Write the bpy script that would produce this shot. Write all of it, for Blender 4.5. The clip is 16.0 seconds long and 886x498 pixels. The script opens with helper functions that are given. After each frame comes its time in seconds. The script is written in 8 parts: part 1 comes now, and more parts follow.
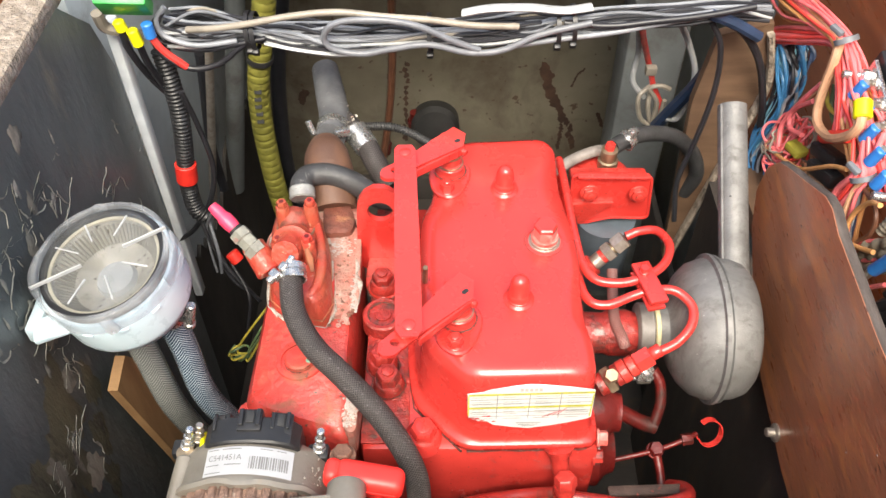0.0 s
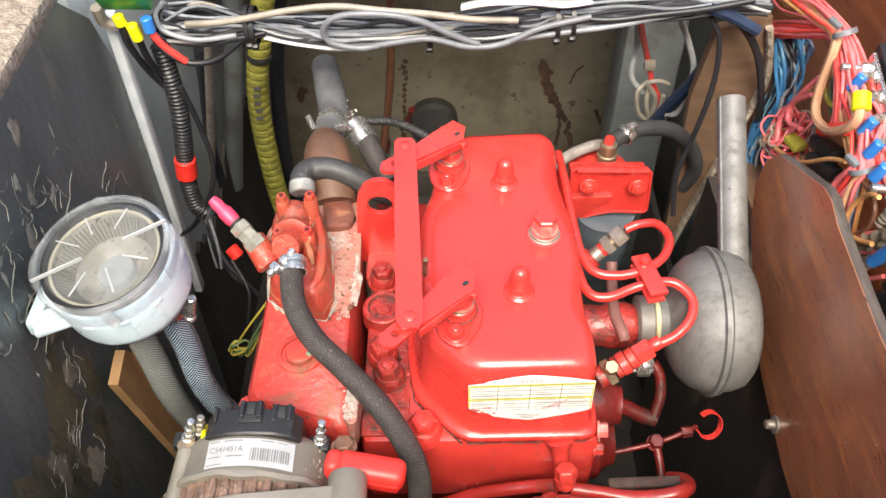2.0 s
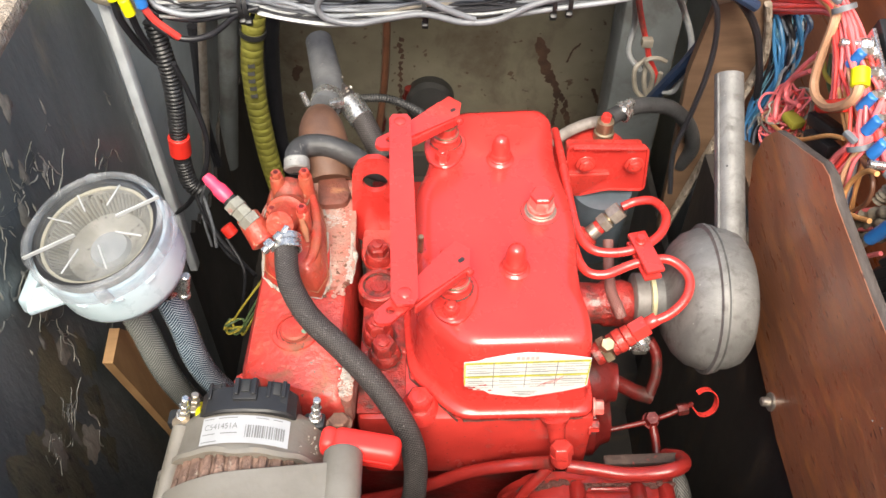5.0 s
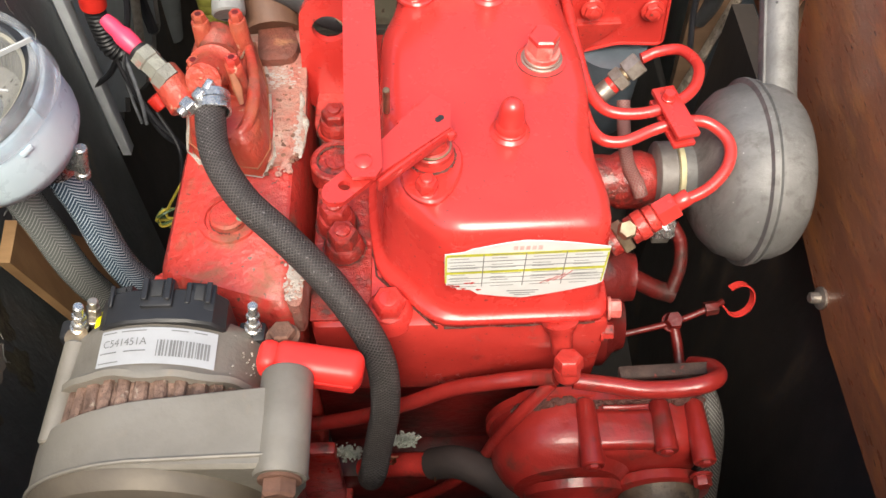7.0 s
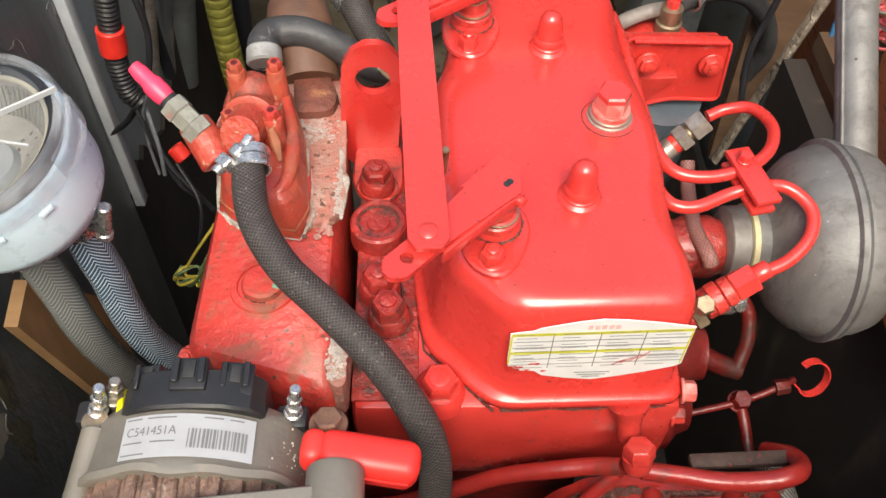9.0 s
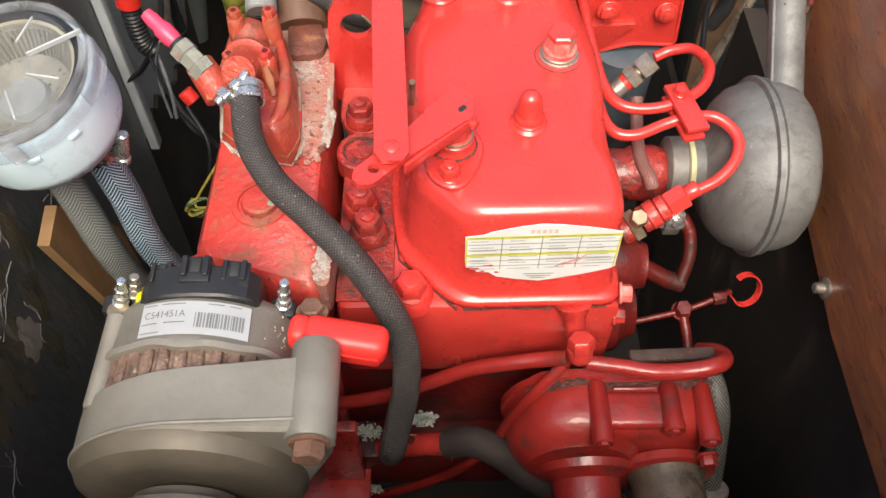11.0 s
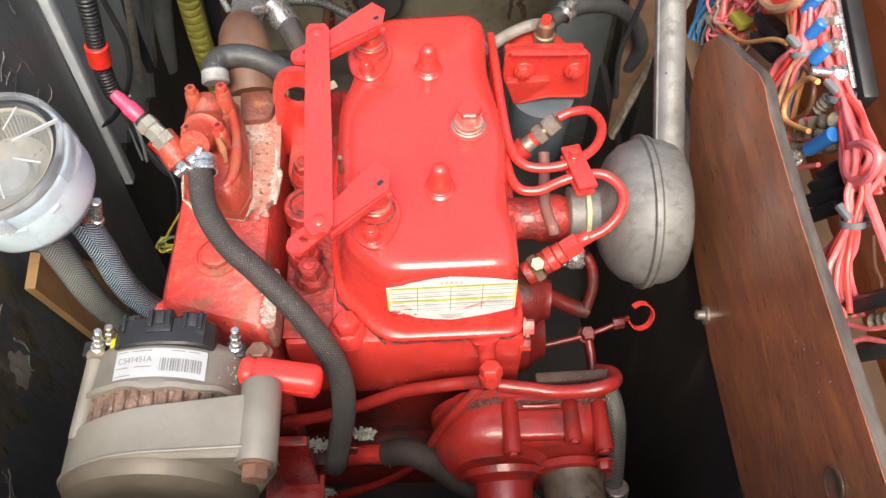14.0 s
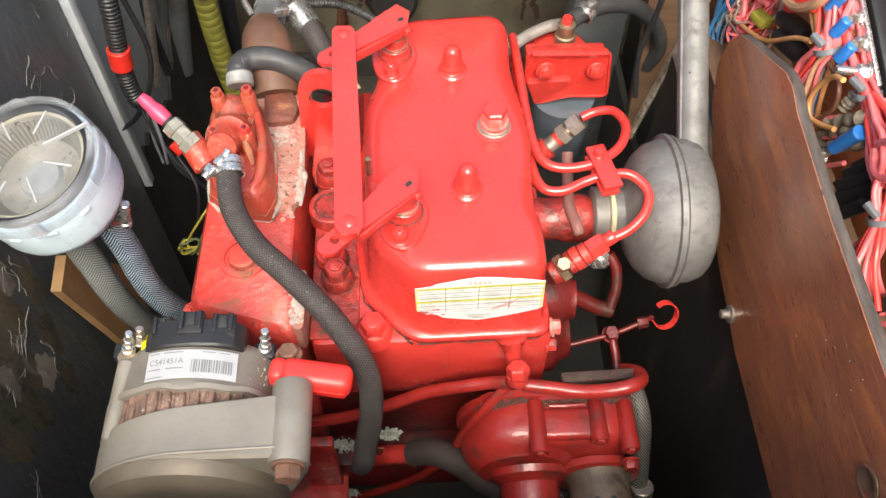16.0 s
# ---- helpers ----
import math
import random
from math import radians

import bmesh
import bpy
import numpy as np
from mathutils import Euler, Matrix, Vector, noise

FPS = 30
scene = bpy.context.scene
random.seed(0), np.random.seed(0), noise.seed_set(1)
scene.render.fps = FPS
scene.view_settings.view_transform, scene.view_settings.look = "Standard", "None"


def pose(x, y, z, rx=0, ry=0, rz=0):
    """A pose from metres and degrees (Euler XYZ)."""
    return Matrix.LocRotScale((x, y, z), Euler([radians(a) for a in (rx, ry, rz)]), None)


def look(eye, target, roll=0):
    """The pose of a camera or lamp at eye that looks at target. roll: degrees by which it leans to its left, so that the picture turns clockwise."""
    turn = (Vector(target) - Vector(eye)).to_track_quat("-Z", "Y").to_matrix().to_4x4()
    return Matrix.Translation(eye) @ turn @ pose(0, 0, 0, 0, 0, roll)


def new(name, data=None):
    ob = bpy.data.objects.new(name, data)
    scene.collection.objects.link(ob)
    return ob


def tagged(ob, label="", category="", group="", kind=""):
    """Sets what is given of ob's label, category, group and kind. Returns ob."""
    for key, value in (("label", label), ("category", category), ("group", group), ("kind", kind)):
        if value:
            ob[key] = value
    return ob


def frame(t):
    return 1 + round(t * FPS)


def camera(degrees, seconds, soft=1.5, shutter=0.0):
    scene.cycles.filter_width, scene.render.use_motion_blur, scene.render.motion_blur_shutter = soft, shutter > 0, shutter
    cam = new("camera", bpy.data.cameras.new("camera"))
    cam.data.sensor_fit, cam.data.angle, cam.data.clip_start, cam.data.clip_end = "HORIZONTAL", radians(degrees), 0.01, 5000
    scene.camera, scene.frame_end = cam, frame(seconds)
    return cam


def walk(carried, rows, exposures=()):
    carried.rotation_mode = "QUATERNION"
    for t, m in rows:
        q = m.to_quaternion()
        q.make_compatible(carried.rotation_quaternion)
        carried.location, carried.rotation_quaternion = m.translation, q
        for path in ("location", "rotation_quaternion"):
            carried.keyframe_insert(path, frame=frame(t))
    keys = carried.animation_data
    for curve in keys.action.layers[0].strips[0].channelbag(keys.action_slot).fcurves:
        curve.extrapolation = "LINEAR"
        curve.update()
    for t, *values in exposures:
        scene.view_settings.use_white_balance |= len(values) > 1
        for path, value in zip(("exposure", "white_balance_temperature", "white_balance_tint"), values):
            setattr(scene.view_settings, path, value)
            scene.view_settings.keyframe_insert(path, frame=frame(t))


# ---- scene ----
cam = camera(54.8, 16.0, shutter=0.0)
PATH = [
    (0.0, (0.0032, -0.0042, 0.9963), (-0.0038, 1.3447, -0.4804), -0.33),
    (0.5, (-0.0025, -0.0082, 0.9959), (-0.0006, 1.3428, -0.4788), -0.04),
    (1.0, (-0.0005, -0.0083, 0.9926), (-0.0072, 1.3418, -0.4830), -0.42),
    (1.5, (-0.0004, -0.0071, 0.9943), (-0.0044, 1.3373, -0.4865), -0.35),
    (2.0, (0.0013, -0.0098, 0.9928), (-0.0008, 1.3397, -0.4833), -0.31),
    (2.5, (0.0006, -0.0117, 0.9905), (0.0025, 1.3374, -0.4859), -0.17),
    (3.0, (0.0009, -0.0093, 0.9910), (0.0068, 1.3346, -0.4901), -0.11),
    (5.5, (0.0024, -0.0099, 0.9832), (0.0068, 1.2842, -0.5417), -0.08),
    (6.0, (-0.0107, 0.0133, 0.9414), (-0.0226, 1.2629, -0.6201), 0.14),
    (6.5, (0.0002, 0.0421, 0.9007), (-0.0171, 1.2876, -0.6641), -0.12),
    (7.0, (0.0066, 0.0754, 0.8530), (0.0550, 1.2044, -0.7972), 0.95),
    (7.5, (0.0016, 0.0854, 0.8150), (0.0740, 1.1679, -0.8652), 1.49),
    (8.0, (-0.0105, 0.1129, 0.8075), (0.0811, 1.2893, -0.8074), 2.23),
    (8.2, (-0.0186, 0.1212, 0.8132), (0.0716, 1.3631, -0.7520), 2.32),
    (10.3, (-0.0319, 0.0918, 0.8273), (-0.0167, 1.2397, -0.8104), 0.27),
    (10.5, (-0.0219, 0.0742, 0.8391), (0.0020, 1.2268, -0.7951), 0.62),
    (11.0, (-0.0000, 0.0465, 0.8685), (0.0213, 1.1900, -0.7722), 0.54),
    (11.5, (0.0113, 0.0269, 0.9283), (0.0335, 1.1707, -0.7122), 0.53),
    (12.0, (0.0143, 0.0093, 0.9611), (0.0355, 1.1552, -0.6779), 0.32),
    (12.5, (0.0207, -0.0008, 0.9773), (0.0453, 1.1509, -0.6577), 0.19),
    (13.0, (0.0199, 0.0049, 0.9732), (0.0494, 1.1360, -0.6759), 0.24),
    (13.5, (0.0227, 0.0157, 0.9759), (0.0603, 1.1302, -0.6844), 0.30),
    (14.0, (0.0446, 0.0245, 0.9814), (0.1006, 1.1383, -0.6788), 0.96),
    (14.5, (0.0419, 0.0249, 0.9833), (0.1004, 1.1451, -0.6725), 1.00),
    (15.0, (0.0375, 0.0221, 0.9843), (0.0834, 1.1473, -0.6686), 0.27),
    (15.5, (0.0330, 0.0283, 0.9829), (0.0668, 1.1453, -0.6757), -0.34),
    (16.0, (0.0280, 0.0240, 0.9832), (0.0702, 1.1390, -0.6766), 0.04),
]
walk(cam, [(t, look(eye, target, roll)) for t, eye, target, roll in PATH], [(0.0, 1.45, 6900, 6), (5.3, 1.42, 6900, 6), (6.0, 1.25, 6900, 6), (7.0, 1.15, 6900, 6), (8.2, 1.10, 6900, 6), (10.3, 1.0, 6900, 6), (11.0, 1.1, 6900, 6), (12.0, 1.38, 6900, 6), (16.0, 1.38, 6900, 6)])

# world and sun: soft overcast daylight through the open hatch
world = bpy.data.worlds.new("sky")
scene.world = world
world.use_nodes = True
wn = world.node_tree.nodes
sky = wn.new("ShaderNodeTexSky")
sky.sky_type, sky.sun_disc = "NISHITA", False
sky.sun_elevation, sky.sun_rotation = radians(54), radians(182)
sky.air_density, sky.dust_density = 1.0, 4.0
wn["Background"].inputs[1].default_value = 0.14
world.node_tree.links.new(sky.outputs[0], wn["Background"].inputs[0])
sun = new("sun", bpy.data.lights.new("sun", "SUN"))
sun.data.energy, sun.data.angle, sun.data.color = 1.95, radians(34), (1.0, 0.96, 0.9)
sun.matrix_world = look((-0.06, -1.50, 3.1), (0, 0.5, 0.3))
scene.view_settings.exposure = 0.0

# ---- materials ----
def mat(name, c1, c2=None, scale=30.0, rough=0.5, metal=0.0, bump=0.15, bscale=200.0, dirt=None, dirt_at=0.6, dscale=25.0,
        coat=0.0, stretch=(1, 1, 1), rvar=0.12, drough=0.85, dsoft=0.08, depth=0.0015, specks=None, sat=0.66, sscale=260, soft=0.0):
    """Two-tone noise colour, an optional layer of dirt or wear, and fine bump, in metres."""
    m = bpy.data.materials.new(name)
    m.use_nodes = True
    nt = m.node_tree
    b = nt.nodes["Principled BSDF"]
    tc = nt.nodes.new("ShaderNodeTexCoord")
    mp = nt.nodes.new("ShaderNodeMapping")
    mp.inputs["Scale"].default_value = stretch
    nt.links.new(tc.outputs["Object"], mp.inputs[0])

    def noise_tex(s, detail=5, rough_=0.6, dist=0.0):
        n = nt.nodes.new("ShaderNodeTexNoise")
        n.inputs["Scale"].default_value, n.inputs["Detail"].default_value = s, detail
        n.inputs["Roughness"].default_value, n.inputs["Distortion"].default_value = rough_, dist
        nt.links.new(mp.outputs[0], n.inputs["Vector"])
        return n

    c2 = c2 or tuple(v * 0.75 for v in c1)
    n1 = noise_tex(scale)
    ramp = nt.nodes.new("ShaderNodeMapRange")
    ramp.inputs[1].default_value, ramp.inputs[2].default_value = 0.35, 0.65
    nt.links.new(n1.outputs[0], ramp.inputs[0])
    mix = nt.nodes.new("ShaderNodeMix")
    mix.data_type = "RGBA"
    mix.inputs[6].default_value, mix.inputs[7].default_value = (*c1, 1), (*c2, 1)
    nt.links.new(ramp.outputs[0], mix.inputs[0])
    col = mix.outputs[2]
    rr = nt.nodes.new("ShaderNodeMapRange")
    rr.inputs[3].default_value, rr.inputs[4].default_value = max(0.03, rough - rvar), min(1, rough + rvar)
    n3 = noise_tex(scale * 2.3)
    nt.links.new(n3.outputs[0], rr.inputs[0])
    rough_out = rr.outputs[0]
    height = noise_tex(bscale, 4).outputs[0]
    if dirt:
        nd = noise_tex(dscale, 8, 0.65, 0.4)
        dr = nt.nodes.new("ShaderNodeMapRange")
        dr.inputs[1].default_value, dr.inputs[2].default_value = dirt_at, dirt_at + dsoft
        nt.links.new(nd.outputs[0], dr.inputs[0])
        dm = nt.nodes.new("ShaderNodeMix")
        dm.data_type = "RGBA"
        dm.inputs[7].default_value = (*dirt, 1)
        nt.links.new(dr.outputs[0], dm.inputs[0])
        nt.links.new(col, dm.inputs[6])
        col = dm.outputs[2]
        rm = nt.nodes.new("ShaderNodeMix")
        rm.inputs[3].default_value = drough
        nt.links.new(dr.outputs[0], rm.inputs[0])
        nt.links.new(rough_out, rm.inputs[2])
        rough_out = rm.outputs[0]
    if specks:
        ns = noise_tex(sscale, 2, 0.5)
        sr = nt.nodes.new("ShaderNodeMapRange")
        sr.inputs[1].default_value, sr.inputs[2].default_value = sat, sat + 0.04
        nt.links.new(ns.outputs[0], sr.inputs[0])
        sm = nt.nodes.new("ShaderNodeMix")
        sm.data_type = "RGBA"
        sm.inputs[7].default_value = (*specks, 1)
        nt.links.new(sr.outputs[0], sm.inputs[0])
        nt.links.new(col, sm.inputs[6])
        col = sm.outputs[2]
    if soft:
        b.inputs["Subsurface Weight"].default_value = soft
        b.inputs["Subsurface Radius"].default_value = (1, 1, 1)
        b.inputs["Subsurface Scale"].default_value = 0.06
    nt.links.new(col, b.inputs["Base Color"])
    nt.links.new(rough_out, b.inputs["Roughness"])
    b.inputs["Metallic"].default_value = metal
    b.inputs["Coat Weight"].default_value = coat
    b.inputs["Coat Roughness"].default_value = 0.08
    if bump:
        bn = nt.nodes.new("ShaderNodeBump")
        bn.inputs["Strength"].default_value, bn.inputs["Distance"].default_value = bump, depth
        nt.links.new(height, bn.inputs["Height"])
        nt.links.new(bn.outputs[0], b.inputs["Normal"])
    return m


def braid(name, c1, c2, turns, pitch, rough=0.6, bump=0.5, trans=0.0, metal=0.0, chevron=0, flecks=None):
    """Braid that follows a tube's own length and girth: cross-hatched, or with chevron in that many folds of slanting stripes."""
    m = bpy.data.materials.new(name)
    m.use_nodes = True
    nt = m.node_tree
    b = nt.nodes["Principled BSDF"]
    uv = nt.nodes.new("ShaderNodeUVMap")
    uv.uv_map = "tube"
    outs = []
    for sign in (1, -1):
        mp = nt.nodes.new("ShaderNodeMapping")
        mp.inputs["Scale"].default_value = (1 / pitch, turns * sign, 1)
        if chevron:
            sep, fold, comb = (nt.nodes.new("ShaderNode" + k) for k in ("SeparateXYZ", "Math", "CombineXYZ"))
            fold.operation = "PINGPONG"
            fold.inputs[1].default_value = 0.5 / chevron
            nt.links.new(uv.outputs[0], sep.inputs[0])
            nt.links.new(sep.outputs[1], fold.inputs[0])
            nt.links.new(sep.outputs[0], comb.inputs[0])
            nt.links.new(fold.outputs[0], comb.inputs[1])
            nt.links.new(comb.outputs[0], mp.inputs[0])
            mp.inputs["Scale"].default_value = (1 / pitch, turns, 1)
        else:
            nt.links.new(uv.outputs[0], mp.inputs[0])
        dot = nt.nodes.new("ShaderNodeVectorMath")
        dot.operation = "DOT_PRODUCT"
        dot.inputs[1].default_value = (1, 1, 0)
        nt.links.new(mp.outputs[0], dot.inputs[0])
        sn = nt.nodes.new("ShaderNodeMath")
        sn.operation = "MULTIPLY"
        sn.inputs[1].default_value = math.tau
        nt.links.new(dot.outputs["Value"], sn.inputs[0])
        si = nt.nodes.new("ShaderNodeMath")
        si.operation = "SINE"
        nt.links.new(sn.outputs[0], si.inputs[0])
        outs.append(si.outputs[0])
    mx = nt.nodes.new("ShaderNodeMath")
    mx.operation = "MAXIMUM"
    nt.links.new(outs[0], mx.inputs[0])
    nt.links.new(outs[1], mx.inputs[1])
    rg = nt.nodes.new("ShaderNodeMapRange")
    rg.inputs[1].default_value, rg.inputs[2].default_value = 0.3, 1.0
    nt.links.new(mx.outputs[0], rg.inputs[0])
    tc = nt.nodes.new("ShaderNodeTexCoord")
    nz = nt.nodes.new("ShaderNodeTexNoise")
    nz.inputs["Scale"].default_value, nz.inputs["Detail"].default_value = 60, 5
    nt.links.new(tc.outputs["Object"], nz.inputs["Vector"])
    mul = nt.nodes.new("ShaderNodeMath")
    mul.operation = "MULTIPLY"
    nr = nt.nodes.new("ShaderNodeMapRange")
    nr.inputs[1].default_value, nr.inputs[2].default_value, nr.inputs[3].default_value, nr.inputs[4].default_value = 0.3, 0.7, 0.55, 1.0
    nt.links.new(nz.outputs[0], nr.inputs[0])
    nt.links.new(rg.outputs[0], mul.inputs[0])
    nt.links.new(nr.outputs[0], mul.inputs[1])
    mix = nt.nodes.new("ShaderNodeMix")
    mix.data_type = "RGBA"
    mix.inputs[6].default_value, mix.inputs[7].default_value = (*c1, 1), (*c2, 1)
    nt.links.new(mul.outputs[0], mix.inputs[0])
    col = mix.outputs[2]
    if flecks:
        nf = nt.nodes.new("ShaderNodeTexNoise")
        nf.inputs["Scale"].default_value, nf.inputs["Detail"].default_value = 800, 2
        nt.links.new(tc.outputs["Object"], nf.inputs["Vector"])
        fr = nt.nodes.new("ShaderNodeMapRange")
        fr.inputs[1].default_value, fr.inputs[2].default_value = 0.66, 0.72
        nt.links.new(nf.outputs[0], fr.inputs[0])
        fm = nt.nodes.new("ShaderNodeMix")
        fm.data_type = "RGBA"
        fm.inputs[7].default_value = (*flecks, 1)
        nt.links.new(fr.outputs[0], fm.inputs[0])
        nt.links.new(col, fm.inputs[6])
        col = fm.outputs[2]
    nt.links.new(col, b.inputs["Base Color"])
    b.inputs["Roughness"].default_value, b.inputs["Metallic"].default_value = rough, metal
    b.inputs["Transmission Weight"].default_value = trans
    bn = nt.nodes.new("ShaderNodeBump")
    bn.inputs["Strength"].default_value, bn.inputs["Distance"].default_value = bump, 0.0006
    nt.links.new(rg.outputs[0], bn.inputs["Height"])
    nt.links.new(bn.outputs[0], b.inputs["Normal"])
    return m


def clear(name, tint, rough=0.05, ior=1.45):
    m = bpy.data.materials.new(name)
    m.use_nodes = True
    b = m.node_tree.nodes["Principled BSDF"]
    b.inputs["Base Color"].default_value = (*tint, 1)
    b.inputs["Roughness"].default_value, b.inputs["Transmission Weight"].default_value = rough, 1.0
    b.inputs["IOR"].default_value = ior
    return m


def pane(name, tint, haze):
    """Thin clear plastic: lets light straight through, with a little milky haze and a glossy face."""
    m = bpy.data.materials.new(name)
    m.use_nodes = True
    nt = m.node_tree
    nt.nodes.remove(nt.nodes["Principled BSDF"])
    tr, df, gl = (nt.nodes.new("ShaderNodeBsdf" + k) for k in ("Transparent", "Diffuse", "Glossy"))
    tr.inputs[0].default_value = (*tint, 1)
    df.inputs[0].default_value = (0.6, 0.62, 0.63, 1)
    gl.inputs["Roughness"].default_value = 0.12
    mixes = [nt.nodes.new("ShaderNodeMixShader") for _ in range(2)]
    nz = nt.nodes.new("ShaderNodeTexNoise")
    nz.inputs["Scale"].default_value, nz.inputs["Detail"].default_value = 45, 6
    tc = nt.nodes.new("ShaderNodeTexCoord")
    nt.links.new(tc.outputs["Object"], nz.inputs["Vector"])
    rg = nt.nodes.new("ShaderNodeMapRange")
    rg.inputs[1].default_value, rg.inputs[2].default_value, rg.inputs[3].default_value, rg.inputs[4].default_value = 0.35, 0.7, haze * 0.4, haze * 1.8
    nt.links.new(nz.outputs[0], rg.inputs[0])
    nt.links.new(rg.outputs[0], mixes[0].inputs[0])
    nt.links.new(tr.outputs[0], mixes[0].inputs[1])
    nt.links.new(df.outputs[0], mixes[0].inputs[2])
    mixes[1].inputs[0].default_value = 0.035
    nt.links.new(mixes[0].outputs[0], mixes[1].inputs[1])
    nt.links.new(gl.outputs[0], mixes[1].inputs[2])
    nt.links.new(mixes[1].outputs[0], nt.nodes["Material Output"].inputs[0])
    return m


RED_RUSTED = mat("rust_stained_red", (0.40, 0.06, 0.042), (0.20, 0.055, 0.036), 60, 0.55, bump=0.7, bscale=220, dirt=(0.10, 0.045, 0.03), dirt_at=0.5, dscale=60, dsoft=0.2)
RED_RUSTY = mat("red_paint_gone_rusty", (0.44, 0.038, 0.029), (0.35, 0.082, 0.042), 30, 0.42, bump=0.8, bscale=150, depth=0.0025,
                dirt=(0.20, 0.060, 0.040), dirt_at=0.53, dscale=40, dsoft=0.18, coat=0.2, specks=(0.45, 0.24, 0.17), sat=0.69, sscale=200)
RED_PUMP = mat("pump_red", (0.38, 0.027, 0.021), (0.24, 0.017, 0.014), 20, 0.36, bump=0.4, bscale=110,
               dirt=(0.105, 0.034, 0.025), dirt_at=0.56, dscale=42, dsoft=0.18, coat=0.3, drough=0.5, depth=0.002)
RED = mat("engine_red", (0.63, 0.045, 0.037), (0.54, 0.036, 0.030), 11, 0.27, bump=0.16, bscale=55, coat=0.45, rvar=0.10,
          dirt=(0.40, 0.036, 0.028), dirt_at=0.60, dscale=60, dsoft=0.2, drough=0.4, specks=(0.16, 0.03, 0.024), sat=0.70, sscale=330)
RED_DIRTY = mat("engine_red_grimy", (0.60, 0.048, 0.038), (0.38, 0.028, 0.022), 26, 0.30, bump=0.6, bscale=130,
                dirt=(0.070, 0.034, 0.026), dirt_at=0.55, dscale=55, dsoft=0.16, coat=0.4, specks=(0.14, 0.035, 0.026), sat=0.68, sscale=320, drough=0.55, depth=0.002)
RED_HEAD = mat("engine_red_oily_gloss", (0.62, 0.050, 0.040), (0.46, 0.034, 0.027), 18, 0.24, bump=0.3, bscale=90,
               dirt=(0.16, 0.026, 0.020), dirt_at=0.60, dscale=30, dsoft=0.18, coat=0.6, specks=(0.14, 0.035, 0.026), sat=0.70, sscale=320, drough=0.45, depth=0.002)
RED_CRUSTY = mat("engine_red_caked", (0.42, 0.034, 0.027), (0.26, 0.024, 0.019), 45, 0.34, bump=0.9, bscale=170, depth=0.003,
                 dirt=(0.075, 0.030, 0.024), dirt_at=0.51, dscale=60, dsoft=0.14, coat=0.4, specks=(0.46, 0.20, 0.16), sat=0.71, sscale=260, drough=0.4)
RED_CAST = mat("engine_red_cast", (0.56, 0.050, 0.038), (0.42, 0.036, 0.028), 20, 0.42, bump=0.8, bscale=140, depth=0.0025,
               dirt=(0.24, 0.085, 0.052), dirt_at=0.51, dscale=34, dsoft=0.16, coat=0.22, specks=(0.11, 0.05, 0.035), sat=0.66, sscale=240)
RED_WORN = mat("worn_thin_red_paint", (0.60, 0.20, 0.17), (0.62, 0.075, 0.06), 90, 0.4, bump=0.4, bscale=160, dirt=(0.45, 0.36, 0.32), dirt_at=0.52, dscale=70, dsoft=0.14)
CRUST = mat("corroded_red", (0.40, 0.115, 0.085), (0.34, 0.22, 0.175), 38, 0.75, bump=0.9, bscale=150,
            dirt=(0.46, 0.38, 0.325), dirt_at=0.53, dscale=30, dsoft=0.22, depth=0.004, specks=(0.26, 0.15, 0.115), sat=0.73, sscale=150)
SALT = mat("white_corrosion", (0.50, 0.47, 0.42), (0.27, 0.23, 0.19), 110, 0.9, bump=1.0, bscale=220, depth=0.004,
           dirt=(0.28, 0.09, 0.065), dirt_at=0.56, dscale=70)
HANDLE_RED = mat("soft_red_rubber", (0.880, 0.041, 0.034), (0.843, 0.027, 0.024), 20, 0.42, bump=0.04)
ALU = mat("cast_aluminium_dull", (0.205, 0.200, 0.193), (0.140, 0.137, 0.132), 40, 0.52, 0.25, bump=0.30, bscale=420,
          dirt=(0.115, 0.108, 0.100), dirt_at=0.50, dscale=75, dsoft=0.22, specks=(0.36, 0.345, 0.33), sat=0.735, sscale=330, stretch=(1, 1.4, 0.7))
ALU_CASE = mat("alternator_aluminium", (0.275, 0.250, 0.212), (0.21, 0.187, 0.155), 22, 0.5, 0.25, bump=0.2, bscale=300,
               dirt=(0.326, 0.258, 0.190), dirt_at=0.62, dscale=40, dsoft=0.2)
GRIME = mat("caked_oily_grime", (0.070, 0.026, 0.021), (0.13, 0.048, 0.036), 90, 0.6, bump=1.0, bscale=260, depth=0.004)
RUST_PAD = mat("orange_brown_rust", (0.20, 0.055, 0.034), (0.10, 0.038, 0.026), 40, 0.7, bump=0.8, bscale=160, dirt=(0.40, 0.19, 0.09), dirt_at=0.56, dscale=45, dsoft=0.2, depth=0.003)
RUSTY_DRIP = mat("orange_rust_film", (0.36, 0.12, 0.055), (0.24, 0.085, 0.045), 60, 0.7, bump=0.6)
SENDER = mat("greened_sender_metal", (0.30, 0.30, 0.25), (0.20, 0.19, 0.165), 70, 0.5, 0.3, bump=0.6, dirt=(0.50, 0.055, 0.042), dirt_at=0.57, dscale=60, dsoft=0.1)
STEEL = mat("plated_steel", (0.50, 0.46, 0.41), (0.33, 0.28, 0.23), 130, 0.4, 0.75, bump=0.3, bscale=300)
ZINC = mat("stainless_steel", (0.74, 0.735, 0.72), (0.46, 0.45, 0.43), 120, 0.27, 0.85, bump=0.3, bscale=300)
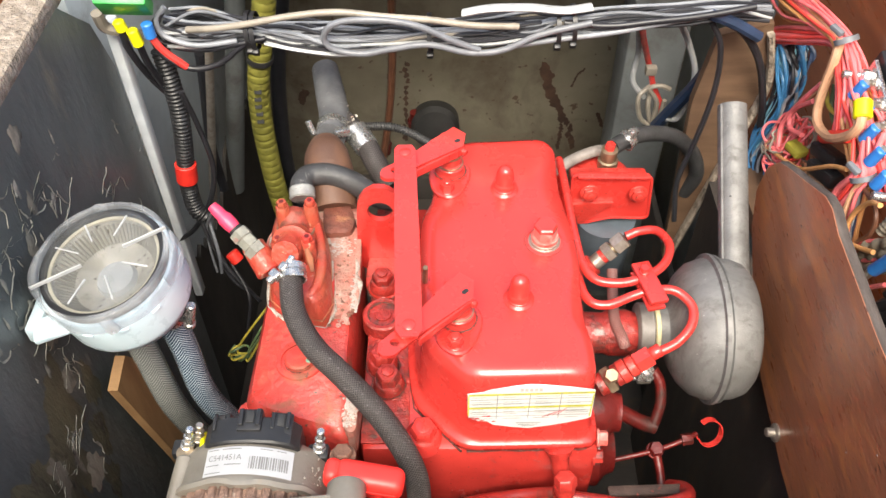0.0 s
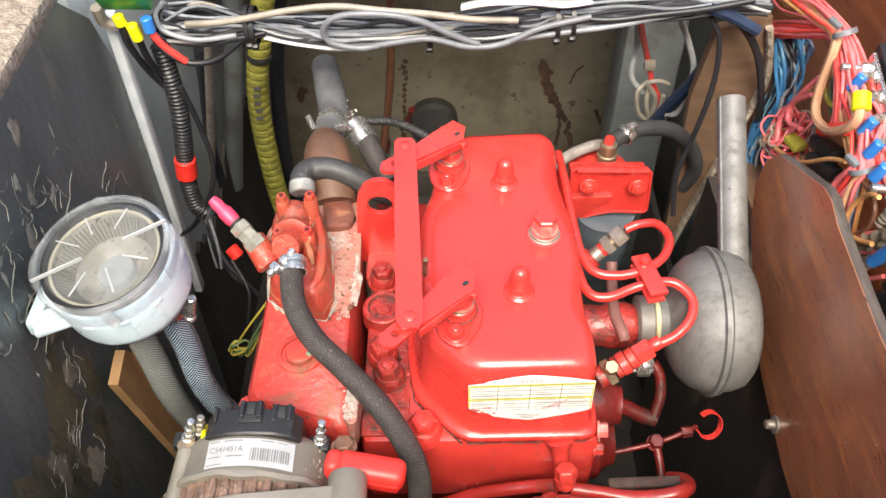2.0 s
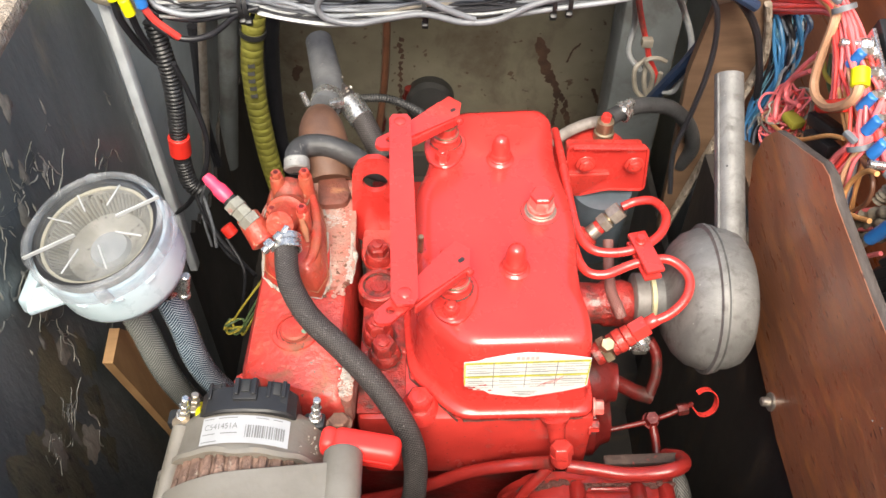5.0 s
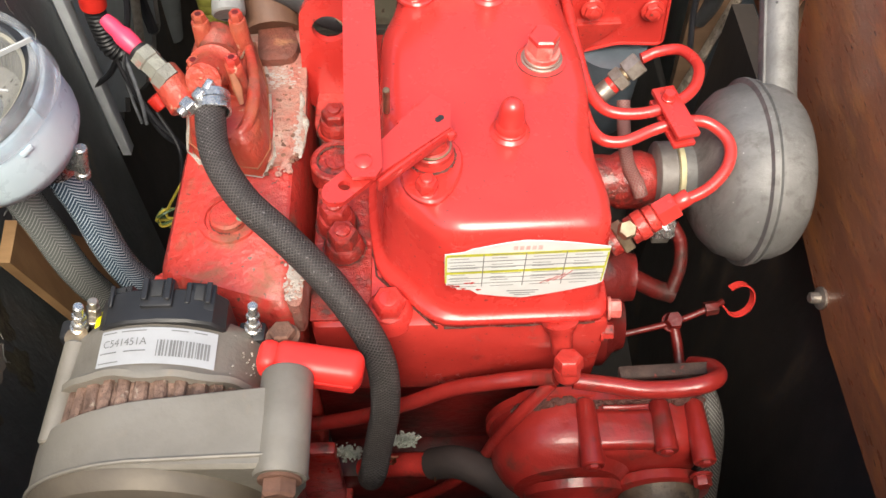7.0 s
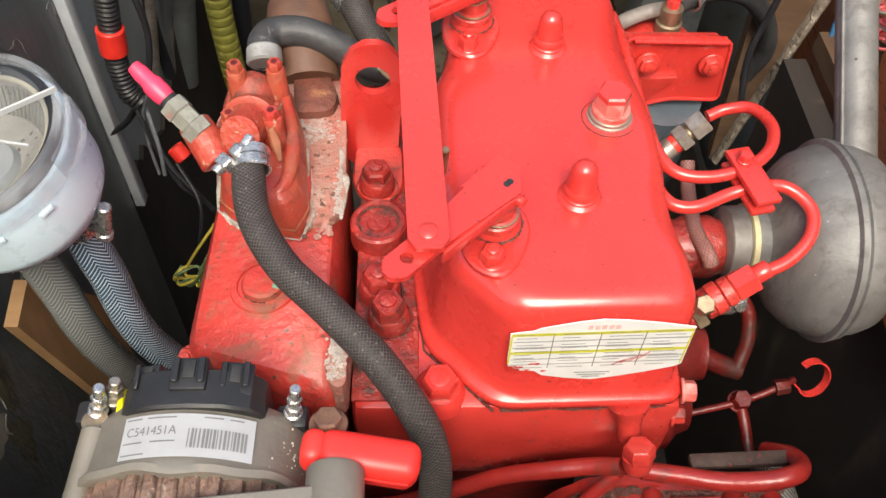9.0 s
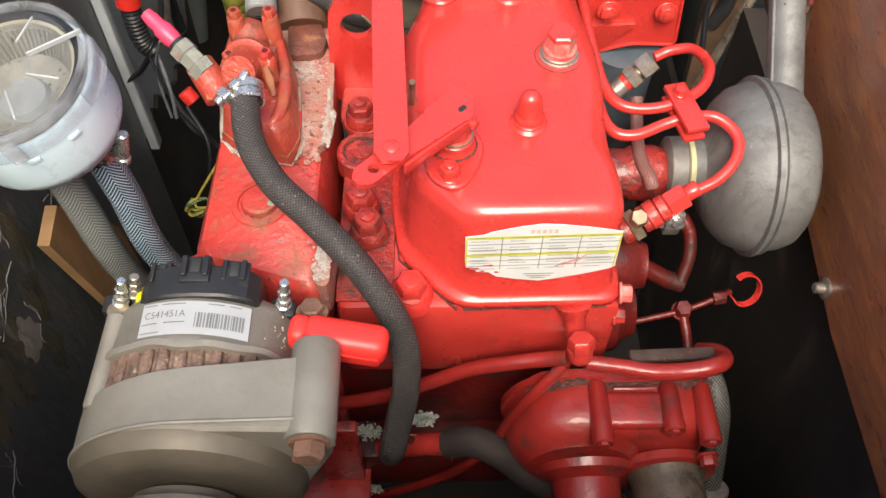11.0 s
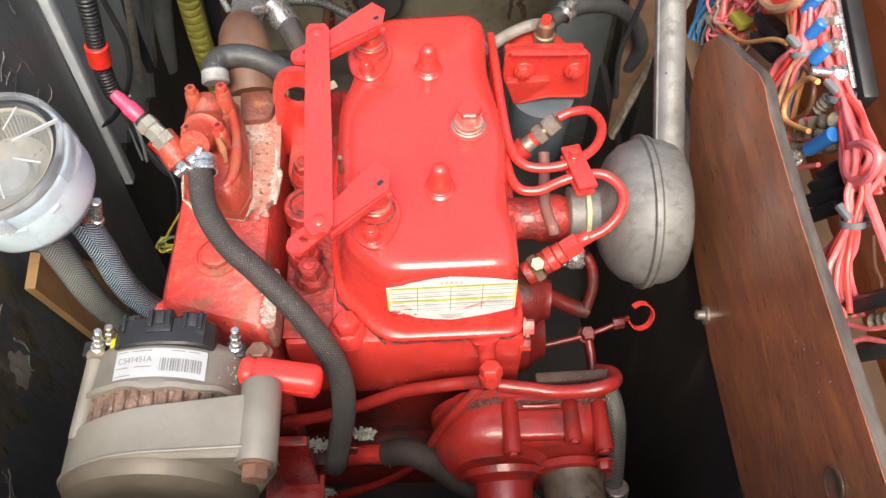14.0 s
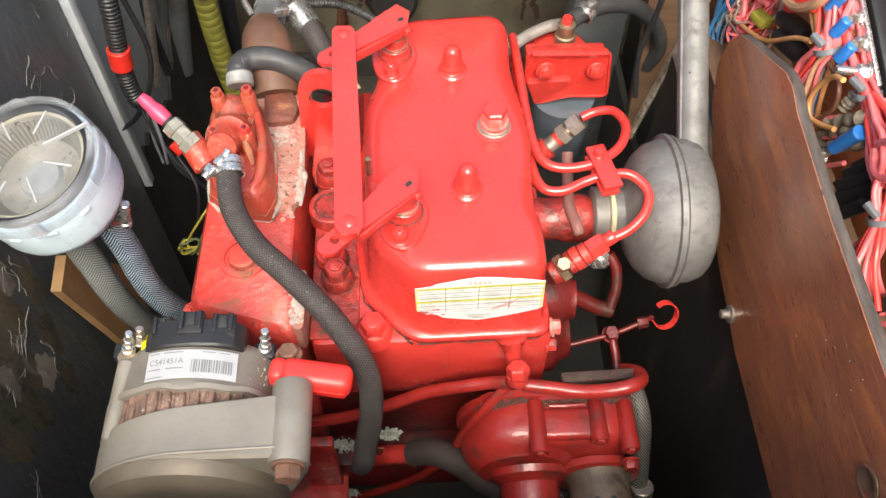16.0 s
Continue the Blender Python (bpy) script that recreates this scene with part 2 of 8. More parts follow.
BRASS = mat("weathered_brass", (0.42, 0.33, 0.22), (0.28, 0.20, 0.13), 90, 0.42, 0.8, bump=0.2)
RUST = mat("rusty_iron", (0.235, 0.118, 0.078), (0.130, 0.066, 0.046), 60, 0.8, 0.1, bump=0.7, bscale=280)
RUST_LAM = mat("rusty_stator_steel", (0.272, 0.170, 0.129), (0.116, 0.071, 0.054), 90, 0.75, 0.2, bump=0.9, bscale=260, dirt=(0.354, 0.286, 0.231), dirt_at=0.6, dscale=110, depth=0.003)
RUST_ELBOW = mat("brown_exhaust_elbow", (0.145, 0.072, 0.043), (0.085, 0.042, 0.028), 30, 0.6, bump=0.3)
RUBBER = mat("black_rubber", (0.035, 0.034, 0.034), (0.022, 0.022, 0.022), 40, 0.55, bump=0.15)
RUBBER_GREY = mat("worn_grey_rubber", (0.105, 0.104, 0.106), (0.055, 0.054, 0.054), 50, 0.6, bump=0.25, dirt=(0.22, 0.20, 0.18), dirt_at=0.66, dscale=80)
BLACK_PLASTIC = mat("black_plastic", (0.022, 0.022, 0.024), (0.015, 0.015, 0.016), 50, 0.42, bump=0.08)
WHITE_PLASTIC = mat("milky_white_plastic", (0.64, 0.77, 0.83), (0.58, 0.72, 0.78), 30, 0.3, bump=0.06)
BASKET = mat("dirty_strainer_basket", (0.46, 0.45, 0.41), (0.33, 0.32, 0.285), 30, 0.4, bump=0.5, dirt=(0.20, 0.18, 0.145), dirt_at=0.50, dscale=32, dsoft=0.30, specks=(0.10, 0.09, 0.07), sat=0.66, sscale=240)
CLEAR = pane("clear_plastic", (0.88, 0.88, 0.88), 0.035)
FROST = pane("frosted_clear_plastic", (0.93, 0.94, 0.96), 0.20)
GREY_HOSE = mat("faded_grey_hose", (0.135, 0.138, 0.145), (0.080, 0.082, 0.088), 40, 0.5, bump=0.3, dirt=(0.40, 0.38, 0.36), dirt_at=0.62, dscale=90, dsoft=0.1)
PAPER = mat("label_paper", (0.40, 0.41, 0.425), (0.35, 0.355, 0.365), 40, 0.45, bump=0.0)
PLATE_WHITE = mat("printed_plate_white", (0.74, 0.74, 0.72), (0.65, 0.65, 0.63), 40, 0.35, bump=0.0)
INK_GREY = mat("faded_print", (0.20, 0.20, 0.20), None, 40, 0.5, bump=0.0)
INK = mat("black_print", (0.03, 0.03, 0.03), None, 40, 0.5, bump=0.0)
INK_YELLOW = mat("yellow_print", (0.62, 0.60, 0.05), None, 40, 0.5, bump=0.0)
PINK = mat("pink_insulation", (0.80, 0.06, 0.14), (0.75, 0.05, 0.11), 40, 0.4, bump=0.03)
TAPE_RED = mat("red_tape", (0.843, 0.041, 0.027), (0.707, 0.027, 0.020), 40, 0.45, bump=0.2)
YELLOW = mat("yellow_insulation", (0.880, 0.843, 0.014), None, 40, 0.4, bump=0.03)
BLUE = mat("blue_insulation", (0.03, 0.20, 0.60), None, 40, 0.4, bump=0.03)
GREEN = mat("green_plastic", (0.05, 0.42, 0.09), (0.04, 0.36, 0.07), 40, 0.4, bump=0.05)
COPPER = mat("bare_copper", (0.60, 0.30, 0.17), (0.45, 0.20, 0.10), 80, 0.35, 0.9, bump=0.1)
GREY_PAINT = mat("grey_hull_paint", (0.40, 0.45, 0.475), (0.28, 0.315, 0.33), 6, 0.55, bump=0.15, bscale=60,
                 dirt=(0.085, 0.075, 0.058), dirt_at=0.57, dscale=9, dsoft=0.22)
GREY_STRIP = mat("pale_grey_batten", (0.66, 0.70, 0.73), (0.52, 0.56, 0.59), 25, 0.5, bump=0.1)
BULKHEAD = mat("stained_cream_paint", (0.205, 0.185, 0.138), (0.115, 0.098, 0.068), 4.5, 0.6, bump=0.15, bscale=50,
               dirt=(0.065, 0.044, 0.028), dirt_at=0.50, dscale=6, dsoft=0.22, specks=(0.08, 0.05, 0.03), sat=0.68, sscale=60)
GREY_STAINED = mat("stained_grey_paint", (0.17, 0.185, 0.19), (0.10, 0.108, 0.11), 7, 0.5, bump=0.2, bscale=60, dirt=(0.055, 0.048, 0.038), dirt_at=0.52, dscale=9, dsoft=0.22)
VENT_RUBBER = mat("cracked_black_rubber", (0.052, 0.052, 0.054), (0.032, 0.032, 0.033), 50, 0.5, bump=0.5, bscale=180, dirt=(0.15, 0.145, 0.14), dirt_at=0.62, dscale=90, dsoft=0.06)
PLY_DARK = mat("brown_plywood", (0.155, 0.092, 0.055), (0.10, 0.058, 0.034), 14, 0.6, bump=0.2, stretch=(1, 1, 5))
PLY_EDGE = mat("raw_plywood_edge", (0.42, 0.35, 0.28), (0.22, 0.175, 0.13), 90, 0.9, bump=1.0, bscale=150, depth=0.006,
               dirt=(0.12, 0.09, 0.07), dirt_at=0.54, dscale=110, dsoft=0.2)
VARNISH = mat("varnished_mahogany", (0.42, 0.125, 0.045), (0.28, 0.080, 0.032), 10, 0.3, bump=0.1, stretch=(5, 0.8, 5), coat=0.4)
YELLOW_HOSE = mat("olive_yellow_hose", (0.30, 0.285, 0.055), (0.19, 0.175, 0.035), 30, 0.5, bump=0.15, dirt=(0.10, 0.085, 0.03), dirt_at=0.6, dscale=40, dsoft=0.2)
HOSE_FABRIC = braid("black_fabric_braid", (0.020, 0.016, 0.015), (0.118, 0.102, 0.097), 20, 0.0023, 0.6, 1.0, flecks=(0.24, 0.22, 0.215))
HOSE_CLEAR = braid("clear_braided_hose", (0.05, 0.085, 0.125), (0.74, 0.88, 0.98), 28, 0.0040, 0.14, 0.35, 0.0, chevron=4)
HOSE_MILKY = braid("cloudy_braided_hose", (0.15, 0.16, 0.15), (0.44, 0.45, 0.43), 26, 0.0040, 0.16, 0.2, chevron=4)
HOSE_STEEL = braid("steel_braid", (0.065, 0.060, 0.054), (0.34, 0.325, 0.30), 24, 0.0034, 0.5, 0.6, 0.0, 0.3, chevron=3)
HOSE_LEAK = braid("red_grey_braid", (0.20, 0.06, 0.05), (0.30, 0.20, 0.18), 12, 0.0026, 0.5, 0.6)
WIRES = {}


def wire_mat(key):
    tones = {"pink": (0.92, 0.20, 0.21), "red": (0.82, 0.07, 0.06), "black": (0.022, 0.022, 0.026), "grey": (0.18, 0.188, 0.205),
             "white": (0.42, 0.43, 0.43), "dirty_white": (0.31, 0.275, 0.225), "blue": (0.05, 0.20, 0.40), "light_blue": (0.24, 0.52, 0.66),
             "orange": (0.70, 0.34, 0.13), "tan": (0.62, 0.34, 0.20), "yellow": (0.60, 0.50, 0.08), "brown": (0.14, 0.06, 0.035),
             "dark_blue": (0.03, 0.05, 0.10), "green": (0.14, 0.22, 0.10), "silver": (0.27, 0.285, 0.31)}
    if key not in WIRES:
        c = tones[key]
        WIRES[key] = mat("wire_" + key, c, tuple(v * 0.7 for v in c), 45, 0.38, bump=0.05)
    return WIRES[key]


def black_panel():
    """Old glossy black paint, blotchy and dulled to grey-green, with worn tan spots."""
    return mat("flaking_black_paint", (0.080, 0.090, 0.091), (0.140, 0.152, 0.150), 7, 0.42, bump=0.45, bscale=55, coat=0.0,
               dirt=(0.22, 0.20, 0.155), dirt_at=0.61, dscale=9, dsoft=0.10, stretch=(1, 1.6, 0.7), drough=0.6, depth=0.003)


def mahogany():
    """Fine straight grain under thin brown varnish, worn to bare orange wood in broad patches."""
    return mat("worn_mahogany_varnish", (0.245, 0.094, 0.052), (0.36, 0.135, 0.064), 15, 0.30, bump=0.35, bscale=60,
               stretch=(1, 1.1, 4), dirt=(0.54, 0.205, 0.062), dirt_at=0.50, dscale=13, dsoft=0.30, specks=(0.11, 0.040, 0.024), sat=0.66, sscale=60, drough=0.34, coat=0.3)


BLACK_PAINT = black_panel()
MAHOGANY = mahogany()

FLAKE = mat("bare_primer", (0.33, 0.305, 0.25), (0.18, 0.165, 0.135), 14, 0.6, bump=0.6, bscale=80, stretch=(1, 1.5, 0.6),
            dirt=(0.068, 0.065, 0.057), dirt_at=0.54, dscale=20, dsoft=0.15)
CHIP = mat("curled_paint_edge", (0.31, 0.30, 0.26), (0.15, 0.146, 0.128), 60, 0.7, bump=0.4)
DULL_STEEL = mat("dull_bolt_steel", (0.40, 0.32, 0.27), (0.26, 0.19, 0.155), 80, 0.45, 0.5, bump=0.3)
# black of the bay floor; also painted in for deep shade low aft
BILGE = mat("bilge_black_and_shade", (0.030, 0.027, 0.025), (0.048, 0.042, 0.037), 8, 0.75, bump=0.4, bscale=60,
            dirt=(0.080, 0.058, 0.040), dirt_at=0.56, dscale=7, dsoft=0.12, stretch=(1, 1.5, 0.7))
BILGE_SIDE = mat("brown_black_bay_paint", (0.058, 0.047, 0.041), (0.040, 0.034, 0.031), 9, 0.6, bump=0.4, bscale=60,
                 dirt=(0.115, 0.085, 0.062), dirt_at=0.57, dscale=8, dsoft=0.10, stretch=(1, 1.5, 0.7))
HOSE_BROWN = mat("brown_black_rubber", (0.040, 0.027, 0.023), (0.024, 0.017, 0.015), 40, 0.8, bump=0.3)
# engine red darkened for the shade low down and in recesses, with grime noise
RED_SHADED = mat("shaded_grimy_dark_red", (0.15, 0.011, 0.009), (0.08, 0.007, 0.006), 22, 0.38, bump=0.5, bscale=130,
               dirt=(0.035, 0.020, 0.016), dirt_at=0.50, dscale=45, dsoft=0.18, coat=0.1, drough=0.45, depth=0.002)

# ---- building blocks ----
def finish(bm, name, angle=38):
    bmesh.ops.recalc_face_normals(bm, faces=bm.faces)
    me = bpy.data.meshes.new(name)
    bm.to_mesh(me)
    bm.free()
    me.polygons.foreach_set("use_smooth", [True] * len(me.polygons))
    me.set_sharp_from_angle(angle=radians(angle))
    return me


def part(name, bm, material, parent, label="", angle=38):
    """Links a bmesh as one mesh object under a thing or a part."""
    me = finish(bm, name, angle)
    me.materials.append(material)
    ob = new(name, me)
    ob.parent = parent
    if label:
        tagged(ob, label)
    return ob


def single(name, bm, material, label, category, group="", kind="", angle=38):
    """A thing that is one mesh."""
    me = finish(bm, name, angle)
    me.materials.append(material)
    return tagged(new(name, me), label, category, group, kind)


def thing(name, label, category, group="", at=(0, 0, 0)):
    """An empty that carries a thing's parts."""
    ob = tagged(new(name), label, category, group)
    ob.empty_display_size = 0.02
    return ob


def frame_of(d):
    d = Vector(d).normalized()
    u = d.orthogonal().normalized()
    if abs(d.z) < 0.95:
        u = d.cross(Vector((0, 0, 1))).normalized()
    return d, u, d.cross(u)


def rings(bm, loops, caps=True, closed=False):
    """Faces between successive loops of equal length."""
    n = len(loops[0])
    vs = [[bm.verts.new(p) for p in loop] for loop in loops]
    pairs = list(zip(vs, vs[1:])) + ([(vs[-1], vs[0])] if closed else [])
    for a, b in pairs:
        for i in range(n):
            bm.faces.new((a[i], a[(i + 1) % n], b[(i + 1) % n], b[i]))
    if caps and not closed:
        bm.faces.new(vs[0][::-1])
        bm.faces.new(vs[-1])
    return vs


def lathe(bm, a, d, profile, seg=24, phase=0.0, hollow=False):
    """Turned shape: profile of (distance along d from a, radius); hollow closes the profile into a ring."""
    d, u, v = frame_of(d)
    a = Vector(a)
    rings(bm, [[a + d * s + (u * math.cos(phase + math.tau * i / seg) + v * math.sin(phase + math.tau * i / seg)) * max(r, 1e-5)
                for i in range(seg)] for s, r in profile], closed=hollow)
    return bm


def rod(bm, a, b, r, r2=None, seg=18, edge=0.0):
    a, b = Vector(a), Vector(b)
    n = (b - a).length
    r2 = r if r2 is None else r2
    e = min(edge, r * 0.5, n * 0.4)
    prof = [(0, r), (n, r2)] if not e else [(0, r - e), (e, r), (n - e, r2), (n, r2 - e)]
    return lathe(bm, a, b - a, prof, seg)


def hex_head(bm, a, d, flats, height, washer=0.0, stud=0.0):
    """A hexagon head or nut on its washer, with a threaded end."""
    s = 0.0
    if washer:
        lathe(bm, a, d, [(0, washer - 0.0004), (0.0004, washer), (0.0018, washer), (0.0022, washer - 0.0005)], 22)
        s = 0.002
    r = flats / math.sqrt(3)
    d0 = Vector(d).normalized()
    lathe(bm, Vector(a) + d0 * s, d, [(0, r), (height * 0.85, r), (height, r * 0.86)], 6, 0.3)
    if stud:
        lathe(bm, Vector(a) + d0 * (s + height), d, [(0, flats * 0.3), (stud * 0.8, flats * 0.3), (stud, flats * 0.24)], 14)
    return bm


def box(bm, c, size, edge=0.0, turn=None, seg=2):
    """A bevelled block; turn is a 3x3 or 4x4 rotation."""
    r = bmesh.ops.create_cube(bm, size=1.0)
    vs = r["verts"]
    m = Matrix.Translation(c) @ (turn.to_4x4() if turn else Matrix()) @ Matrix.Diagonal((*size, 1))
    bmesh.ops.transform(bm, matrix=m, verts=vs)
    if edge:
        es = list({e for v in vs for e in v.link_edges})
        bmesh.ops.bevel(bm, geom=es, offset=edge, segments=seg, affect="EDGES", profile=0.5)
    return bm


def turned(rx=0, ry=0, rz=0):
    return pose(0, 0, 0, rx, ry, rz)


def round_poly(points, times=2, r=None, k=4):
    """Rounds the corners of a closed polygon: by cutting, or with r by arcs of that reach."""
    pts = [Vector(p) for p in points]
    if r is None:
        for _ in range(times):
            pts = [q for a, b in zip(pts, pts[1:] + pts[:1]) for q in (a.lerp(b, 0.25), a.lerp(b, 0.75))]
        return pts
    out = []
    for i, p in enumerate(pts):
        a, b = pts[i - 1], pts[(i + 1) % len(pts)]
        ra, rb = min(r, (a - p).length * 0.45), min(r, (b - p).length * 0.45)
        s, e = p + (a - p).normalized() * ra, p + (b - p).normalized() * rb
        for j in range(k):
            t = j / (k - 1)
            out.append(s * (1 - t) ** 2 + p * 2 * t * (1 - t) + e * t * t)
    return out


def plate(bm, outline, thick, m=None, edge=0.0, holes=()):
    """A flat plate: outline in its own xy plane, thick along z from 0, placed by m."""
    m = m or Matrix()
    out = [Vector((p[0], p[1], 0)) for p in outline]
    lo = [m @ p for p in out]
    if edge:
        mid = sum(out, Vector()) / len(out)
        ins = [p + (mid - p).normalized() * edge for p in out]
        loops = [[m @ p for p in ins], [m @ (p + Vector((0, 0, edge))) for p in out],
                 [m @ (p + Vector((0, 0, thick - edge))) for p in out], [m @ (p + Vector((0, 0, thick))) for p in ins]]
    else:
        loops = [lo, [m @ (p + Vector((0, 0, thick))) for p in out]]
    rings(bm, loops)
    return bm


def ring_plate(bm, outline, hole_c, hole_r, thick, m, seg=28):
    """A plate with one round hole: the outline is resampled round the hole's centre."""
    hc = Vector((hole_c[0], hole_c[1]))
    outer, inner = [], []
    n = len(outline)
    for i in range(seg):
        ang = math.tau * i / seg
        d = Vector((math.cos(ang), math.sin(ang)))
        best = 1e9
        for k in range(n):
            p, q = Vector(outline[k][:2]), Vector(outline[(k + 1) % n][:2])
            e = q - p
            den = d.x * e.y - d.y * e.x
            if abs(den) < 1e-12:
                continue
            w = p - hc
            s = (w.x * e.y - w.y * e.x) / den
            u = (w.x * d.y - w.y * d.x) / den
            if s > 0 and -1e-6 <= u <= 1 + 1e-6:
                best = min(best, s)
        outer.append(hc + d * best)
        inner.append(hc + d * hole_r)
    f = lambda p, z: m @ Vector((p.x, p.y, z))
    rings(bm, [[f(p, 0) for p in outer], [f(p, thick) for p in outer], [f(p, thick) for p in inner], [f(p, 0) for p in inner]], closed=True)
    return bm


def spline(points, res=6):
    """Catmull-Rom samples through the points, with the share of the way."""
    p = [Vector(q) for q in points]
    p = [p[0] * 2 - p[1]] + p + [p[-1] * 2 - p[-2]]
    out = []
    for i in range(1, len(p) - 2):
        for k in range(res):
            t = k / res
            a, b, c, d = p[i - 1:i + 3]
            out.append(0.5 * ((2 * b) + (c - a) * t + (2 * a - 5 * b + 4 * c - d) * t * t + (3 * b - a - 3 * c + d) * t ** 3))
    out.append(p[-2])
    return out


def tube(bm, points, r, seg=10, res=6, flat=1.0, ribs=0.0, rib_pitch=0.004, smooth=True, groove=False):
    """A round tube along a smooth line, with its own length and girth as texture coordinates; ribs make it corrugated."""
    line = spline(points, res) if smooth else [Vector(p) for p in points]
    if ribs:
        fine = [line[0]]
        for a, b in zip(line, line[1:]):
            k = max(1, round((b - a).length / (rib_pitch / (8 if groove else 4))))
            fine += [a.lerp(b, (j + 1) / k) for j in range(k)]
        line = fine
    uvl = bm.loops.layers.uv.get("tube") or bm.loops.layers.uv.new("tube")
    t = (line[1] - line[0]).normalized()
    u = t.cross(Vector((0, 0, 1)))
    u = u.normalized() if u.length > 0.05 else t.orthogonal().normalized()
    loops, dist, lens = [], 0.0, []
    for i, p in enumerate(line):
        if i:
            dist += (p - line[i - 1]).length
        nt = (line[min(i + 1, len(line) - 1)] - line[max(i - 1, 0)]).normalized()
        u = (u - nt * u.dot(nt)).normalized()
        v = nt.cross(u)
        rr = r if not isinstance(r, (list, tuple)) else float(np.interp(i / (len(line) - 1), np.linspace(0, 1, len(r)), r))
        if ribs:
            wave = math.sin(math.tau * dist / rib_pitch)
            rr += ribs * (1 - 2 * (0.5 + 0.5 * wave) ** 5 if groove else wave)
        loops.append([p + (u * math.cos(math.tau * k / seg) + v * math.sin(math.tau * k / seg) * flat) * rr for k in range(seg)])
        lens.append(dist)
    vs = [[bm.verts.new(q) for q in loop] for loop in loops]
    for i in range(len(vs) - 1):
        for k in range(seg):
            k2 = (k + 1) % seg
            f = bm.faces.new((vs[i][k], vs[i][k2], vs[i + 1][k2], vs[i + 1][k]))
            for lp, (s, w) in zip(f.loops, ((i, k), (i, k + 1), (i + 1, k + 1), (i + 1, k))):
                lp[uvl].uv = (lens[s], w / seg)
    bm.faces.new(vs[0][::-1])
    bm.faces.new(vs[-1])
    return bm


def band(bm, c, d, r, width, thick=0.0012, seg=26):
    """A flat metal band round a hose."""
    d = Vector(d).normalized()
    a = Vector(c) - d * width / 2
    return lathe(bm, a, d, [(0, r), (0, r + thick), (width, r + thick), (width, r)], seg, 0.0, True)


def B():
    return bmesh.new()


# ---- the bay ----
def wall(name, bm, material, label, angle=38):
    return single(name, bm, material, label, "wall", kind="structure", angle=angle)


single("floor", box(B(), (0, 0.62, -0.33), (1.3, 1.8, 0.04)), BILGE, "dark bilge floor under the engine", "floor", kind="structure")
bm = B()
plate(bm, [(-0.12, -0.32), (0.735, -0.32), (0.735, 0.47), (0.712, 0.535), (0.66, 0.585), (-0.12, 0.585)], 0.022,
      Matrix(((0, 0, -1, -0.340), (1, 0, 0, 0), (0, 1, 0, 0), (0, 0, 0, 1))))
wall_left = wall("wall_left", bm, BLACK_PAINT, "plywood bay side with cracked flaking black paint")
single("coaming", box(B(), (-0.360, 0.28, 0.590), (0.040, 0.8, 0.018), 0.004), PLY_EDGE, "raw weathered plywood edge of the hatch", "trim", kind="structure")
single("batten", box(B(), (-0.3345, 0.7450, 0.305), (0.011, 0.016, 0.43), 0.002), GREY_STRIP, "pale grey painted upright batten", "trim", kind="structure")
wall("hull_left", box(B(), (-0.385, 1.05, 0.15), (0.03, 0.62, 0.95), 0.004), GREY_PAINT, "grey painted hull side")
wall("hull_right", box(B(), (0.47, 1.10, 0.15), (0.03, 0.52, 0.95), 0.004), GREY_PAINT, "grey painted hull side behind the wiring")
bulkhead = wall("bulkhead", box(B(), (0, 1.37, 0.15), (1.0, 0.03, 0.95)), BULKHEAD, "stained cream painted bulkhead behind the engine")
wall_right = wall("wall_right", box(B(), (0.331, 0.30, -0.015), (0.022, 0.9, 0.61)), BILGE_SIDE, "black painted bay side below the wooden panel")
# out of view; set this close to shade the low front of the bay
wall("wall_front_unseen", box(B(), (0, 0.058, 0.12), (0.70, 0.022, 0.93)), BILGE, "unseen dark front end of the engine bay, set to shade it")
wall("locker_side", box(B(), (0.455, 0.35, 0.39), (0.02, 1.3, 0.54)), VARNISH, "varnished wooden back of the electrical locker")
single("locker_floor", box(B(), (0.389, 0.30, 0.312), (0.092, 0.9, 0.02)), PLY_DARK, "brown wooden floor of the electrical locker", "floor", kind="structure")
# varnished sole round the hatch; unseen aft and front pieces added for shade
for nm, c, s in (("sole_left", (-0.681, 0.3, 0.592), (0.6, 1.6, 0.02)), ("sole_right", (0.794, 0.3, 0.648), (0.652, 1.6, 0.02)),
                 ("sole_aft_unseen", (0, 1.18, 0.66), (1.3, 0.72, 0.03)), ("sole_front_unseen", (0, -0.360, 0.600), (0.68, 0.88, 0.02))):
    single(nm, box(B(), c, s, 0.003), VARNISH, "varnished brown wooden sole beside the open hatch, added unseen fore and aft", "floor", kind="structure")

# unseen wall added behind the viewpoint to block low light from the sky
wall("unseen_screen", box(B(), (0, -0.80, 0.90), (3.0, 0.03, 0.60), 0.004), VARNISH, "unseen wall added behind the hatch to cut off low sky light")


def ragged(bm, c, ly, lz, x, sign, rng, n=12):
    """A thin torn-edged patch on an upright wall at x, ly by lz metres."""
    pts = []
    ph = rng.uniform(0, 6), rng.uniform(0, 6)
    for k in range(n):
        a = math.tau * k / n
        r = 0.85 + 0.16 * math.sin(3 * a + ph[0]) + 0.10 * math.sin(7 * a + ph[1]) + rng.uniform(-0.07, 0.07)
        pts.append((x, c[0] + math.cos(a) * ly * 0.5 * r, c[1] + math.sin(a) * lz * 0.5 * r))
    mid = (x + sign * 0.0012, c[0], c[1])
    vs = [bm.verts.new(p) for p in pts]
    m = bm.verts.new(mid)
    for k in range(n):
        bm.faces.new((vs[k], vs[(k + 1) % n], m))


